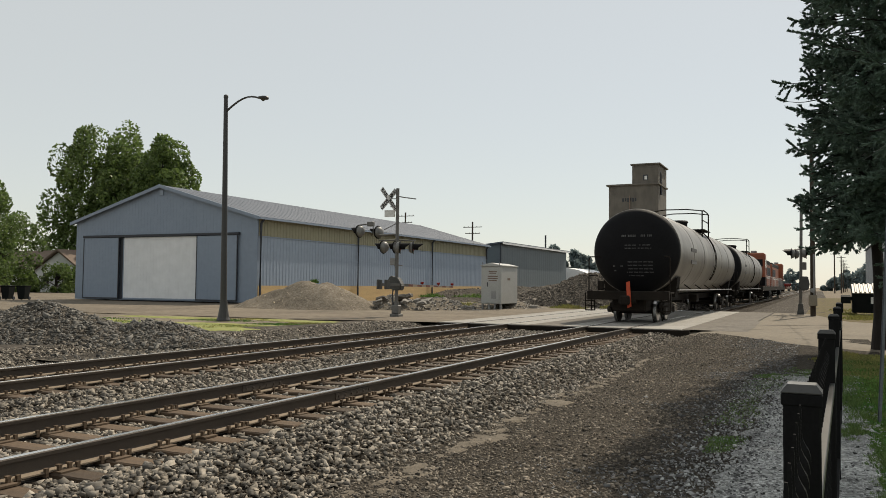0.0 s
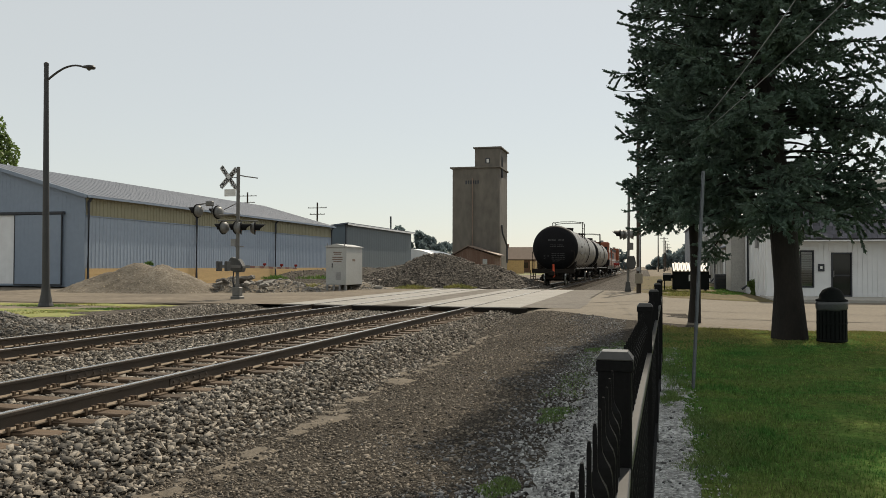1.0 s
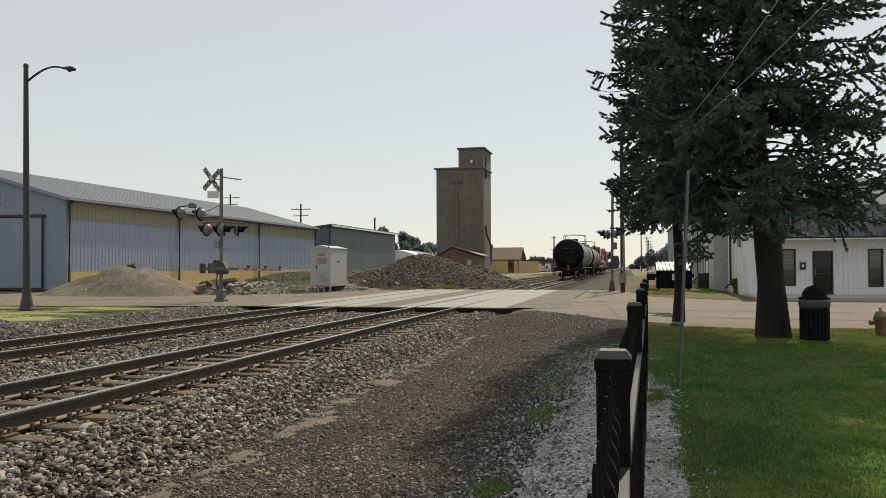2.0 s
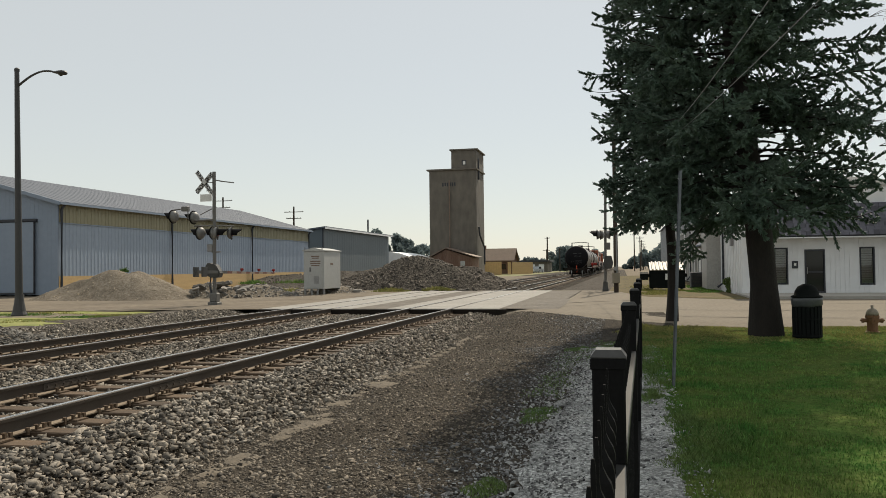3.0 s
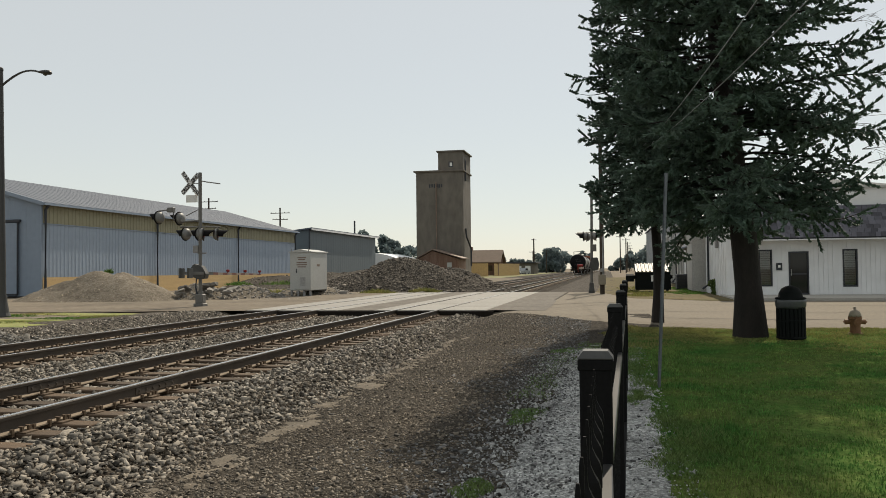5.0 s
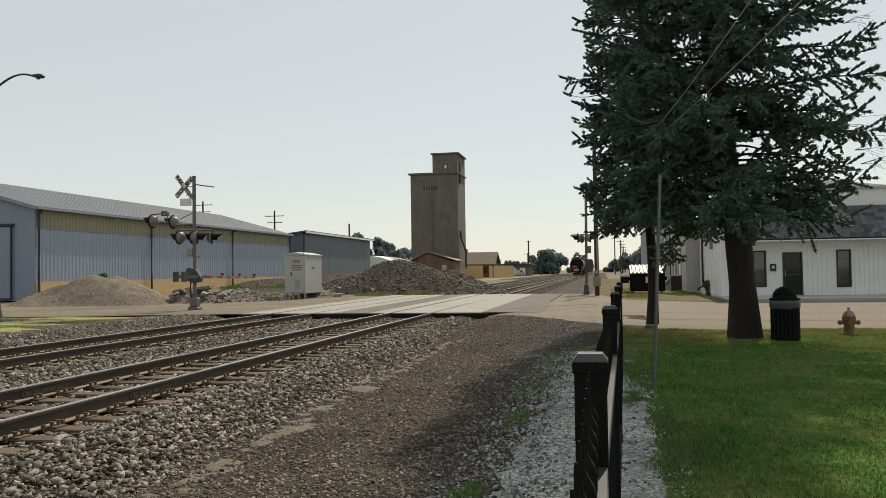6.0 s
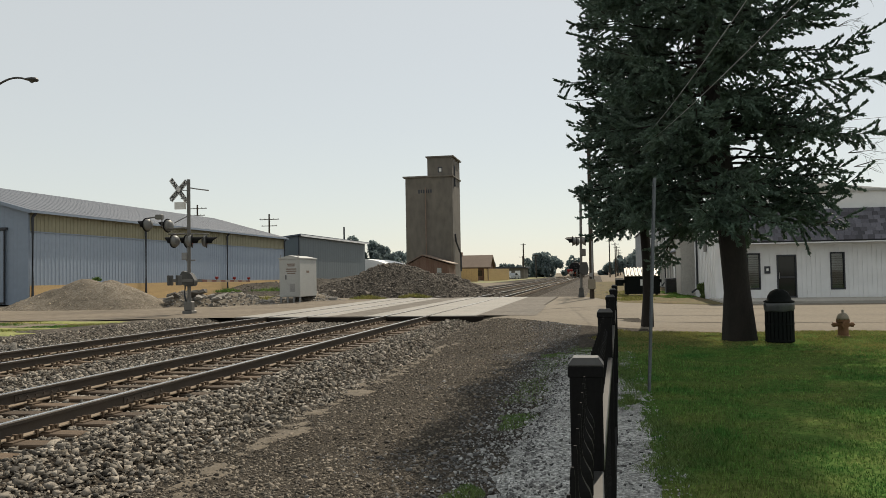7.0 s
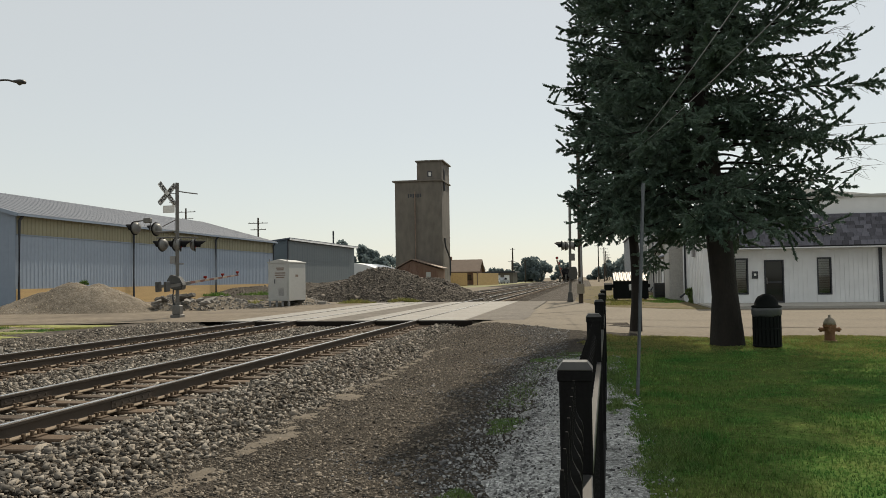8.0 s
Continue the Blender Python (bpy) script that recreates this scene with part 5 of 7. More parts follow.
def crossing_signal():
    t = thing("crossing_signal", "railway crossing signal mast with crossbuck, flashers and barrier", "crossing signal", pose(-10.9, 30.6, -0.05))
    bm = bmesh.new()
    cyl(bm, (0, 0, 0.1), (0, 0, 5.55), 0.075, seg=14)
    part("mast", bm, M_SILVER, t, "silver-painted steel mast")
    bm = bmesh.new()
    box(bm, -0.22, 0.22, -0.2, 0.2, -0.1, 0.12, 0.02)
    box(bm, -0.17, 0.17, -0.15, 0.15, 0.12, 0.5, 0.03)
    part("base_casting", bm, M_SILVER, t)
    bm = bmesh.new()
    cyl(bm, (0, 0, 0.5), (0, 0, 0.62), 0.11, seg=12)
    part("collar", bm, M_SILVER, t)
    face = pose(-0.35, -0.16, 5.08, 0, 0, 180 + 72)
    crossbuck(t, face)
    bm = bmesh.new()
    box(bm, -0.62, -0.12, -0.05, 0.02, 4.32, 4.62, 0.01)
    part("track_count_sign", bm, M_SIGN, t, "small white plate")
    bm = bmesh.new()
    for z in (4.75, 5.1, 5.32):
        tube(bm, [(0, 0, z), (-0.3, -0.1, z)], 0.02, 6)
    part("bracket", bm, M_GALV, t)
    bm = bmesh.new()
    tube(bm, [(0.05, 0, 5.2), (0.3, 0.05, 5.15), (0.85, 0.1, 5.07)], 0.028, 6)
    part("antenna_arm", bm, M_GALV, t, "short side bracket")
    bm = bmesh.new()
    tube(bm, [(0, 0, 3.55), (-0.75, -0.1, 3.52), (-1.15, -0.1, 3.62)], 0.035, 8)
    tube(bm, [(0, 0, 4.05), (-0.6, -0.1, 3.75)], 0.018, 6)
    tube(bm, [(-1.15, -0.1, 3.6), (-1.15, -0.1, 4.05), (-1.75, -0.2, 3.98)], 0.03, 8)
    part("side_bracket", bm, M_SILVER, t)
    bm = bmesh.new()
    box(bm, -1.42, -1.12, -0.2, 0.0, 3.92, 4.12, 0.02)
    part("junction_box", bm, M_SILVER, t)
    flasher(t, (-1.72, -0.3, 3.7), 170)
    flasher(t, (-0.98, 0.05, 3.66), 170)
    bm = bmesh.new()
    tube(bm, [(-0.75, -0.3, 3.28), (0, 0, 3.3), (0.75, 0.3, 3.28)], 0.03, 8)
    part("crossarm", bm, M_SILVER, t)
    flasher(t, (-0.62, -0.1, 3.0), 170)
    flasher(t, (-0.16, 0.2, 3.0), 170)
    flasher(t, (0.26, -0.2, 2.98), 22)
    flasher(t, (0.66, 0.25, 2.98), 22)
    bm = bmesh.new()
    box(bm, -0.30, -0.06, -0.08, 0.10, 2.22, 2.52, 0.015)
    part("bell_box", bm, M_GALV, t)
    bm = bmesh.new()
    tube(bm, [(-0.12, 0, 2.2), (0.28, 0, 2.2)], 0.03, 6)
    part("clamp", bm, M_GALV, t)
    # barrier mechanism
    bm = bmesh.new()
    prism(bm, [(-0.42, 1.5), (-0.32, 1.22), (-0.05, 1.12), (0.26, 1.14), (0.30, 1.36), (0.12, 1.66), (-0.25, 1.76)], 'y', -0.15, 0.2)
    bmesh.ops.bevel(bm, geom=bm.edges[:], offset=0.03, segments=2, affect='EDGES')
    part("gate_mechanism", bm, M_MECH, t, "dark grey barrier drive housing")
    bm = bmesh.new()
    tube(bm, [(-0.12, -0.1, 1.15), (-0.16, -0.1, 0.8), (-0.1, -0.08, 0.45)], 0.035, 8)
    part("conduit", bm, M_TRIM, t)
    arm = gate_arm(t, pose(0.05, 0.0, 1.36), 2.5)
    build_arm(arm, 6.35, -1.3)
    return t, arm


M_MECH = mat("mechanism_paint", (0.075, 0.075, 0.072), (0.05, 0.05, 0.048), 0.3, 0.5, 0.3, 0.1, 0.02)
SIGNAL_A, ARM_A = crossing_signal()


def far_signal():
    t = thing("crossing_signal", "railway crossing signal mast half hidden by the spruce", "crossing signal", pose(4.72, 46.4, -0.05))
    bm = bmesh.new()
    cyl(bm, (0, 0, 0.3), (0.08, 0, 6.25), 0.075, seg=14)
    part("mast", bm, M_SILVER, t, "silver-painted steel mast")
    bm = bmesh.new()
    lathe(bm, [(0.24, -0.1), (0.24, 0.1), (0.19, 0.3), (0.17, 0.55), (0.1, 0.58)], 4, pose(0, 0, 0, 0, 0, 45))
    part("base_casting", bm, M_MECH, t)
    crossbuck(t, pose(0.35, 0.1, 5.3, 0, 0, -80))
    bm = bmesh.new()
    tube(bm, [(-0.3, 0, 5.75), (0.3, 0, 5.72)], 0.03, 6)
    part("bracket", bm, M_GALV, t)
    bm = bmesh.new()
    tube(bm, [(-0.75, -0.3, 3.4), (0, 0, 3.42), (0.75, 0.3, 3.4)], 0.03, 8)
    part("crossarm", bm, M_SILVER, t)
    flasher(t, (-0.42, -0.35, 3.2), 185)
    flasher(t, (-0.25, 0.35, 3.2), 185)
    flasher(t, (0.3, -0.3, 3.2), 0)
    bm = bmesh.new()
    box(bm, 0.05, 0.3, -0.1, 0.1, 2.35, 2.75, 0.015)
    part("bell_box", bm, M_SILVER, t)
    bm = bmesh.new()
    prism(bm, [(-0.12, 1.45), (0.1, 1.25), (0.38, 1.3), (0.45, 1.6), (0.36, 2.0), (0.0, 2.0)], 'y', -0.2, 0.2)
    bmesh.ops.bevel(bm, geom=bm.edges[:], offset=0.03, segments=2, affect='EDGES')
    part("gate_mechanism", bm, M_MECH, t, "dark grey barrier drive housing")
    bm = bmesh.new()
    tube(bm, [(0.5, 0, 1.5), (0.55, 0, 0.9), (0.45, 0, 0.6)], 0.04, 8)
    part("conduit", bm, M_TRIM, t)
    arm = gate_arm(t, pose(-0.42, 0.0, 1.42), 180)
    build_arm(arm, 8.2, -0.7)
    return t, arm


SIGNAL_B, ARM_B = far_signal()


def relay_cabinet():
    t = thing("relay_cabinet", "weathered white railway relay cabinet on short legs", "cabinet", pose(-11.45, 44.35, 0.0))
    w, d, z0, z1 = 0.62, 1.35, 0.26, 2.42
    bm = bmesh.new()
    box(bm, -w, w, -d, d, z0, z1, 0.02)
    part("body", bm, M_CABPAINT, t)
    bm = bmesh.new()
    prism(bm, [(-w - 0.05, z1), (w + 0.05, z1), (w + 0.05, z1 + 0.05), (0, z1 + 0.2), (-w - 0.05, z1 + 0.05)], 'y', -d - 0.05, d + 0.05)
    part("roof", bm, M_CABPAINT, t)
    bm = bmesh.new()
    box(bm, -0.32, 0.52, -d - 0.025, -d, z0 + 0.06, z1 - 0.12, 0.008)
    door = part("door", bm, M_CABPAINT, t)
    bm = bmesh.new()
    box(bm, -0.24, -0.19, -d - 0.06, -d - 0.02, 1.25, 1.5, 0.008)
    part("door_handle", bm, M_TRIM, door)
    bm = bmesh.new()
    for i in range(8):
        box(bm, 0.0, 0.32, -d - 0.035, -d - 0.02, 0.55 + 0.06 * i, 0.585 + 0.06 * i)
    part("vent_louvre", bm, M_GALV, door)
    for z, wd in ((2.12, 0.5), (2.02, 0.42), (1.84, 0.62), (1.72, 0.62), (1.60, 0.5)):
        bm = bmesh.new()
        box(bm, 0.1 - wd / 2, 0.1 + wd / 2, -d - 0.030, -d - 0.026, z - 0.03, z + 0.03)
        part("notice_line", bm, M_RUSTROOF, door)
    bm = bmesh.new()
    box(bm, w, w + 0.005, -0.35, 0.1, 1.62, 1.75)
    part("side_label", bm, M_RUSTROOF, t)
    for x in (-w + 0.06, -0.15, 0.2, w - 0.06):
        for y in (-d + 0.1, d - 0.1):
            bm = bmesh.new()
            box(bm, x - 0.05, x + 0.05, y - 0.05, y + 0.05, -0.15, z0)
            part("leg", bm, M_GALV, t)
    bm = bmesh.new()
    for x in (-w + .1, w - .1):
        cyl(bm, (x, -d - 0.03, z1 + 0.02), (x, -d - 0.03, z1 + 0.22), 0.03, seg=8)
    part("lifting_eye", bm, M_GALV, t)


relay_cabinet()


def trash_can():
    t = thing("trash_can", "dark green slatted park litter bin with a domed lid", "litter bin", pose(9.35, 17.7, -0.17))
    bm = bmesh.new()
    lathe(bm, [(0.24, 0.02), (0.25, 0.04), (0.265, 0.78), (0.25, 0.80)], 28)
    part("body", bm, M_GREEN, t)
    for i in range(22):
        a = 2 * math.pi * i / 22
        bm = bmesh.new()
        box(bm, -0.012, 0.012, -0.03, 0.03, 0.03, 0.80, 0.004, m=pose(0.27 * math.cos(a), 0.27 * math.sin(a), 0, 0, 0, math.degrees(a)))
        part("slat", bm, M_GREEN, t)
    for z in (0.06, 0.40, 0.80):
        bm = bmesh.new()
        lathe(bm, [(0.278, z - 0.018), (0.29, z - 0.012), (0.29, z + 0.012), (0.278, z + 0.018)], 28)
        part("hoop", bm, M_GREEN, t)
    bm = bmesh.new()
    lathe(bm, [(0.281, 0.66), (0.30, 0.70), (0.296, 0.76), (0.305, 0.80), (0.285, 0.845), (0.27, 0.85)], 28)
    for v in bm.verts:
        v.co += Vector((0.012 * noise.noise(v.co * 9), 0.012 * noise.noise(v.co * 9 + Vector((5, 0, 0))), 0.03 * noise.noise(v.co * 6) if v.co.z < 0.75 else 0))
    part("bin_liner", bm, M_BAG, t, "grey plastic liner folded over the rim", smooth=True)
    bm = bmesh.new()
    lathe(bm, [(0.30, 0.84), (0.30, 0.87), (0.24, 0.89), (0.225, 0.97), (0.17, 1.06), (0.08, 1.11), (0.02, 1.12)], 28)
    part("domed_lid", bm, M_GREEN, t, smooth=True)


trash_can()


def fire_hydrant():
    t = thing("fire_hydrant", "weathered orange fire hydrant with a pale bonnet", "fire hydrant", pose(10.93, 19.0, -0.18))
    bm = bmesh.new()
    lathe(bm, [(0.16, 0), (0.16, 0.05), (0.11, 0.07), (0.105, 0.34), (0.14, 0.36), (0.14, 0.40), (0.11, 0.41)], 18)
    part("barrel", bm, M_HYD, t, "orange barrel")
    bm = bmesh.new()
    lathe(bm, [(0.13, 0.41), (0.125, 0.46), (0.095, 0.53), (0.05, 0.57), (0.03, 0.575), (0.03, 0.62), (0.02, 0.63)], 18)
    part("bonnet", bm, M_HYDTOP, t, smooth=True)
    for a, r, l in ((0, 0.055, 0.21), (180, 0.055, 0.21), (270, 0.075, 0.2)):
        bm = bmesh.new()
        ca, sa_ = math.cos(radians(a)), math.sin(radians(a))
        cyl(bm, (0, 0, 0.3), (l * 0.85 * ca, l * 0.85 * sa_, 0.3), r * 0.85, seg=14)
        cyl(bm, (l * 0.8 * ca, l * 0.8 * sa_, 0.3), (l * ca, l * sa_, 0.3), r, seg=14)
        cyl(bm, (l * ca, l * sa_, 0.3), (l * 1.15 * ca, l * 1.15 * sa_, 0.3), 0.02, seg=5)
        part("nozzle_cap", bm, M_HYD, t)
    bm = bmesh.new()
    for i in range(8):
        a = 2 * math.pi * i / 8
        cyl(bm, (0.125 * math.cos(a), 0.125 * math.sin(a), 0.35), (0.125 * math.cos(a), 0.125 * math.sin(a), 0.425), 0.013, seg=6)
    part("flange_bolt", bm, M_HYD, t)


fire_hydrant()


def dumpster():
    t = thing("dumpster", "dark green rubbish skip with a tan ribbed lid", "dumpster", pose(7.2, 47.6, -0.05))
    bm = bmesh.new()
    prism(bm, [(0, 0.12), (1.6, 0.12), (1.7, 1.12), (1.7, 1.6), (0, 1.12)], 'x', 0, 1.95)
    part("body", bm, M_GREEN, t)
    for x in (0.02, 0.95, 1.9):
        bm = bmesh.new()
        box(bm, x - 0.03, x + 0.03, -0.04, 0.02, 0.12, 1.12)
        part("stiffener", bm, M_GREEN, t)
    n = 9
    for i in range(n):
        x = 1.95 * i / n
        bm = bmesh.new()
        prism(bm, [(x, 0), (x + 0.10, 0), (x + 0.13, 0.05), (x + 0.19, 0.05), (x + 1.95 / n, 0), (x + 1.95 / n, -0.03), (x, -0.03)], 'y', 0, 1)
        for v in bm.verts:
            f = v.co.y
            v.co = Vector((v.co.x, -0.08 + 1.8 * f, 1.16 + 0.47 * f + v.co.z))
        part("lid_panel", bm, M_LID, t, "tan ribbed plastic lid")
    for x in (-0.12, 1.95):
        bm = bmesh.new()
        box(bm, x, x + 0.12, 0.3, 1.3, 0.75, 0.95, 0.02)
        part("lift_sleeve", bm, M_GREEN, t)
    for x in (0.15, 1.8):
        for y in (0.2, 1.4):
            bm = bmesh.new()
            cyl(bm, (x - 0.04, y, 0.07), (x + 0.04, y, 0.07), 0.08, seg=12)
            part("caster", bm, M_TRIM, t)
    bm = bmesh.new()
    box(bm, 0.85, 1.1, -0.05, -0.03, 0.6, 0.95)
    part("notice", bm, M_SIGN, t)
    bm = bmesh.new()
    prism(bm, [(0.1, 0.6), (0.5, 0.6), (0.5, 1.05), (0.1, 0.95)], 'x', -0.55, -0.08)
    box(bm, -0.5, -0.44, 0.15, 0.45, 0, 0.6)
    part("side_bin", bm, M_GREEN, t)


M_LID = mat("tan_plastic", (0.231, 0.204, 0.154), (0.187, 0.16, 0.121), 0.5, 0.5, 0, 0.05, 0.02)
dumpster()


def utility_pole(at, height, r, arms, label, box_z=None, lean=0.0):
    t = thing("utility_pole", label, "utility pole", pose(*at))
    bm = bmesh.new()
    cyl(bm, (0, 0, -0.3), (lean, 0, height), r, r * 0.72, 12)
    part("pole", bm, M_POLE, t)
    for z, w in arms:
        bm = bmesh.new()
        box(bm, -w + lean * z / height, w + lean * z / height, -0.06, 0.06, z - 0.06, z + 0.06)
        a = part("crossarm", bm, M_POLE, t)
        for x in (-0.92, -0.45, 0.45, 0.92):
            bm = bmesh.new()
            lathe(bm, [(0.03, z + 0.06), (0.06, z + 0.12), (0.04, z + 0.2)], 8, Matrix.Translation((x * w, 0, 0)))
            part("insulator", bm, M_GALV, a)
    if box_z:
        bm = bmesh.new()
        box(bm, -0.2, 0.2, -r - 0.22, -r, box_z, box_z + 0.55, 0.015)
        part("meter_cabinet", bm, M_LID, t, "tan steel meter cabinet")
        bm = bmesh.new()
        tube(bm, [(0.05, -r - 0.05, box_z + 0.5), (0.05, -r - 0.05, box_z + 2.6)], 0.04, 8)
        part("conduit", bm, M_GALV, t)
        bm = bmesh.new()
        cyl(bm, (-0.02, -r - 0.2, box_z + 0.78), (-0.02, -r, box_z + 0.78), 0.11, seg=16)
        part("meter", bm, M_GALV, t)
    return t


utility_pole((5.33, 44.5, -0.1), 8.8, 0.13, (), "brown wooden pole with a tan meter cabinet", 0.55)
utility_pole((-54.0, 140, -0.2), 13.4, 0.2, ((12.4, 1.9), (11.2, 1.5)), "old wooden telegraph pole with two crossarms")
utility_pole((-68.4, 140, -0.2), 15.6, 0.2, ((14.9, 1.9), (13.6, 1.5)), "old wooden telegraph pole with two crossarms")
utility_pole((-17.0, 250, -0.2), 10.9, 0.26, ((10.5, 0.8),), "far wooden pole beside the line")
utility_pole((-14.1, 262, -0.2), 7.7, 0.2, ((7.3, 0.8),), "far wooden pole beside the line")
utility_pole((-19.6, 275, -0.2), 7.6, 0.2, ((7.2, 1.2),), "far wooden pole beside the line")
for k, (x, y, h) in enumerate(((9.2, 250, 11.5), (10.9, 250, 10.5), (12.5, 300, 11), (14.0, 340, 11), (16, 390, 11))):
    utility_pole((x, y, -0.2), h, 0.2, ((h - 0.5, 1.1),), "wooden street pole in the far haze")

# wires that cross in front of the spruce
def wire(points, sag, r, m, label):
    bm = bmesh.new()
    a, b = Vector(points[0]), Vector(points[1])
    pts = [a.lerp(b, i / 24) - Vector((0, 0, sag * 4 * (i / 24) * (1 - i / 24))) for i in range(25)]
    tube(bm, pts, r, 5)
    o = part("overhead_wire", bm, m)
    tagged(o, label, "wire", "overhead wires")


def sagging(x_at, z_at, y0, y1, r, m, label):
    bm = bmesh.new()
    tube(bm, [(x_at(y), y, z_at(y)) for y in [y0 + (y1 - y0) * i / 30 for i in range(31)]], r, 5)
    tagged(part("overhead_wire", bm, m), label, "wire", "overhead wires")


sagging(lambda y: 5.4 + 0.05 * (44.5 - y), lambda y: 4.299 -0.0540 * y +0.00288 * y * y, 44.4, -3.0, 0.006, M_WIREPALE, "pale twisted service wire strung from the pole")
sagging(lambda y: 5.4 + 0.05 * (44.5 - y), lambda y: 3.312 +0.0134 * y +0.00166 * y * y, 44.4, -3.0, 0.0045, M_WIREPALE, "thin pale service wire strung from the pole")
wire(((5.4, 44.4, 8.5), (24.8, 14.6, 4.6)), 0.1, 0.007, M_WIRE, "thin dark wire to the street poles")
wire(((5.4, 44.4, 8.3), (24.8, 14.6, 3.4)), 0.1, 0.007, M_WIRE, "thin dark wire to the street poles")

# ---- heaps of stone and sand ----
def heap(name, label, category, bumps, material, stones_n, size, seed, base, stone_material):
    """A heap from overlapping cones: (x, y, radius x, radius y, height)."""
    x0 = min(b[0] - b[2] for b in bumps) - 0.3
    x1 = max(b[0] + b[2] for b in bumps) + 0.3
    y0 = min(b[1] - b[3] for b in bumps) - 0.3
    y1 = max(b[1] + b[3] for b in bumps) + 0.3

    def hz(x, y):
        z = 0
        for bx, by, rx, ry, h in bumps:
            d = math.hypot((x - bx) / rx, (y - by) / ry) + 0.12 * nz(x, y, 0.9 * rx / 2, seed)
            top = 0.12
            z = max(z, h * max(0, 1 - math.sqrt(d * d + top * top) + top * 0.5))
        return base - 0.05 + z + (0.05 * nz(x, y, 0.8, seed + 1) + 0.03 * nz(x, y, 0.25, seed + 2)) * min(1, z * 2)
    n = 70
    xs = [x0 + (x1 - x0) * i / n for i in range(n + 1)]
    ys = [y0 + (y1 - y0) * i / n for i in range(n + 1)]
    t = thing(name, label, category)
    sheet("heap_body", xs, ys, hz, material, t)
    rng = np.random.default_rng(seed)
    pts = []
    while len(pts) < stones_n:
        x, y = rng.uniform(x0, x1), rng.uniform(y0, y1)
        z = hz(x, y)
        if z > base + 0.0 or rng.random() < 0.06:
            pts.append((x, y, max(z, base) + size * 0.1))
    sz = size * rng.lognormal(0, 0.45, len(pts))
    o = stones("loose_stone", np.array(pts), sz, stone_material, seed)
    o.parent = t
    tagged(o, kind="stuff")
    return t


M_SANDSTONE = mat("sand_lump", (0.36, 0.30, 0.215), (0.30, 0.25, 0.185), 0.6, 0.95, 0, 0.3, 0.03, island=0.25)
M_HEAPGREY = mat("grey_heap_stone", (0.085, 0.080, 0.072), (0.125, 0.118, 0.106), 0.6, 0.85, 0, 0.3, 0.03, island=0.7)
M_DARKSTONE = mat("dark_heap_stone", (0.0818, 0.0683, 0.0552), (0.114, 0.0975, 0.0818), 0.6, 0.9, 0, 0.3, 0.03, island=0.6)
M_RUBBLE = mat("broken_concrete", (0.225, 0.21, 0.188), (0.15, 0.139, 0.124), 0.4, 0.9, 0, 0.4, 0.03, island=0.3)
heap("stone_heap", "low dark heap of crushed stone beside the tracks", "heap",
     [(-11.4, 13.6, 2.9, 2.0, 1.10), (-9.0, 14.8, 2.8, 1.6, 0.62), (-13.6, 12.6, 2.4, 1.5, 0.5)], M_HEAP, 10000, 0.048, 11, -0.12, M_HEAPGREY)
heap("sand_heap", "tan heap of sand and gravel before the shed", "heap",
     [(-19.5, 38.2, 3.1, 2.6, 1.66), (-20.9, 38.2, 3.6, 2.6, 1.72), (-22.4, 38.0, 3.2, 2.3, 1.25)], M_SAND, 1300, 0.035, 12, -0.1, M_SANDSTONE)
heap("rubble_heap", "pile of broken concrete and stones", "heap",
     [(-16.2, 40.2, 2.1, 1.8, 0.95), (-14.0, 41.5, 2.3, 1.8, 0.78), (-12.0, 46.5, 2.6, 2.2, 0.7)], M_SAND, 1700, 0.10, 13, -0.1, M_RUBBLE)
heap("gravel_heap", "large grey-brown heap of railway stone", "heap",
     [(-8.6, 55.5, 6.2, 4.2, 2.55), (-12.5, 59, 5.0, 4.5, 1.5), (-5.6, 58.0, 4.4, 5.0, 1.7)], M_HEAP, 10500, 0.08, 14, -0.1, M_DARKSTONE)
heap("millings_mound", "long low dark mound of earth behind the heap", "heap",
     [(-18.0, 66, 9, 6, 1.5), (-26, 74, 8, 8, 1.2), (-21, 88, 8, 14, 1.7)], M_HEAP, 1500, 0.13, 15, -0.1, M_DARKSTONE)

# slabs of concrete on the rubble
rng = random.Random(21)
for k in range(9):
    bm = bmesh.new()
    w, d, h = rng.uniform(0.15, 0.42), rng.uniform(0.12, 0.28), rng.uniform(0.05, 0.11)
    box(bm, -w, w, -d, d, -h, h, 0.03)
    for v in bm.verts:
        v.co += Vector((rng.uniform(-.08, .08), rng.uniform(-.08, .08), rng.uniform(-.03, .03)))
    o = part("concrete_chunk", bm, M_RUBBLE)
    x, y = rng.uniform(-17.2, -13.6), rng.uniform(38.4, 39.9)
    o.matrix_basis = pose(x, y, 0.25 + 0.55 * max(0, 1 - abs(x + 15.6) / 2.4) * (y - 38) / 2, rng.uniform(-25, 25), rng.uniform(-20, 20), rng.uniform(0, 180))
    tagged(o, "pale broken concrete slab lying on the rubble", "rubble", "concrete chunks")

# ---- loose stones of the track bed and the gravel strip ----
rng = np.random.default_rng(3)


def scatter(n, x0, x1, y0, y1, lean=0.0):
    """Places in a strip, denser towards its near end."""
    u = rng.random(n)
    y = y0 + (y1 - y0) * u ** (1 + lean)
    return np.stack([rng.uniform(x0, x1, n), y], 1)


def on_tie_clear(p):
    """Leaves the space of rails free."""
    keep = np.ones(len(p), bool)
    for xr in (0.0, -GAUGE, X_FAR, X_FAR - GAUGE):
        keep &= np.abs(p[:, 0] - xr) > 0.10
    return keep


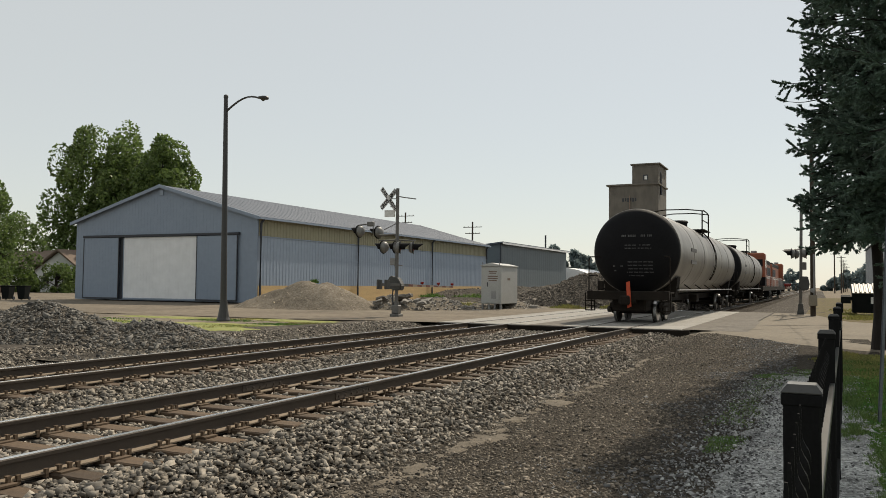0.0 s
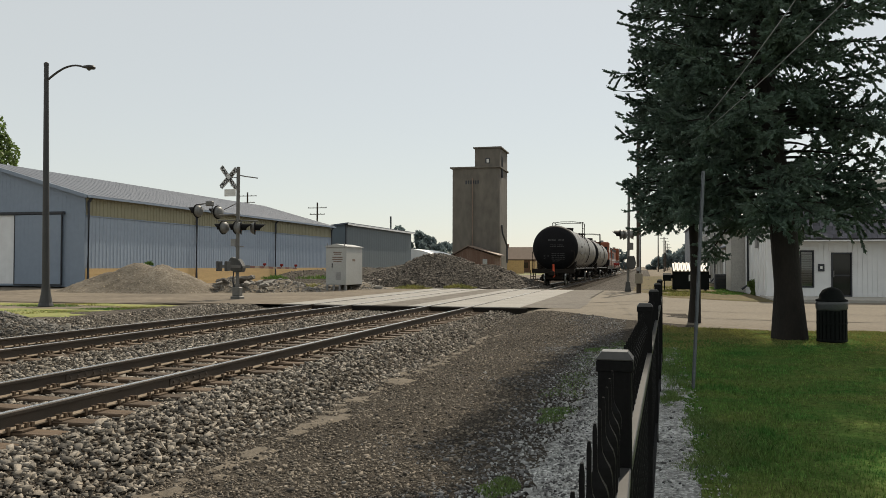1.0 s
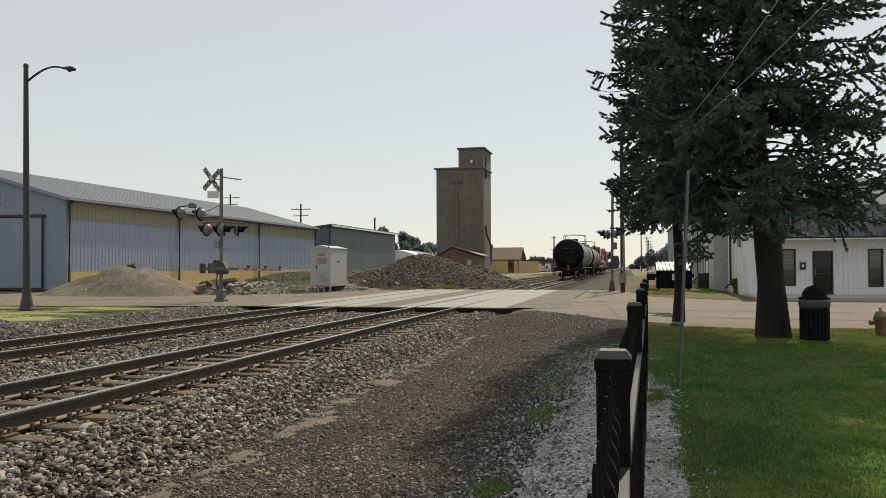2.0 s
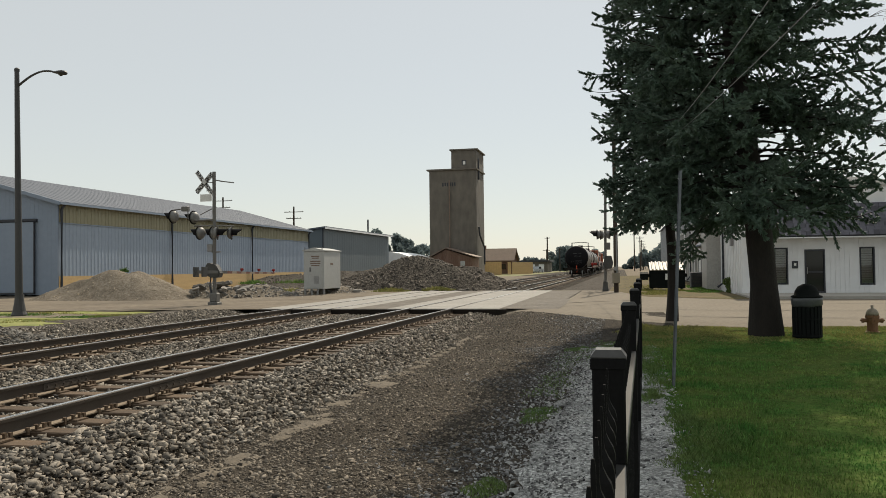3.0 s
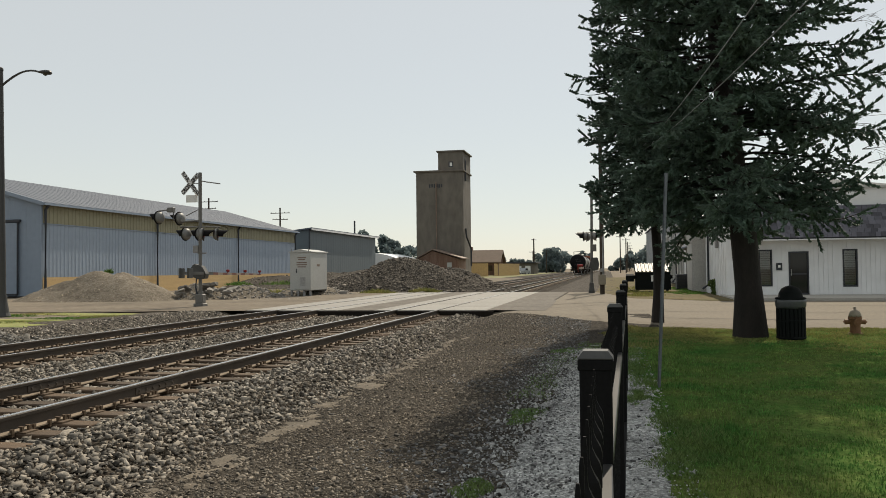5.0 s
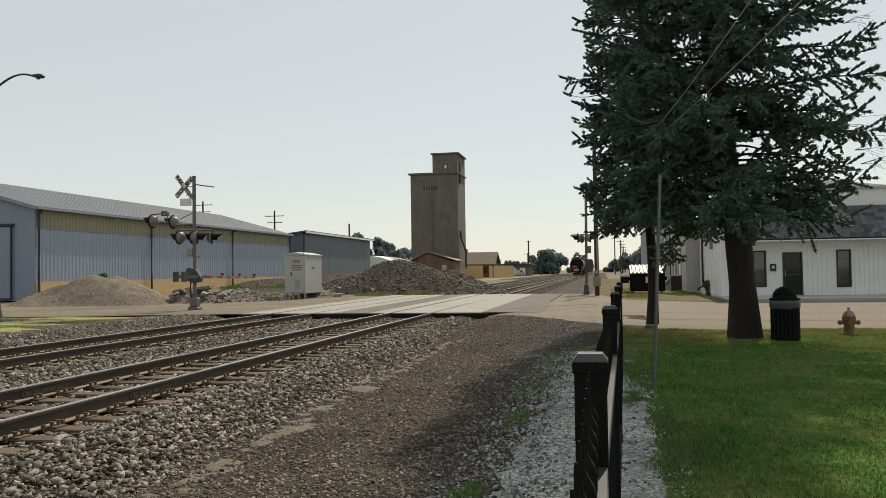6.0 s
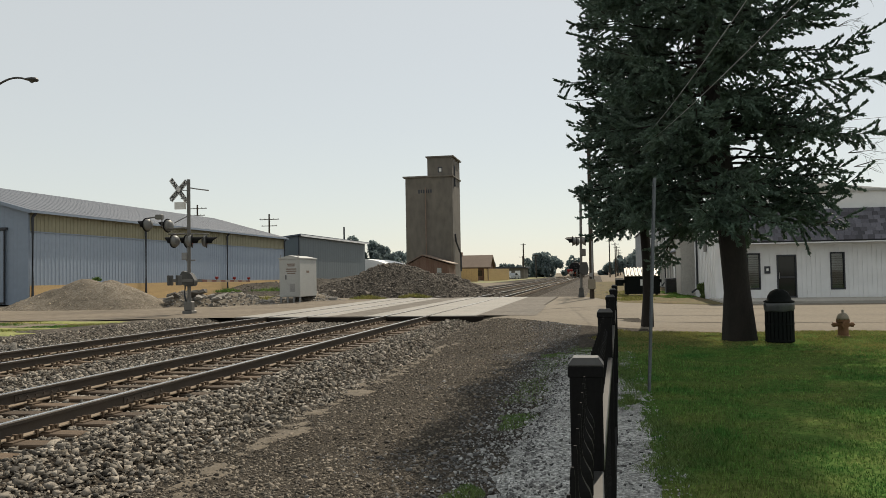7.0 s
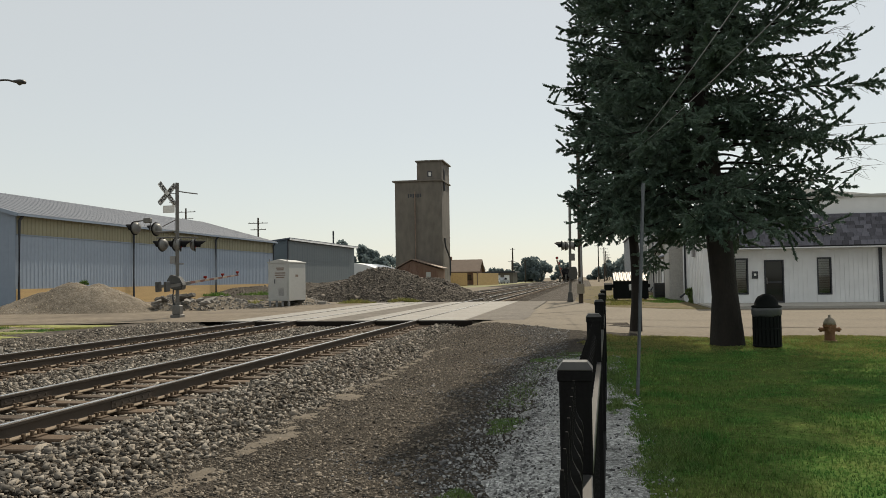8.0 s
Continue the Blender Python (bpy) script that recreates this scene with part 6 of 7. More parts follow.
p = scatter(87000, -9.2, 2.1, 3.0, 26.5, 0.85)
p = p[on_tie_clear(p)]
s = np.clip(0.039 * rng.lognormal(0, 0.38, len(p)), 0.018, 0.08)
tie_y = {xc: np.array([v for u, v in TIES if u == xc]) for xc in {u for u, v in TIES}}
z = np.array([max(bed_z(x), ground_z(x, y) + 0.05) if x < -7.4 else bed_z(x) for x, y in p])
# between the rails the stones lie just under the tops of the ties
between = np.zeros(len(p), bool)
for xr in (0.0, X_FAR):
    between |= (p[:, 0] < xr + 0.55) & (p[:, 0] > xr - GAUGE - 0.55)
z = z + s * 0.15 + np.where(between, 0.0, 0.05 * rng.random(len(p)) - 0.008)
keep = np.ones(len(p), bool)
for xc, ys in tie_y.items():
    gap = np.abs(p[:, 1][:, None] - ys[None]).min(1)
    keep &= ~((np.abs(p[:, 0] - xc) < 1.34) & (gap < 0.125) & (rng.random(len(p)) > 0.14))
p, z, s = p[keep], z[keep], s[keep]
tagged(stones("ballast_stones", np.column_stack([p, z]), s, M_STONE, 31), "loose grey and brown crushed track stones", "ballast", kind="stuff")

p = scatter(53000, 1.2, 5.2, 3.6, 26.2, 1.45)
s = np.clip(0.0165 * rng.lognormal(0, 0.42, len(p)) * (1 + 0.018 * p[:, 1]), 0.008, 0.05)
z = np.array([max(lot_z(x, y), bed_z(x)) for x, y in p]) + s * 0.12
fade = 4.80 + 0.24 * rng.normal(size=len(p)) + np.clip((p[:, 1] - 9) * 0.06, 0, 0.5)
keep = (p[:, 0] < fade) & np.array([v < near_edge(u) + 0.4 for u, v in p])
p, z, s = p[keep], z[keep], s[keep]
# stones towards the fence turn dark grey, colouring in the spruce's bluish shade
grey = p[:, 0] + 0.35 * rng.normal(size=len(p)) > 4.0 - 0.9 * np.array([nz(x, y, 1.6, 31) for x, y in p])
for share, stone_m, words in ((~grey, M_PEBBLE, "small brown gravel stones"), (grey, M_DARK_SHADE_PEBBLE, "small dark grey gravel stones, coloured for the spruce's shade")):
    tagged(stones("gravel_stones", np.column_stack([p, z])[share], s[share], stone_m, 32), words, "gravel", kind="stuff")

# a worn sandy streak between the ballast's foot and the gravel
streak = sheet("sand_streak", axis((-0.34, 0.34, 0.04)), axis((4.5, 19.5, 0.08)), lambda x, y: 0, M_STREAK)
for v in streak.data.vertices:
    f, y = v.co.x, v.co.y
    x = 2.22 + f + 0.10 * nz(0, y, 2.6, 2) - 0.02 * max(0, y - 12)
    lift = 0.004 - 0.16 * abs(f) + 0.055 * nz(x, y, 0.55, 12) + 0.05 * nz(x, y, 0.16, 13)
    v.co = (x, y, lot_z(x, y) + min(0.02, max(-0.03, lift)))
tagged(streak, "pale sandy streak along the foot of the ballast", "sand", kind="structure")

# pale fine stones along the fence
ps = sheet("fence_gravel", axis((0, 1, 0.04)), axis((-3, 17.0, 0.1)), lambda x, y: 0, M_PALE)
for v in ps.data.vertices:
    y = v.co.y
    a = 4.72 + 0.2 * nz(0, y, 1.1, 3) + 0.15 * nz(0, y, 0.4, 6) + 0.02 * max(0, y - 6)
    b = lawn_edge(y) + 0.25
    f = v.co.x
    x = a + (b - a) * f
    edge = min(f, 1 - f)
    v.co = (x, y, lot_z(x, y) + 0.035 * min(1, edge * 6) - 0.006 + 0.008 * nz(x, y, 0.3) - 0.03 * step(12, 17, y) - (0.02 + 0.03 * nz(x, y, 0.3, 17)) * step(0.22, 0.0, f))
tagged(ps, "pale grey fine gravel along the fence", "gravel", kind="structure")
p = scatter(11000, 4.9, 6.3, 3.0, 16, 1.0)
p[:4000, 0] = 4.75 + 0.22 * rng.normal(size=4000)
s = 0.017 * rng.lognormal(0, 0.4, len(p))
z = np.array([lot_z(x, y) + (0.03 if x > 4.85 else 0.012) for x, y in p])
tagged(stones("pale_stones", np.column_stack([p, z]), s, mat("pale_stone", (0.28, 0.283, 0.275), (0.39, 0.393, 0.385), 0.5, 0.9, island=0.45), 33),
       "small pale grey stones", "gravel", kind="stuff")


p = scatter(2600, 4.9, 6.1, 3.0, 14, 1.0)
p[:1600, 0] = 5.0 + np.abs(0.20 * rng.normal(size=1600))
tagged(stones("dark_stones", np.column_stack([p, [lot_z(x, y) + 0.033 for x, y in p]]), np.clip(0.019 * rng.lognormal(0, 0.35, len(p)), 0.01, 0.035), M_DARK_SHADE_PEBBLE, 34),
       "small dark stones strewn over the pale gravel", "gravel", kind="stuff")


# ---- grass ----
def blades(name, places, heights, widths, material, seed, lean=0.5):
    rng = np.random.default_rng(seed)
    n = len(places)
    a = rng.uniform(0, 2 * np.pi, n)
    side = np.stack([np.cos(a), np.sin(a), np.zeros(n)], 1) * widths[:, None] * 0.5
    b = rng.uniform(0, 2 * np.pi, n)
    tip = np.stack([np.cos(b), np.sin(b), np.zeros(n)], 1) * (heights * lean * rng.uniform(0.2, 1.2, n))[:, None]
    up = np.zeros((n, 3))
    up[:, 2] = heights
    base = places
    mid = base + up * 0.6 + tip * 0.35
    top = base + up + tip
    v = np.stack([base - side, base + side, top, mid - side * 0.4], 1).reshape(-1, 3)
    f = np.arange(4 * n).reshape(-1, 4)
    return fast_mesh(name, v, f, material)


n = 185000
u = np.concatenate([rng.random(n - 65000) ** 1.7, 0.68 + 0.32 * rng.random(65000)])
y = 3.2 + 17.2 * u
x = 5.9 + 11.3 * rng.random(n) * (0.35 + 0.65 * u)
keep = x > np.array([lawn_edge(v) for v in y]) - 0.03 + 0.1 * rng.random(n)
x, y = x[keep], y[keep]
z = np.array([lawn_z(a, b) for a, b in zip(x, y)]) - 0.005
dry = np.array([0.5 + nz(a, b, 2.2, 20) * 0.9 + 0.35 * nz(a, b, 0.6, 4) for a, b in zip(x, y)])
lush = np.array([0.5 + 0.8 * nz(a, b, 1.0, 7) for a, b in zip(x, y)]) * np.clip(1.6 - np.abs(x - 6.7) * 1.2, 0.55, 1.5)
dry = dry + np.clip((y - 15.5) / 3.5, 0, 1) * 0.75 + np.clip((7.0 - x) * 0.8, 0, 0.3)
h = (0.016 + 0.034 * np.clip(lush, 0, 1.3)) * rng.uniform(0.5, 1.4, len(x))
w = 0.0055 + 0.0011 * y
is_dry = dry > 1.55 - 1.1 * np.clip((y - 12.5) / 3.5, 0, 1) + 0.75 * rng.random(len(x))
P = np.column_stack([x, y, z])
tagged(blades("lawn_grass", P[~is_dry], h[~is_dry], w[~is_dry], M_BLADE, 41), "short green lawn grass", "grass", kind="stuff")
tagged(blades("dry_lawn_grass", P[is_dry], h[is_dry] * 0.8, w[is_dry], M_DRYBLADE, 42), "dry straw-coloured lawn grass", "grass", kind="stuff")


def weeds(name, label, spots, n, hmax, wid, material, seed, zf):
    """Tufts round a list of (x, y, radius x, radius y)."""
    rng = np.random.default_rng(seed)
    pts, hs = [], []
    for k in range(n):
        sx, sy, rx, ry = spots[rng.integers(len(spots))]
        a, r = rng.uniform(0, 6.283), math.sqrt(rng.random())
        x, y = sx + rx * r * math.cos(a), sy + ry * r * math.sin(a)
        if nz(x, y, 0.35, seed) + 0.62 < r * 0.8:
            continue
        pts.append((x, y, zf(x, y) - 0.01))
        hs.append(hmax * (1.1 - r * 0.7) * rng.uniform(0.4, 1))
    pts, hs = np.array(pts), np.array(hs)
    return tagged(blades(name, pts, hs, np.full(len(hs), wid), material, seed, 0.7), label, "weeds", kind="stuff")


M_WEED = mat("weed_leaf", (0.091, 0.189, 0.0546), (0.195, 0.24, 0.091), 0.5, 0.7, 0, 0, 0.02, island=0.4, spec=0.05)
leafy(M_WEED, 0.25)
weeds("roadside_weeds", "green weeds growing through the gravel", [(4.95, 14.5, 0.6, 2.2), (4.75, 11.2, 0.42, 1.9), (4.75, 9.0, 0.25, 0.7), (4.68, 5.9, 0.22, 0.35), (5.4, 16.6, 0.5, 1.2), (4.8, 16.0, 0.35, 0.9)], 9000, 0.04, 0.010, M_WEED, 51, lambda x, y: lot_z(x, y) + 0.025)
weeds("lawn_edge_weeds", "longer green grass along the lawn edge", [(6.35, 7.2, 0.35, 1.1), (6.25, 8.3, 0.3, 0.8), (6.1, 11.5, 0.25, 1.8), (6.05, 14.5, 0.3, 1.8), (6.0, 17.5, 0.4, 1.8), (6.0, 9.8, 0.18, 0.6), (6.2, 6.6, 0.3, 0.7), (6.0, 12.6, 0.22, 1.0), (6.5, 7.4, 0.35, 1.0)], 24000, 0.085, 0.010, M_WEED, 59, lambda x, y: lawn_z(x, y) if x > lawn_edge(y) else lot_z(x, y) + 0.02)
weeds("yellow_weeds", "yellowing weeds at the road edge", [(6.1, 20.3, 0.5, 0.7), (5.8, 19.2, 0.4, 0.6), (7.2, 20.0, 1.0, 0.5), (9.5, 19.8, 2.0, 0.4)], 5000, 0.12, 0.013, M_DRYBLADE, 52, lot_z)
M_STRIP = mat("patchy_turf", (0.27, 0.25, 0.075), (0.15, 0.19, 0.045), 1.3, 0.95, 0, 0.6, 0.05, fine=0.15, grain=0.3)
for cx, cy, rx, ry in ((-13.0, 20.9, 4.6, 1.25), (-10.0, 19.2, 2.2, 0.8), (-21.0, 21.3, 5.0, 1.3), (-11.8, 24.7, 3.4, 0.55), (-17.5, 24.4, 3.0, 0.6), (-30, 20.5, 5, 1.8)):
    bm = bmesh.new()
    n_r = 64
    centre = bm.verts.new((cx, cy, ground_z(cx, cy) + 0.075))
    ring = []
    for k in range(n_r):
        a = 2 * math.pi * k / n_r
        q = 1 + 0.35 * nz(math.cos(a) * 3 + cx, math.sin(a) * 3, 1.0, cy) + 0.2 * nz(math.cos(a) * 12, math.sin(a) * 12, 1.0, cx)
        x, y = cx + rx * q * math.cos(a), cy + ry * q * math.sin(a)
        ring.append((bm.verts.new((cx + (x - cx) * .6, cy + (y - cy) * .6, ground_z(x, y) + 0.07)), bm.verts.new((x, y, ground_z(x, y) + 0.02))))
    for k in range(n_r):
        a, b = ring[k], ring[(k + 1) % n_r]
        bm.faces.new((centre, a[0], b[0]))
        bm.faces.new((a[0], a[1], b[1], b[0]))
    tagged(part("turf_patch", bm, M_STRIP, smooth=True), "low yellow-green turf on the yard's edge", "grass", kind="structure")
weeds("lamp_strip_grass", "patchy green and straw grass strip round the lamp post", [(-12.5, 20.5, 2.8, 0.9), (-16, 20.5, 3.5, 1.2), (-11.0, 22.6, 1.8, 0.8), (-20, 22, 5, 1.6), (-14.5, 23.6, 2.0, 0.9), (-28, 22, 6, 2)], 16000, 0.10, 0.03, M_BLADE, 53, lambda x, y: ground_z(x, y) + 0.02)
weeds("lamp_strip_dry_grass", "dry yellow grass round the lamp post", [(-12.0, 20.2, 3.0, 1.2), (-18, 20.8, 4.5, 1.5), (-10.5, 23.4, 1.6, 1.2), (-13.5, 24.6, 3.4, 0.8)], 14000, 0.10, 0.03, M_DRYBLADE, 54, lambda x, y: ground_z(x, y) + 0.02)
weeds("heap_weeds", "green weeds on the rubble heap", [(-15.2, 43.0, 0.9, 0.7), (-13.2, 44.6, 1.6, 1.0), (-20.6, 38.6, 0.25, 0.25)], 1500, 0.32, 0.04, M_BLADE, 55, lambda x, y: 0.6 if y > 41 else 1.35)
weeds("yard_dry_weeds", "dry orange weeds beside the cabinet and heaps", [(-8.2, 47.5, 1.3, 1.0), (-12.5, 48.2, 2.0, 1.2), (-6.0, 50.5, 1.2, 0.8), (-15.5, 50, 4, 2)], 8000, 0.4, 0.045, M_DRYBLADE, 56, lambda x, y: -0.1)
weeds("verge_dry_grass", "dry brown grass by the dumpster", [(7.4, 42.5, 1.2, 3.0), (7.0, 47.5, 0.6, 1.4), (7.6, 55, 1.8, 7), (8.4, 46.2, 1.4, 0.4)], 8000, 0.22, 0.045, M_DRYBLADE, 57, lambda x, y: -0.08)
weeds("verge_green_grass", "bright green grass beside the workshop", [(10.3, 53, 0.9, 6.5), (9.9, 45.5, 1.1, 2.6)], 12000, 0.2, 0.05, M_BLADE, 58, lambda x, y: -0.08)


# ---- trees ----
def sprays(name, bases, dirs, lengths, material, seed, per=16, wide=0.045, parent=None):
    """Needle sprays: along each twig short flat needles stand out on all sides."""
    rng = np.random.default_rng(seed)
    n = len(bases)
    d = dirs / np.linalg.norm(dirs, axis=1, keepdims=True)
    ref = np.tile(np.array([[0.0, 0.0, 1.0]]), (n, 1))
    u = np.cross(d, ref)
    u /= np.linalg.norm(u, axis=1, keepdims=True) + 1e-6
    w = np.cross(u, d)
    f = rng.random((n, per))
    a = rng.uniform(0, 2 * np.pi, (n, per))
    out = (u[:, None] * np.cos(a)[..., None] + w[:, None] * np.sin(a)[..., None])
    base = bases[:, None] + d[:, None] * (f * lengths[:, None])[..., None]
    nl = rng.uniform(0.055, 0.095, (n, per)) * (1.1 - 0.3 * f)
    tip = base + (out * 0.62 + d[:, None] * 0.75) * nl[..., None]
    side = np.cross(out, d[:, None]) * (wide * rng.uniform(0.5, 1.0, (n, per)))[..., None]
    mid = base + (tip - base) * 0.45
    v = np.stack([base + side * 0.6, tip, base - side * 0.6 + (tip - base) * 0.25], 2).reshape(-1, 3)
    core = [np.stack([bases - d * 0.02, bases + d * (lengths * 0.9)[:, None] + e * 0.04, bases + d * (lengths * 0.9)[:, None] - e * 0.04], 1).reshape(-1, 3) for e in (u, w)]
    v = np.concatenate([v] + core)
    faces = np.arange(len(v)).reshape(-1, 3)
    o = fast_mesh(name, v, faces, material)
    if parent:
        o.parent = parent
    return o


def spruce(at, height, trunk_r, radius, z_low, label, seed, bare=0.0, lean=(0, 0), count=150):
    t = thing("spruce_tree", label, "spruce tree", pose(*at))
    rng = random.Random(seed)
    bm = bmesh.new()
    n = 16
    pts = [(lean[0] * (i / n) * height + 0.06 * math.sin(i * 0.9), lean[1] * (i / n) * height, -0.15 + (height + 0.15) * i / n) for i in range(n + 1)]
    rings = []
    for i, p in enumerate(pts):
        r = trunk_r * (1 - 0.93 * (i / n) ** 1.15) * (1.30 if i == 0 else 1)
        rings.append([bm.verts.new((p[0] + r * (1 + 0.10 * math.sin(3 * k + i)) * math.cos(2 * math.pi * k / 14), p[1] + r * (1 + 0.10 * math.cos(2 * k + i)) * math.sin(2 * math.pi * k / 14), p[2])) for k in range(14)])
    for a, b in zip(rings, rings[1:]):
        for k in range(14):
            bm.faces.new((a[k], a[(k + 1) % 14], b[(k + 1) % 14], b[k]))
    bm.faces.new(rings[-1])
    part("trunk", bm, M_BARK, t, smooth=True)
    bases, dirs, lens = [], [], []
    for k in range(count):
        f = (k + rng.random()) / count
        z = z_low + (height - 0.4 - z_low) * f ** 1.1
        a = k * 2.399 + rng.uniform(-0.5, 0.5)
        if rng.random() < bare:
            continue
        L = radius(z) * (0.84 + 0.34 * noise.noise(Vector((math.cos(a) * 1.1, math.sin(a) * 1.1, z * 0.4 + seed))) + rng.uniform(-0.20, 0.12))
        L = max(0.35, L)
        tx, ty = lean[0] * z, lean[1] * z
        drop = rng.uniform(0.25, 0.65) * (1.0 if z < 8 else 0.6) + 0.30 * step(5.0, 3.0, z)
        lift = drop * rng.uniform(0.35, 0.75)
        seg = []
        m = 9
        for i in range(m + 1):
            q = i / m
            turn = a + 0.16 * math.sin(q * 3 + k)
            seg.append(Vector((tx + L * q * math.cos(turn), ty + L * q * math.sin(turn), z + L * (0.22 * q - drop * q * q + lift * q ** 4))))
        limb = bmesh.new()
        tube(limb, seg, 0.030 * (1 - 0.6 * f) + 0.006, 5, 0.006)
        part("limb", limb, M_BARK, t)
        # side twigs, bare near the trunk, bearing plump brushes of needles further out
        step_n = max(6, int(L / 0.105))
        for j in range(step_n):
            q = 0.18 + 0.82 * (j + rng.random()) / step_n
            i = min(m - 1, int(q * m))
            p = seg[i].lerp(seg[i + 1], q * m - i)
            fwd = (seg[i + 1] - seg[i]).normalized()
            sd = Vector((-fwd.y, fwd.x, 0)).normalized()
            full = noise.noise(Vector((p.x * 0.9 + seed, p.y * 0.9, p.z * 0.9)))
            for s in (-1, 1):
                if rng.random() > 0.10 + 1.15 * q + 1.8 * full:
                    continue
                tl = (0.20 + 0.50 * math.sin(math.pi * min(1.0, 0.25 + 0.7 * q)) * min(1.0, L / 2)) * rng.uniform(0.6, 1.25)
                d = (fwd * rng.uniform(0.35, 0.9) + sd * s * rng.uniform(0.35, 1.0) + Vector((0, 0, rng.uniform(-0.95, 0.40)))).normalized()
                k2 = max(2, int(tl / 0.105))
                pos = p.copy()
                for h in range(k2):
                    d = (d + Vector((rng.uniform(-.22, .22), rng.uniform(-.22, .22), rng.uniform(-.12, .20)))).normalized()
                    bases.append(pos.copy())
                    dirs.append(d.copy())
                    lens.append(0.125 * rng.uniform(0.9, 1.15))
                    if h and rng.random() < 0.55:
                        bases.append(pos.copy())
                        dirs.append((d + sd * rng.choice((-1, 1)) * rng.uniform(0.6, 1.2) + Vector((0, 0, rng.uniform(-.6, .2)))).normalized())
                        lens.append(0.12 * rng.uniform(0.8, 1.2))
                    pos += d * (tl / k2)
        for h in range(4):
            bases.append(seg[-1] + (seg[-1] - seg[-2]) * 0.3 * h)
            dirs.append(seg[-1] - seg[-2] + Vector((0, 0, 0.05 * h)))
            lens.append(0.13)
    o = sprays("crown", np.array([tuple(b) for b in bases]), np.array([tuple(d) for d in dirs]), np.array(lens), M_NEEDLE, seed, 9, 0.026, t)
    o["label"] = "dense dark green needle brushes with gaps"
    # bare twigs at the rim
    for k in range(11):
        bm = bmesh.new()
        z = rng.uniform(z_low + 0.4, min(7.5, height - 1))
        R = radius(z) * 0.72
        a = rng.uniform(-1.0, 0.9)
        p0 = Vector((R * math.cos(a), R * math.sin(a), z))
        for b in range(3):
            e = p0 + Vector((math.cos(a + rng.uniform(-.4, .4)) * rng.uniform(.5, .8), math.sin(a + rng.uniform(-.4, .4)) * 0.6, rng.uniform(-.25, .2)))
            tube(bm, [p0, p0.lerp(e, .5) + Vector((0, 0, .05)), e], 0.008, 4, 0.002)
            for s in range(4):
                q = p0.lerp(e, rng.uniform(.4, .95))
                tube(bm, [q, q + Vector((rng.uniform(0, .25), rng.uniform(-.1, .1), rng.uniform(-.2, .15)))], 0.004, 3, 0.0015)
        part("bare_twig", bm, M_TWIG, t, "thin bare grey twig")
    return t


spruce((8.66, 18.3, -0.17), 19.0, 0.28, lambda z: 3.2 if z < 7 else max(0.15, 3.2 * (19.4 - z) / 12.4), 2.7, "tall dark green spruce with a thick bare lower trunk", 61, 0.03, (-0.074, 0), 330)
spruce((6.92, 21.8, -0.12), 15.6, 0.13, lambda z: 1.8 if z < 9 else max(0.1, 1.8 * (16.2 - z) / 7.2), 2.7, "narrower dark spruce behind the first", 62, 0.02, (-0.018, 0), 290)


def leaf_cloud(rng, clumps, per, leaf, shell=0.75):
    """Leaf quads through a set of ellipsoid clumps (x, y, z, rx, ry, rz)."""
    ps, ns = [], []
    for cx, cy, cz, rx, ry, rz in clumps:
        k = per
        d = rng.normal(size=(k, 3))
        d /= np.linalg.norm(d, axis=1, keepdims=True)
        r = shell + (1 - shell) * rng.random((k, 1)) ** 0.5 * 1.25
        ps.append(np.array([cx, cy, cz]) + d * r * np.array([rx, ry, rz]))
    p = np.concatenate(ps)
    n = len(p)
    R = spins(rng, n)
    s = leaf * rng.uniform(0.6, 1.3, n)
    q = np.array([(-1, 0, 0), (0, -0.55, 0.12), (1, 0, 0), (0, 0.55, 0.12)])
    v = np.einsum('nij,kj->nki', R, q) * s[:, None, None] + p[:, None]
    return v.reshape(-1, 3), np.arange(4 * n).reshape(-1, 4)


def broadleaf(at, height, radius, label, seed, leaf, n_clumps, per, material, trunk=True, squash=1.0):
    t = thing("tree", label, "tree", pose(*at))
    rng = np.random.default_rng(seed)
    clumps = []
    for k in range(n_clumps):
        a = rng.uniform(0, 2 * np.pi)
        zf = rng.uniform(0.18, 0.98)
        rr = radius * (1 - (abs(zf - 0.50) / 0.58) ** 2.4) * math.sqrt(rng.uniform(0.05, 1.0))
        cr = radius * rng.uniform(0.16, 0.32)
        clumps.append((rr * math.cos(a), rr * math.sin(a), height * zf - cr * 0.6, cr, cr, cr * rng.uniform(0.8, 1.4) * squash))
    v, f = leaf_cloud(rng, clumps, per, leaf)
    o = fast_mesh("crown", v, f, material)
    o.parent = t
    bm = bmesh.new()
    cyl(bm, (0, 0, -0.3), (0, 0, height * 0.55), radius * 0.09, radius * 0.05, 10)
    part("trunk", bm, M_BARK, t)
    for c in clumps[:12]:
        bm = bmesh.new()
        z0 = min(height * 0.5, c[2] * 0.55)
        tube(bm, [(0, 0, z0), (c[0] * .5, c[1] * .5, (z0 + c[2]) / 2 + 0.1), (c[0], c[1], c[2])], radius * 0.03, 5, 0.02)
        part("limb", bm, M_BARK, t)
    return t


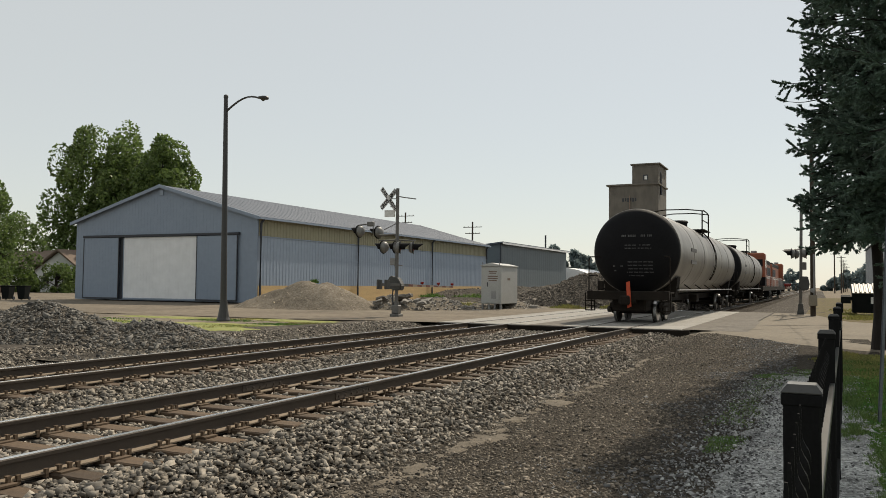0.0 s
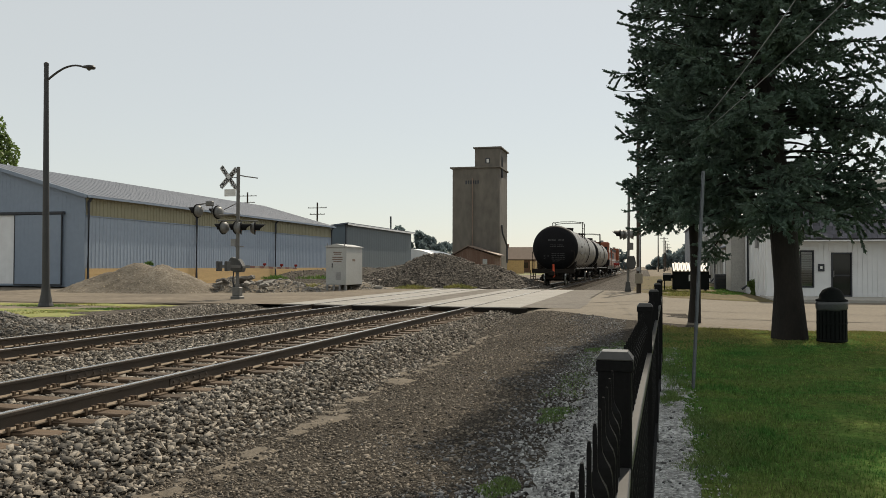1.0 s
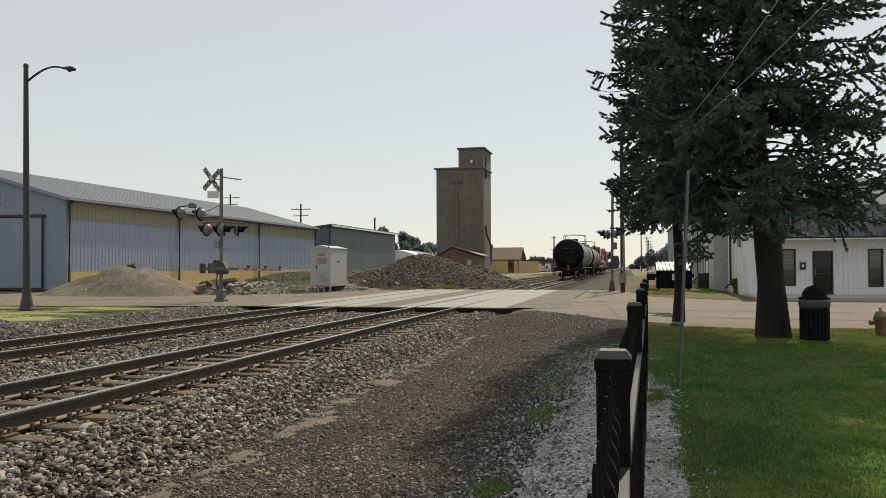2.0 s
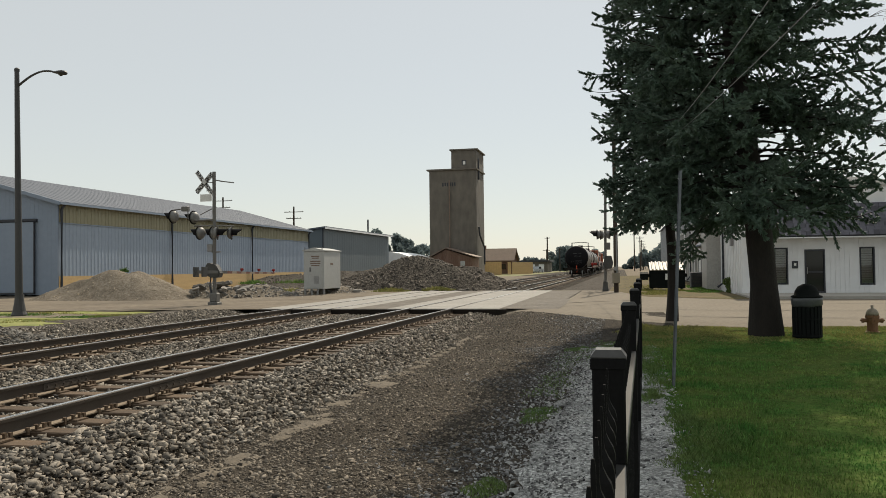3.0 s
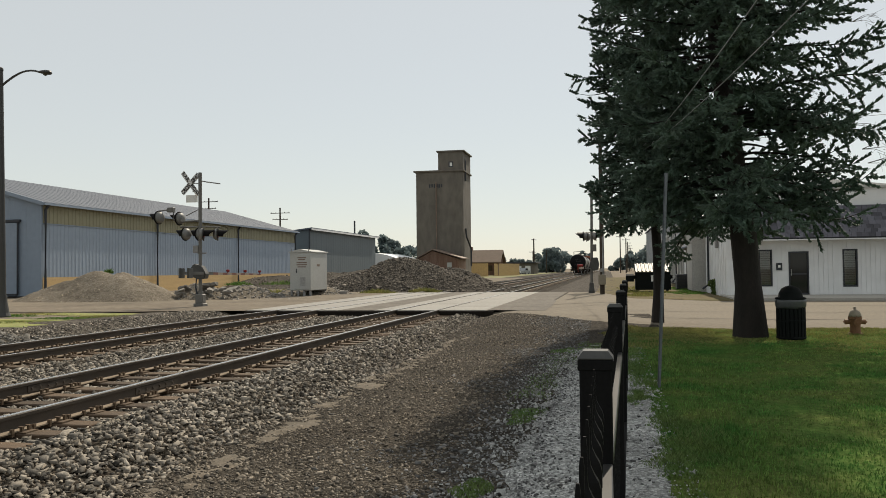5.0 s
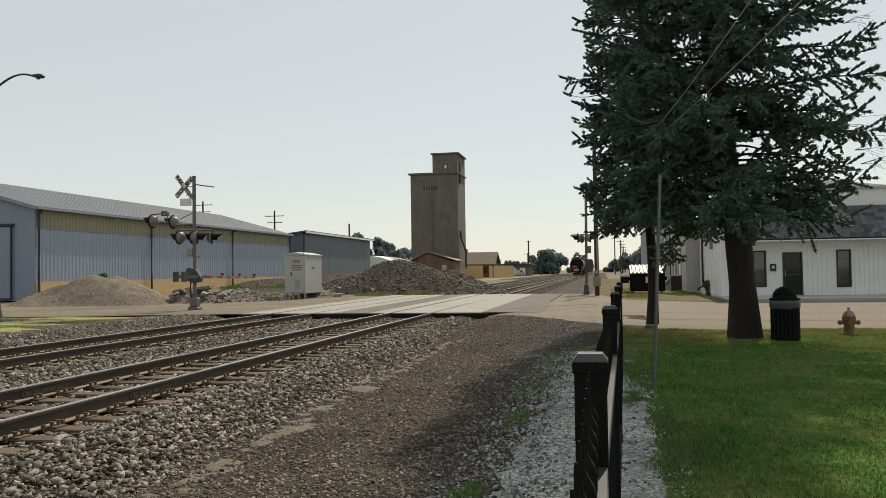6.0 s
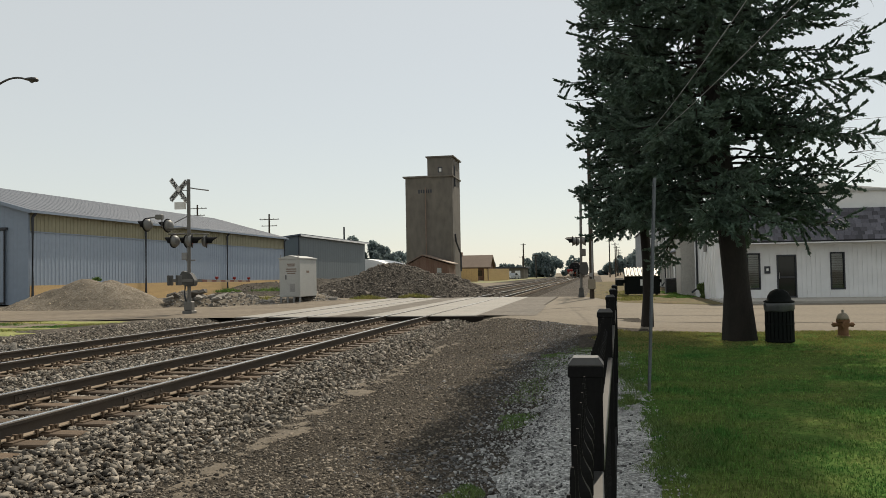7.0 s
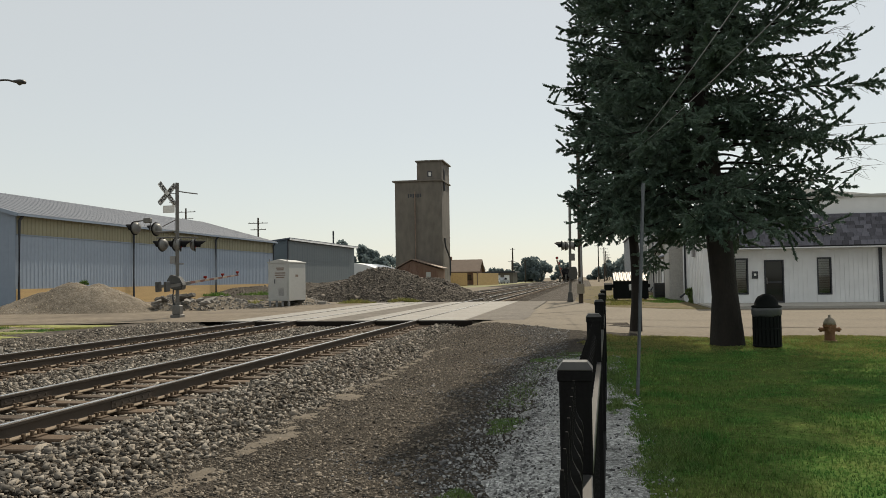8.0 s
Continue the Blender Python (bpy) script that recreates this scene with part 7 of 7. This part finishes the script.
for k, (x, y, h, r) in enumerate(((-93.0, 86, 24.0, 6.0), (-85.5, 88, 23.6, 6.6), (-79.0, 86, 21.8, 5.2), (-89, 92, 21, 6.8))):
    broadleaf((x, y, -0.2), h, r, "tall full cottonwood behind the shed", 70 + k, 0.29, 75, 310, M_LEAF, squash=1.45)
broadleaf((-76.5, 58, -0.2), 12.5, 3.8, "leafy green yard tree beside the house", 80, 0.17, 44, 260, M_LEAF)
broadleaf((-80.5, 63, -0.2), 9.5, 4.0, "leafy green yard tree beside the house", 81, 0.17, 38, 250, M_LEAF)
broadleaf((-88, 84, -0.2), 11, 6.0, "dark leafy tree behind the house", 82, 0.36, 36, 150, M_LEAF)
for k, (x, y, h, r) in enumerate(((-76.0, 66.5, 3.6, 2.4), (-72.6, 66.5, 3.9, 2.4), (-80.5, 66, 1.9, 1.6))):
    broadleaf((x, y, -0.2), h, r, "round green shrub before the house", 90 + k, 0.16, 18, 140, M_LEAF)
broadleaf((-14.8, 300, -0.2), 9.0, 7.0, "far round tree beside the line", 95, 0.55, 34, 180, M_HAZY_LEAF)
broadleaf((11.2, 44.0, -0.15), 0.9, 0.5, "small dark shrub at the wall", 96, 0.06, 10, 200, M_LEAF)
rng_far = random.Random(8)
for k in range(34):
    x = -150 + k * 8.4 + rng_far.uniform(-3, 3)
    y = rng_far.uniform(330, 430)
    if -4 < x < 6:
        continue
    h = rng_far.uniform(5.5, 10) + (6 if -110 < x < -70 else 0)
    broadleaf((x, y, -0.3), h, h * rng_far.uniform(0.55, 0.8), "hazy tree on the far horizon", 100 + k, 1.0, 12, 70, M_HAZY_LEAF)
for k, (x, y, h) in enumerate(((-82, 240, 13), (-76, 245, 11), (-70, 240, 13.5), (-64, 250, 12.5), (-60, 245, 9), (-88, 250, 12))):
    broadleaf((x, y, -0.3), h, 5.5, "dark tree in the far tree line", 140 + k, 0.75, 22, 90, M_HAZY_LEAF)
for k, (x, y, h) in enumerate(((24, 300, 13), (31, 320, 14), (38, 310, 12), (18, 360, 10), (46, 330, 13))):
    broadleaf((x, y, -0.3), h, 6, "dark tree in the far tree line", 150 + k, 0.8, 20, 90, M_HAZY_LEAF)


# ---- the train ----
def wheelset(parent, y, r=0.46):
    for s in (-1, 1):
        bm = bmesh.new()
        m = Matrix.Translation((s * 0.75, y, r)) @ pose(0, 0, 0, 0, 90 * s, 0)
        lathe(bm, [(0.12, 0.07), (0.14, 0.05), (0.30, 0.02), (0.38, 0.05), (r - 0.01, 0.06), (r, 0.0), (r, -0.05), (r + 0.028, -0.06), (r + 0.028, -0.09), (0.36, -0.08), (0.14, -0.05)], 24, m)
        w = part("wheel", bm, M_WHEEL, parent, "dark steel wheel")
        bm = bmesh.new()
        lathe(bm, [(r - 0.004, 0.055), (r + 0.003, 0.04), (r + 0.003, -0.045), (r - 0.004, -0.05)], 24, m)
        part("tread", bm, M_TREAD, w, "bright worn tread")
    bm = bmesh.new()
    cyl(bm, (-0.95, y, r), (0.95, y, r), 0.08, seg=10)
    part("axle", bm, M_UNDER, parent)


def truck(parent, y, base=1.78, r=0.46):
    for s in (-1, 1):
        bm = bmesh.new()
        prism(bm, [(y - base / 2 - 0.2, 0.55), (y - base / 2 + 0.2, 0.32), (y - 0.35, 0.26), (y + 0.35, 0.26), (y + base / 2 - 0.2, 0.32), (y + base / 2 + 0.2, 0.55),
                   (y + base / 2 + 0.1, 0.70), (y + 0.45, 0.78), (y - 0.45, 0.78), (y - base / 2 - 0.1, 0.70)], 'x', s * 0.95 - 0.08, s * 0.95 + 0.08)
        part("side_frame", bm, M_UNDER, parent)
        bm = bmesh.new()
        for k in (-0.2, 0.0, 0.2):
            cyl(bm, (s * 0.95, y + k, 0.34), (s * 0.95, y + k, 0.62), 0.075, seg=10)
        part("spring", bm, M_WHEEL, parent)
        for d in (-1, 1):
            bm = bmesh.new()
            cyl(bm, (s * 1.0, y + d * base / 2, r), (s * 1.13, y + d * base / 2, r), 0.12, seg=12)
            part("bearing_cap", bm, M_WHEEL, parent)
    bm = bmesh.new()
    box(bm, -1.0, 1.0, y - 0.2, y + 0.2, 0.45, 0.75, 0.03)
    part("bolster", bm, M_UNDER, parent)
    for d in (-1, 1):
        wheelset(parent, y + d * base / 2, r)


TANK_R, TANK_Z = 1.66, 2.70


def tank_car():
    """Its own origin is below the rear tank head; the car runs forward along +Y."""
    L = 22.2
    t = thing("tank_car", "black railway tank car with grimy sides, sky sheen painted grey", "tank car", group="train")
    bm = bmesh.new()
    prof = []
    hd = 0.62
    for k in range(1, 9):
        a = k / 8 * math.pi / 2
        prof.append((TANK_R * math.sin(a), hd - hd * math.cos(a)))
    seg = 48
    lathe(bm, [(0.02, 0.0)] + prof, seg, Matrix.Translation((0, 0, TANK_Z)) @ pose(0, 0, 0, -90, 0, 0))
    head = part("tank_head", bm, M_TANK, t, "smooth black domed end", smooth=True)
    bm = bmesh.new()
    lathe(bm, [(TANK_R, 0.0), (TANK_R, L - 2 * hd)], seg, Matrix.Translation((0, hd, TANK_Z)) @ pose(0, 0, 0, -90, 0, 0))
    sh = sharp(part("tank_shell", bm, M_TANK_SKYSHEEN, t, "grimy black shell with the sky's reflection painted grey"))
    bm = bmesh.new()
    lathe(bm, [(r, L - hd + hd - y) for r, y in [(TANK_R, hd)] + prof[::-1] + [(0.02, 0)]], seg, Matrix.Translation((0, 0, TANK_Z)) @ pose(0, 0, 0, -90, 0, 0))
    part("tank_head", bm, M_TANK, t, "smooth black domed end", smooth=True)
    for y in (hd + 0.02, 4.2, 7.6, 11.1, 14.6, 18.0, L - hd - 0.02):
        bm = bmesh.new()
        lathe(bm, [(TANK_R + 0.001, -0.03), (TANK_R + 0.012, -0.02), (TANK_R + 0.012, 0.02), (TANK_R + 0.001, 0.03)], seg, Matrix.Translation((0, y, TANK_Z)) @ pose(0, 0, 0, -90, 0, 0))
        part("weld_seam", bm, M_TANK_SKYSHEEN, sh)
    # markings on the head
    for x, z, w, h in ((-0.15, 3.28, 0.62, 0.13), (0.48, 3.28, 0.42, 0.13), (-0.1, 2.92, 0.46, 0.06), (0.42, 2.92, 0.42, 0.06), (-0.1, 2.8, 0.46, 0.06), (0.42, 2.8, 0.5, 0.06),
                       (0.25, 2.28, 1.0, 0.07), (0.25, 2.15, 1.0, 0.07), (0.25, 2.02, 0.95, 0.07), (0.25, 1.89, 1.0, 0.07), (0.1, 1.76, 0.55, 0.07), (-0.75, 2.12, 0.1, 0.1), (-0.45, 2.12, 0.1, 0.1), (-0.72, 1.95, 0.1, 0.08)):
        bm = bmesh.new()
        h *= 0.62
        n = max(1, round(w / (0.75 * h)))
        for i in range(n):
            if n > 2 and (i * 7 + int(z * 50)) % 6 == 5:
                continue
            xa, xb = x - w / 2 + w * i / n, x - w / 2 + w * (i + 0.68) / n
            vs = []
            for px, pz in ((xa, z - h / 2), (xb, z - h / 2), (xb, z + h / 2), (xa, z + h / 2)):
                rr = min(0.999, math.hypot(px, pz - TANK_Z) / TANK_R)
                vs.append(bm.verts.new((px, hd - hd * math.sqrt(1 - rr * rr) - 0.014, pz)))
            bm.faces.new(vs)
        part("stencil_bar", bm, M_STENCIL, head, "pale stencilled marking")
    bm = bmesh.new()
    for k in range(2):
        box(bm, TANK_R - 0.004, TANK_R + 0.006, 3.4 + 0.0 * k, 4.9, TANK_Z + 0.1 - 0.5 * k, TANK_Z + 0.25 - 0.5 * k)
    part("side_lettering", bm, M_STENCIL, sh)
    # underframe
    bm = bmesh.new()
    box(bm, -0.33, 0.33, -1.1, L + 1.1, 0.72, 1.02, 0.02)
    part("centre_sill", bm, M_UNDER, t)
    for y in (-0.95, L + 0.95):
        bm = bmesh.new()
        box(bm, -1.5, 1.5, y - 0.14, y + 0.14, 0.85, 1.18, 0.02)
        part("end_sill", bm, M_UNDER, t)
    for y in (-0.35, L + 0.35):
        bm = bmesh.new()
        box(bm, -1.5, 1.5, y - 0.42, y + 0.42, 1.10, 1.16)
        part("end_platform", bm, M_UNDER, t)
    for y in (1.55, L - 1.55):
        bm = bmesh.new()
        prism(bm, [(-1.35, 0.95), (1.35, 0.95), (1.45, 1.75), (0.9, 1.25), (-0.9, 1.25), (-1.45, 1.75)], 'y', y - 0.35, y + 0.35)
        part("tank_saddle", bm, M_UNDER, t)
        truck(t, y)
    for y in (0.1, L - 0.1):
        bm = bmesh.new()
        box(bm, -0.62, 0.62, y - 0.9, y + 0.9, 0.42, 0.95, 0.05)
        part("draft_gear", bm, M_UNDER, t)
        bm = bmesh.new()
        d = 1 if y > 1 else -1
        box(bm, -0.7, 0.7, y - d * 0.75 - 0.06, y - d * 0.75 + 0.06, 0.3, 0.5, 0.02)
        box(bm, -0.7, 0.7, y - d * 2.3 - 0.06, y - d * 2.3 + 0.06, 0.3, 0.5, 0.02)
        part("brake_beam", bm, M_UNDER, t)
    for y in (-1.3, L + 1.3):
        bm = bmesh.new()
        d = 1 if y > 0 else -1
        box(bm, -0.12, 0.12, min(y, y - d * 0.5), max(y, y - d * 0.5), 0.72, 0.98, 0.02)
        box(bm, -0.18, 0.16, min(y, y + d * 0.28), max(y, y + d * 0.28), 0.68, 1.02, 0.05)
        part("coupler", bm, M_UNDER, t)
    # end rails, steps and brake gear
    for d, y in ((-1, -0.80), (1, L + 0.80)):
        for s in (-1, 1):
            bm = bmesh.new()
            tube(bm, [(s * 1.5, y, 1.15), (s * 1.5, y, 2.35), (s * 1.45, y, 2.45), (s * 1.25, y - d * 0.3, 2.47), (s * 1.25, y - d * 0.75, 2.47)], 0.026, 6)
            tube(bm, [(s * 1.5, y, 1.75), (s * 1.35, y - d * 0.7, 1.75)], 0.02, 6)
            part("end_handrail", bm, M_UNDER, t)
            bm = bmesh.new()
            for z in (0.45, 0.62, 0.80):
                box(bm, s * 1.40 - 0.23, s * 1.40 + 0.12, y - 0.03, y + 0.03, z - 0.02, z + 0.02)
            for xx in (s * 1.40 - 0.23, s * 1.40 + 0.12):
                box(bm, xx - 0.02, xx + 0.02, y - 0.03, y + 0.03, 0.45, 1.1)
            part("step_ladder", bm, M_UNDER, t)
    bm = bmesh.new()
    tube(bm, [(-1.47, -0.55, 0.45), (-1.47, -0.55, 1.2)], 0.03, 6)
    box(bm, -1.15, -0.95, -0.9, -0.7, 1.2, 1.55, 0.02)
    part("brake_gear", bm, M_UNDER, t)
    for s in (-1, 1):
        bm = bmesh.new()
        tube(bm, [(s * 1.50, 1.0, 1.22), (s * 1.50, L - 1.0, 1.22)], 0.03, 6)
        part("side_rail", bm, M_GALV, t, "pale side handrail")
        bm = bmesh.new()
        for k in range(7):
            y = 1.4 + (L - 2.8) * k / 6
            tube(bm, [(s * 1.50, y, 1.22), (s * 1.18, y, 1.45)], 0.025, 5)
        part("rail_bracket", bm, M_UNDER, t)
    bm = bmesh.new()
    for k in range(2):
        cyl(bm, (-0.5, L / 2 + 0.5 * k - 1, 0.75), (0.3, L / 2 + 0.5 * k - 1, 0.75), 0.18, seg=12)
    box(bm, 0.5, 0.9, L / 2 - 0.6, L / 2 + 0.2, 0.62, 0.98, 0.02)
    part("air_reservoir", bm, M_UNDER, t)
    # top platform
    yc = L / 2
    bm = bmesh.new()
    lathe(bm, [(0.38, 4.12), (0.38, 4.55), (0.42, 4.56), (0.42, 4.62), (0.36, 4.68)], 20, Matrix.Translation((0, yc, 0)))
    part("valve_dome", bm, M_TANK, t)
    bm = bmesh.new()
    for x in (-1.0, 1.0):
        box(bm, x - 0.35, x + 0.35, yc - 1.2, yc + 1.2, 4.12, 4.16)
    part("walkway", bm, M_UNDER, t)
    for x in (-1.25, 1.25):
        bm = bmesh.new()
        pts = [(x, yc - 1.2, 3.75), (x, yc - 1.2, 5.05), (x * 0.98, yc - 0.6, 5.12), (x * 0.98, yc + 0.6, 5.12), (x, yc + 1.2, 5.05), (x, yc + 1.2, 3.75)]
        tube(bm, pts, 0.032, 6)
        tube(bm, [(x, yc - 1.2, 4.6), (x, yc + 1.2, 4.6)], 0.025, 6)
        part("top_handrail", bm, M_UNDER, t)
    for y in (yc - 1.2, yc + 1.2):
        bm = bmesh.new()
        tube(bm, [(-1.25, y, 5.05), (-0.5, y, 5.14), (0.5, y, 5.14), (1.25, y, 5.05)], 0.03, 6)
        part("top_handrail", bm, M_UNDER, t)
    for s in (-1, 1):
        bm = bmesh.new()
        for x2 in (-0.22, 0.22):
            pts = [(s * (TANK_R + 0.10) * math.sin(a), yc + 0.0 + x2, TANK_Z - (TANK_R + 0.10) * math.cos(a)) for a in [math.radians(55 + 95 * i / 8) for i in range(9)]]
            tube(bm, pts, 0.022, 5)
        for i in range(9):
            a = math.radians(58 + 90 * i / 8)
            tube(bm, [(s * (TANK_R + 0.10) * math.sin(a), yc - 0.22, TANK_Z - (TANK_R + 0.10) * math.cos(a)), (s * (TANK_R + 0.10) * math.sin(a), yc + 0.22, TANK_Z - (TANK_R + 0.10) * math.cos(a))], 0.018, 5)
        part("side_ladder", bm, M_UNDER, t)
    return t


M_STENCIL = mat("faded_stencil", (0.13, 0.13, 0.13), (0.04, 0.04, 0.04), 0.06, 0.8, spread=0.3)
CAR_A = tank_car()
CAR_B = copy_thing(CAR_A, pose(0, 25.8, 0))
# the last car carries a flag at its coupler
bm = bmesh.new()
prism(bm, [(-0.02, 1.50), (0.11, 1.54), (0.17, 0.62), (0.02, 0.55)], 'y', -1.16, -1.14)
flag = part("marker_flag", bm, mat("orange_flag", (0.60, 0.09, 0.03), (0.48, 0.07, 0.03), 0.2, 0.7), CAR_A, "orange end-of-train flag")
tagged(CAR_A, "black railway tank car with an orange marker flag")


def locomotive():
    """Origin at its rear coupler, nose forward along +Y."""
    L = 24.6
    t = thing("locomotive", "orange and black freight diesel locomotive", "locomotive", group="train")
    bm = bmesh.new()
    box(bm, -1.5, 1.5, 0.3, L - 0.3, 1.0, 1.45, 0.03)
    part("frame", bm, M_UNDER, t)
    bm = bmesh.new()
    box(bm, -0.95, 0.95, 1.6, L - 5.5, 1.45, 4.3, 0.12)
    part("long_hood", bm, M_ORANGE, t, "orange hood")
    bm = bmesh.new()
    box(bm, -0.97, 0.97, 2.2, L - 6, 3.85, 4.45, 0.10)
    part("hood_top", bm, M_TANK, t, "black hood top")
    bm = bmesh.new()
    box(bm, -1.5, 1.5, L - 5.4, L - 3.2, 1.45, 4.75, 0.15)
    cab = part("cab", bm, M_ORANGE, t, "orange crew cab")
    for s in (-1, 1):
        for a, b in ((L - 5.1, L - 4.4), (L - 4.2, L - 3.5)):
            bm = bmesh.new()
            box(bm, s * 1.5 - 0.02, s * 1.5 + 0.02, a, b, 3.3, 4.1)
            part("cab_window", bm, M_GLASS, cab)
    for xa, xb in ((-1.3, -0.35), (0.35, 1.3)):
        bm = bmesh.new()
        box(bm, xa, xb, L - 3.22, L - 3.18, 3.4, 4.1, 0.01)
        part("windscreen", bm, M_GLASS, cab)
    bm = bmesh.new()
    box(bm, -1.52, 1.52, L - 5.42, L - 3.18, 1.5, 2.35)
    part("cab_lower_panel", bm, M_TANK, cab, "black lower cab side")
    for xx in (-0.7, 0.3):
        bm = bmesh.new()
        box(bm, xx, xx + 0.55, L - 4.8, L - 3.9, 4.75, 4.98, 0.05)
        part("air_conditioner", bm, M_GALV, cab, "pale roof air conditioner")
    bm = bmesh.new()
    box(bm, -1.0, 1.0, L - 3.2, L - 1.2, 1.45, 3.1, 0.12)
    part("nose", bm, M_ORANGE, t)
    bm = bmesh.new()
    box(bm, -0.96, 0.96, 1.55, 1.62, 1.7, 3.8)
    part("rear_face", bm, M_ORANGE, t)
    bm = bmesh.new()
    for s in (-1, 1):
        box(bm, s * 0.955 - 0.012, s * 0.955 + 0.012, 2.0, L - 5.6, 2.35, 2.5)
    part("hood_stripe", bm, M_SIGN, t)
    for s in (-1, 1):
        for k in range(3):
            bm = bmesh.new()
            box(bm, s * 0.98 - 0.03, s * 0.98 + 0.03, 2.6 + 2.4 * k, 4.2 + 2.4 * k, 2.7, 3.6)
            part("radiator_grille", bm, M_TRIM, t)
        bm = bmesh.new()
        pts = [(s * 1.45, 0.5, 2.5)] + [(s * 1.45, 0.5 + (L - 6.5) * i / 6, 2.5) for i in range(1, 7)]
        tube(bm, pts, 0.025, 6)
        for i in range(7):
            y = 0.5 + (L - 6.5) * i / 6
            tube(bm, [(s * 1.45, y, 1.4), (s * 1.45, y, 2.5)], 0.022, 6)
        part("handrail", bm, M_SIGN, t, "white handrail")
        for y in (0.4, L - 0.7):
            bm = bmesh.new()
            for z in (0.45, 0.75, 1.05):
                box(bm, s * 1.35 - 0.18, s * 1.35 + 0.18, y - 0.02, y + 0.3, z, z + 0.04)
            part("step", bm, M_SIGN, t)
    bm = bmesh.new()
    cyl(bm, (-1.1, L / 2 - 2, 0.72), (-1.1, L / 2 + 2, 0.72), 0.42, seg=14)
    cyl(bm, (1.1, L / 2 - 2, 0.72), (1.1, L / 2 + 2, 0.72), 0.42, seg=14)
    part("fuel_tank", bm, M_TANK, t)
    bm = bmesh.new()
    for y in (3.0, 5.0):
        cyl(bm, (0, y, 4.43), (0, y, 4.65), 0.5, seg=18)
    part("roof_fan", bm, M_GALV, t)
    bm = bmesh.new()
    cyl(bm, (0, 8.5, 4.4), (0, 8.5, 4.75), 0.25, seg=12)
    part("exhaust_stack", bm, M_TRIM, t)
    for y in (3.2, L - 3.6):
        truck(t, y, 2.7, 0.5)
    for y, d in ((0.2, -1), (L - 0.2, 1)):
        bm = bmesh.new()
        box(bm, -1.5, 1.5, y - 0.15, y + 0.15, 0.6, 1.35, 0.03)
        part("pilot_plate", bm, M_UNDER, t)
        bm = bmesh.new()
        box(bm, -0.15, 0.15, y - 0.4, y + 0.4, 0.7, 1.0, 0.03)
        part("coupler", bm, M_WHEEL, t)
    return t


LOCO_A = locomotive()
LOCO_B = copy_thing(LOCO_A, pose(0, 76.0, 0))


# ---- what moves ----
TRAIN_ROWS = [(0.0, 30.7), (0.5, 44.6), (1.0, 58.7), (1.5, 73.3), (3.0, 116.5), (4.5, 159.5), (6.0, 201.5), (7.0, 230.0), (8.0, 258.5)]


def motions():
    for ob, ahead, turn in ((CAR_A, 0.0, 0), (CAR_B, 25.8, 0), (LOCO_A, 75.4, 180), (LOCO_B, 75.8, 0)):
        walk(ob, [(t, pose(-GAUGE / 2, y + ahead, 0, 0, 0, turn)) for t, y in TRAIN_ROWS])
    walk(ARM_A, [(t, pose(0.05, 0.0, 1.36, a, 0, 2.5)) for t, a in ((0, -0.8), (3.0, -0.8), (7.4, -0.8), (7.6, -0.4), (7.8, 1.4), (8.0, 3.6))])
    walk(ARM_B, [(t, pose(-0.42, 0.0, 1.42, a, 0, 180)) for t, a in ((0, -0.2), (3.0, -0.2), (7.2, -0.2), (7.45, 0.3), (7.7, 2.2), (8.0, 5.5))])


motions()
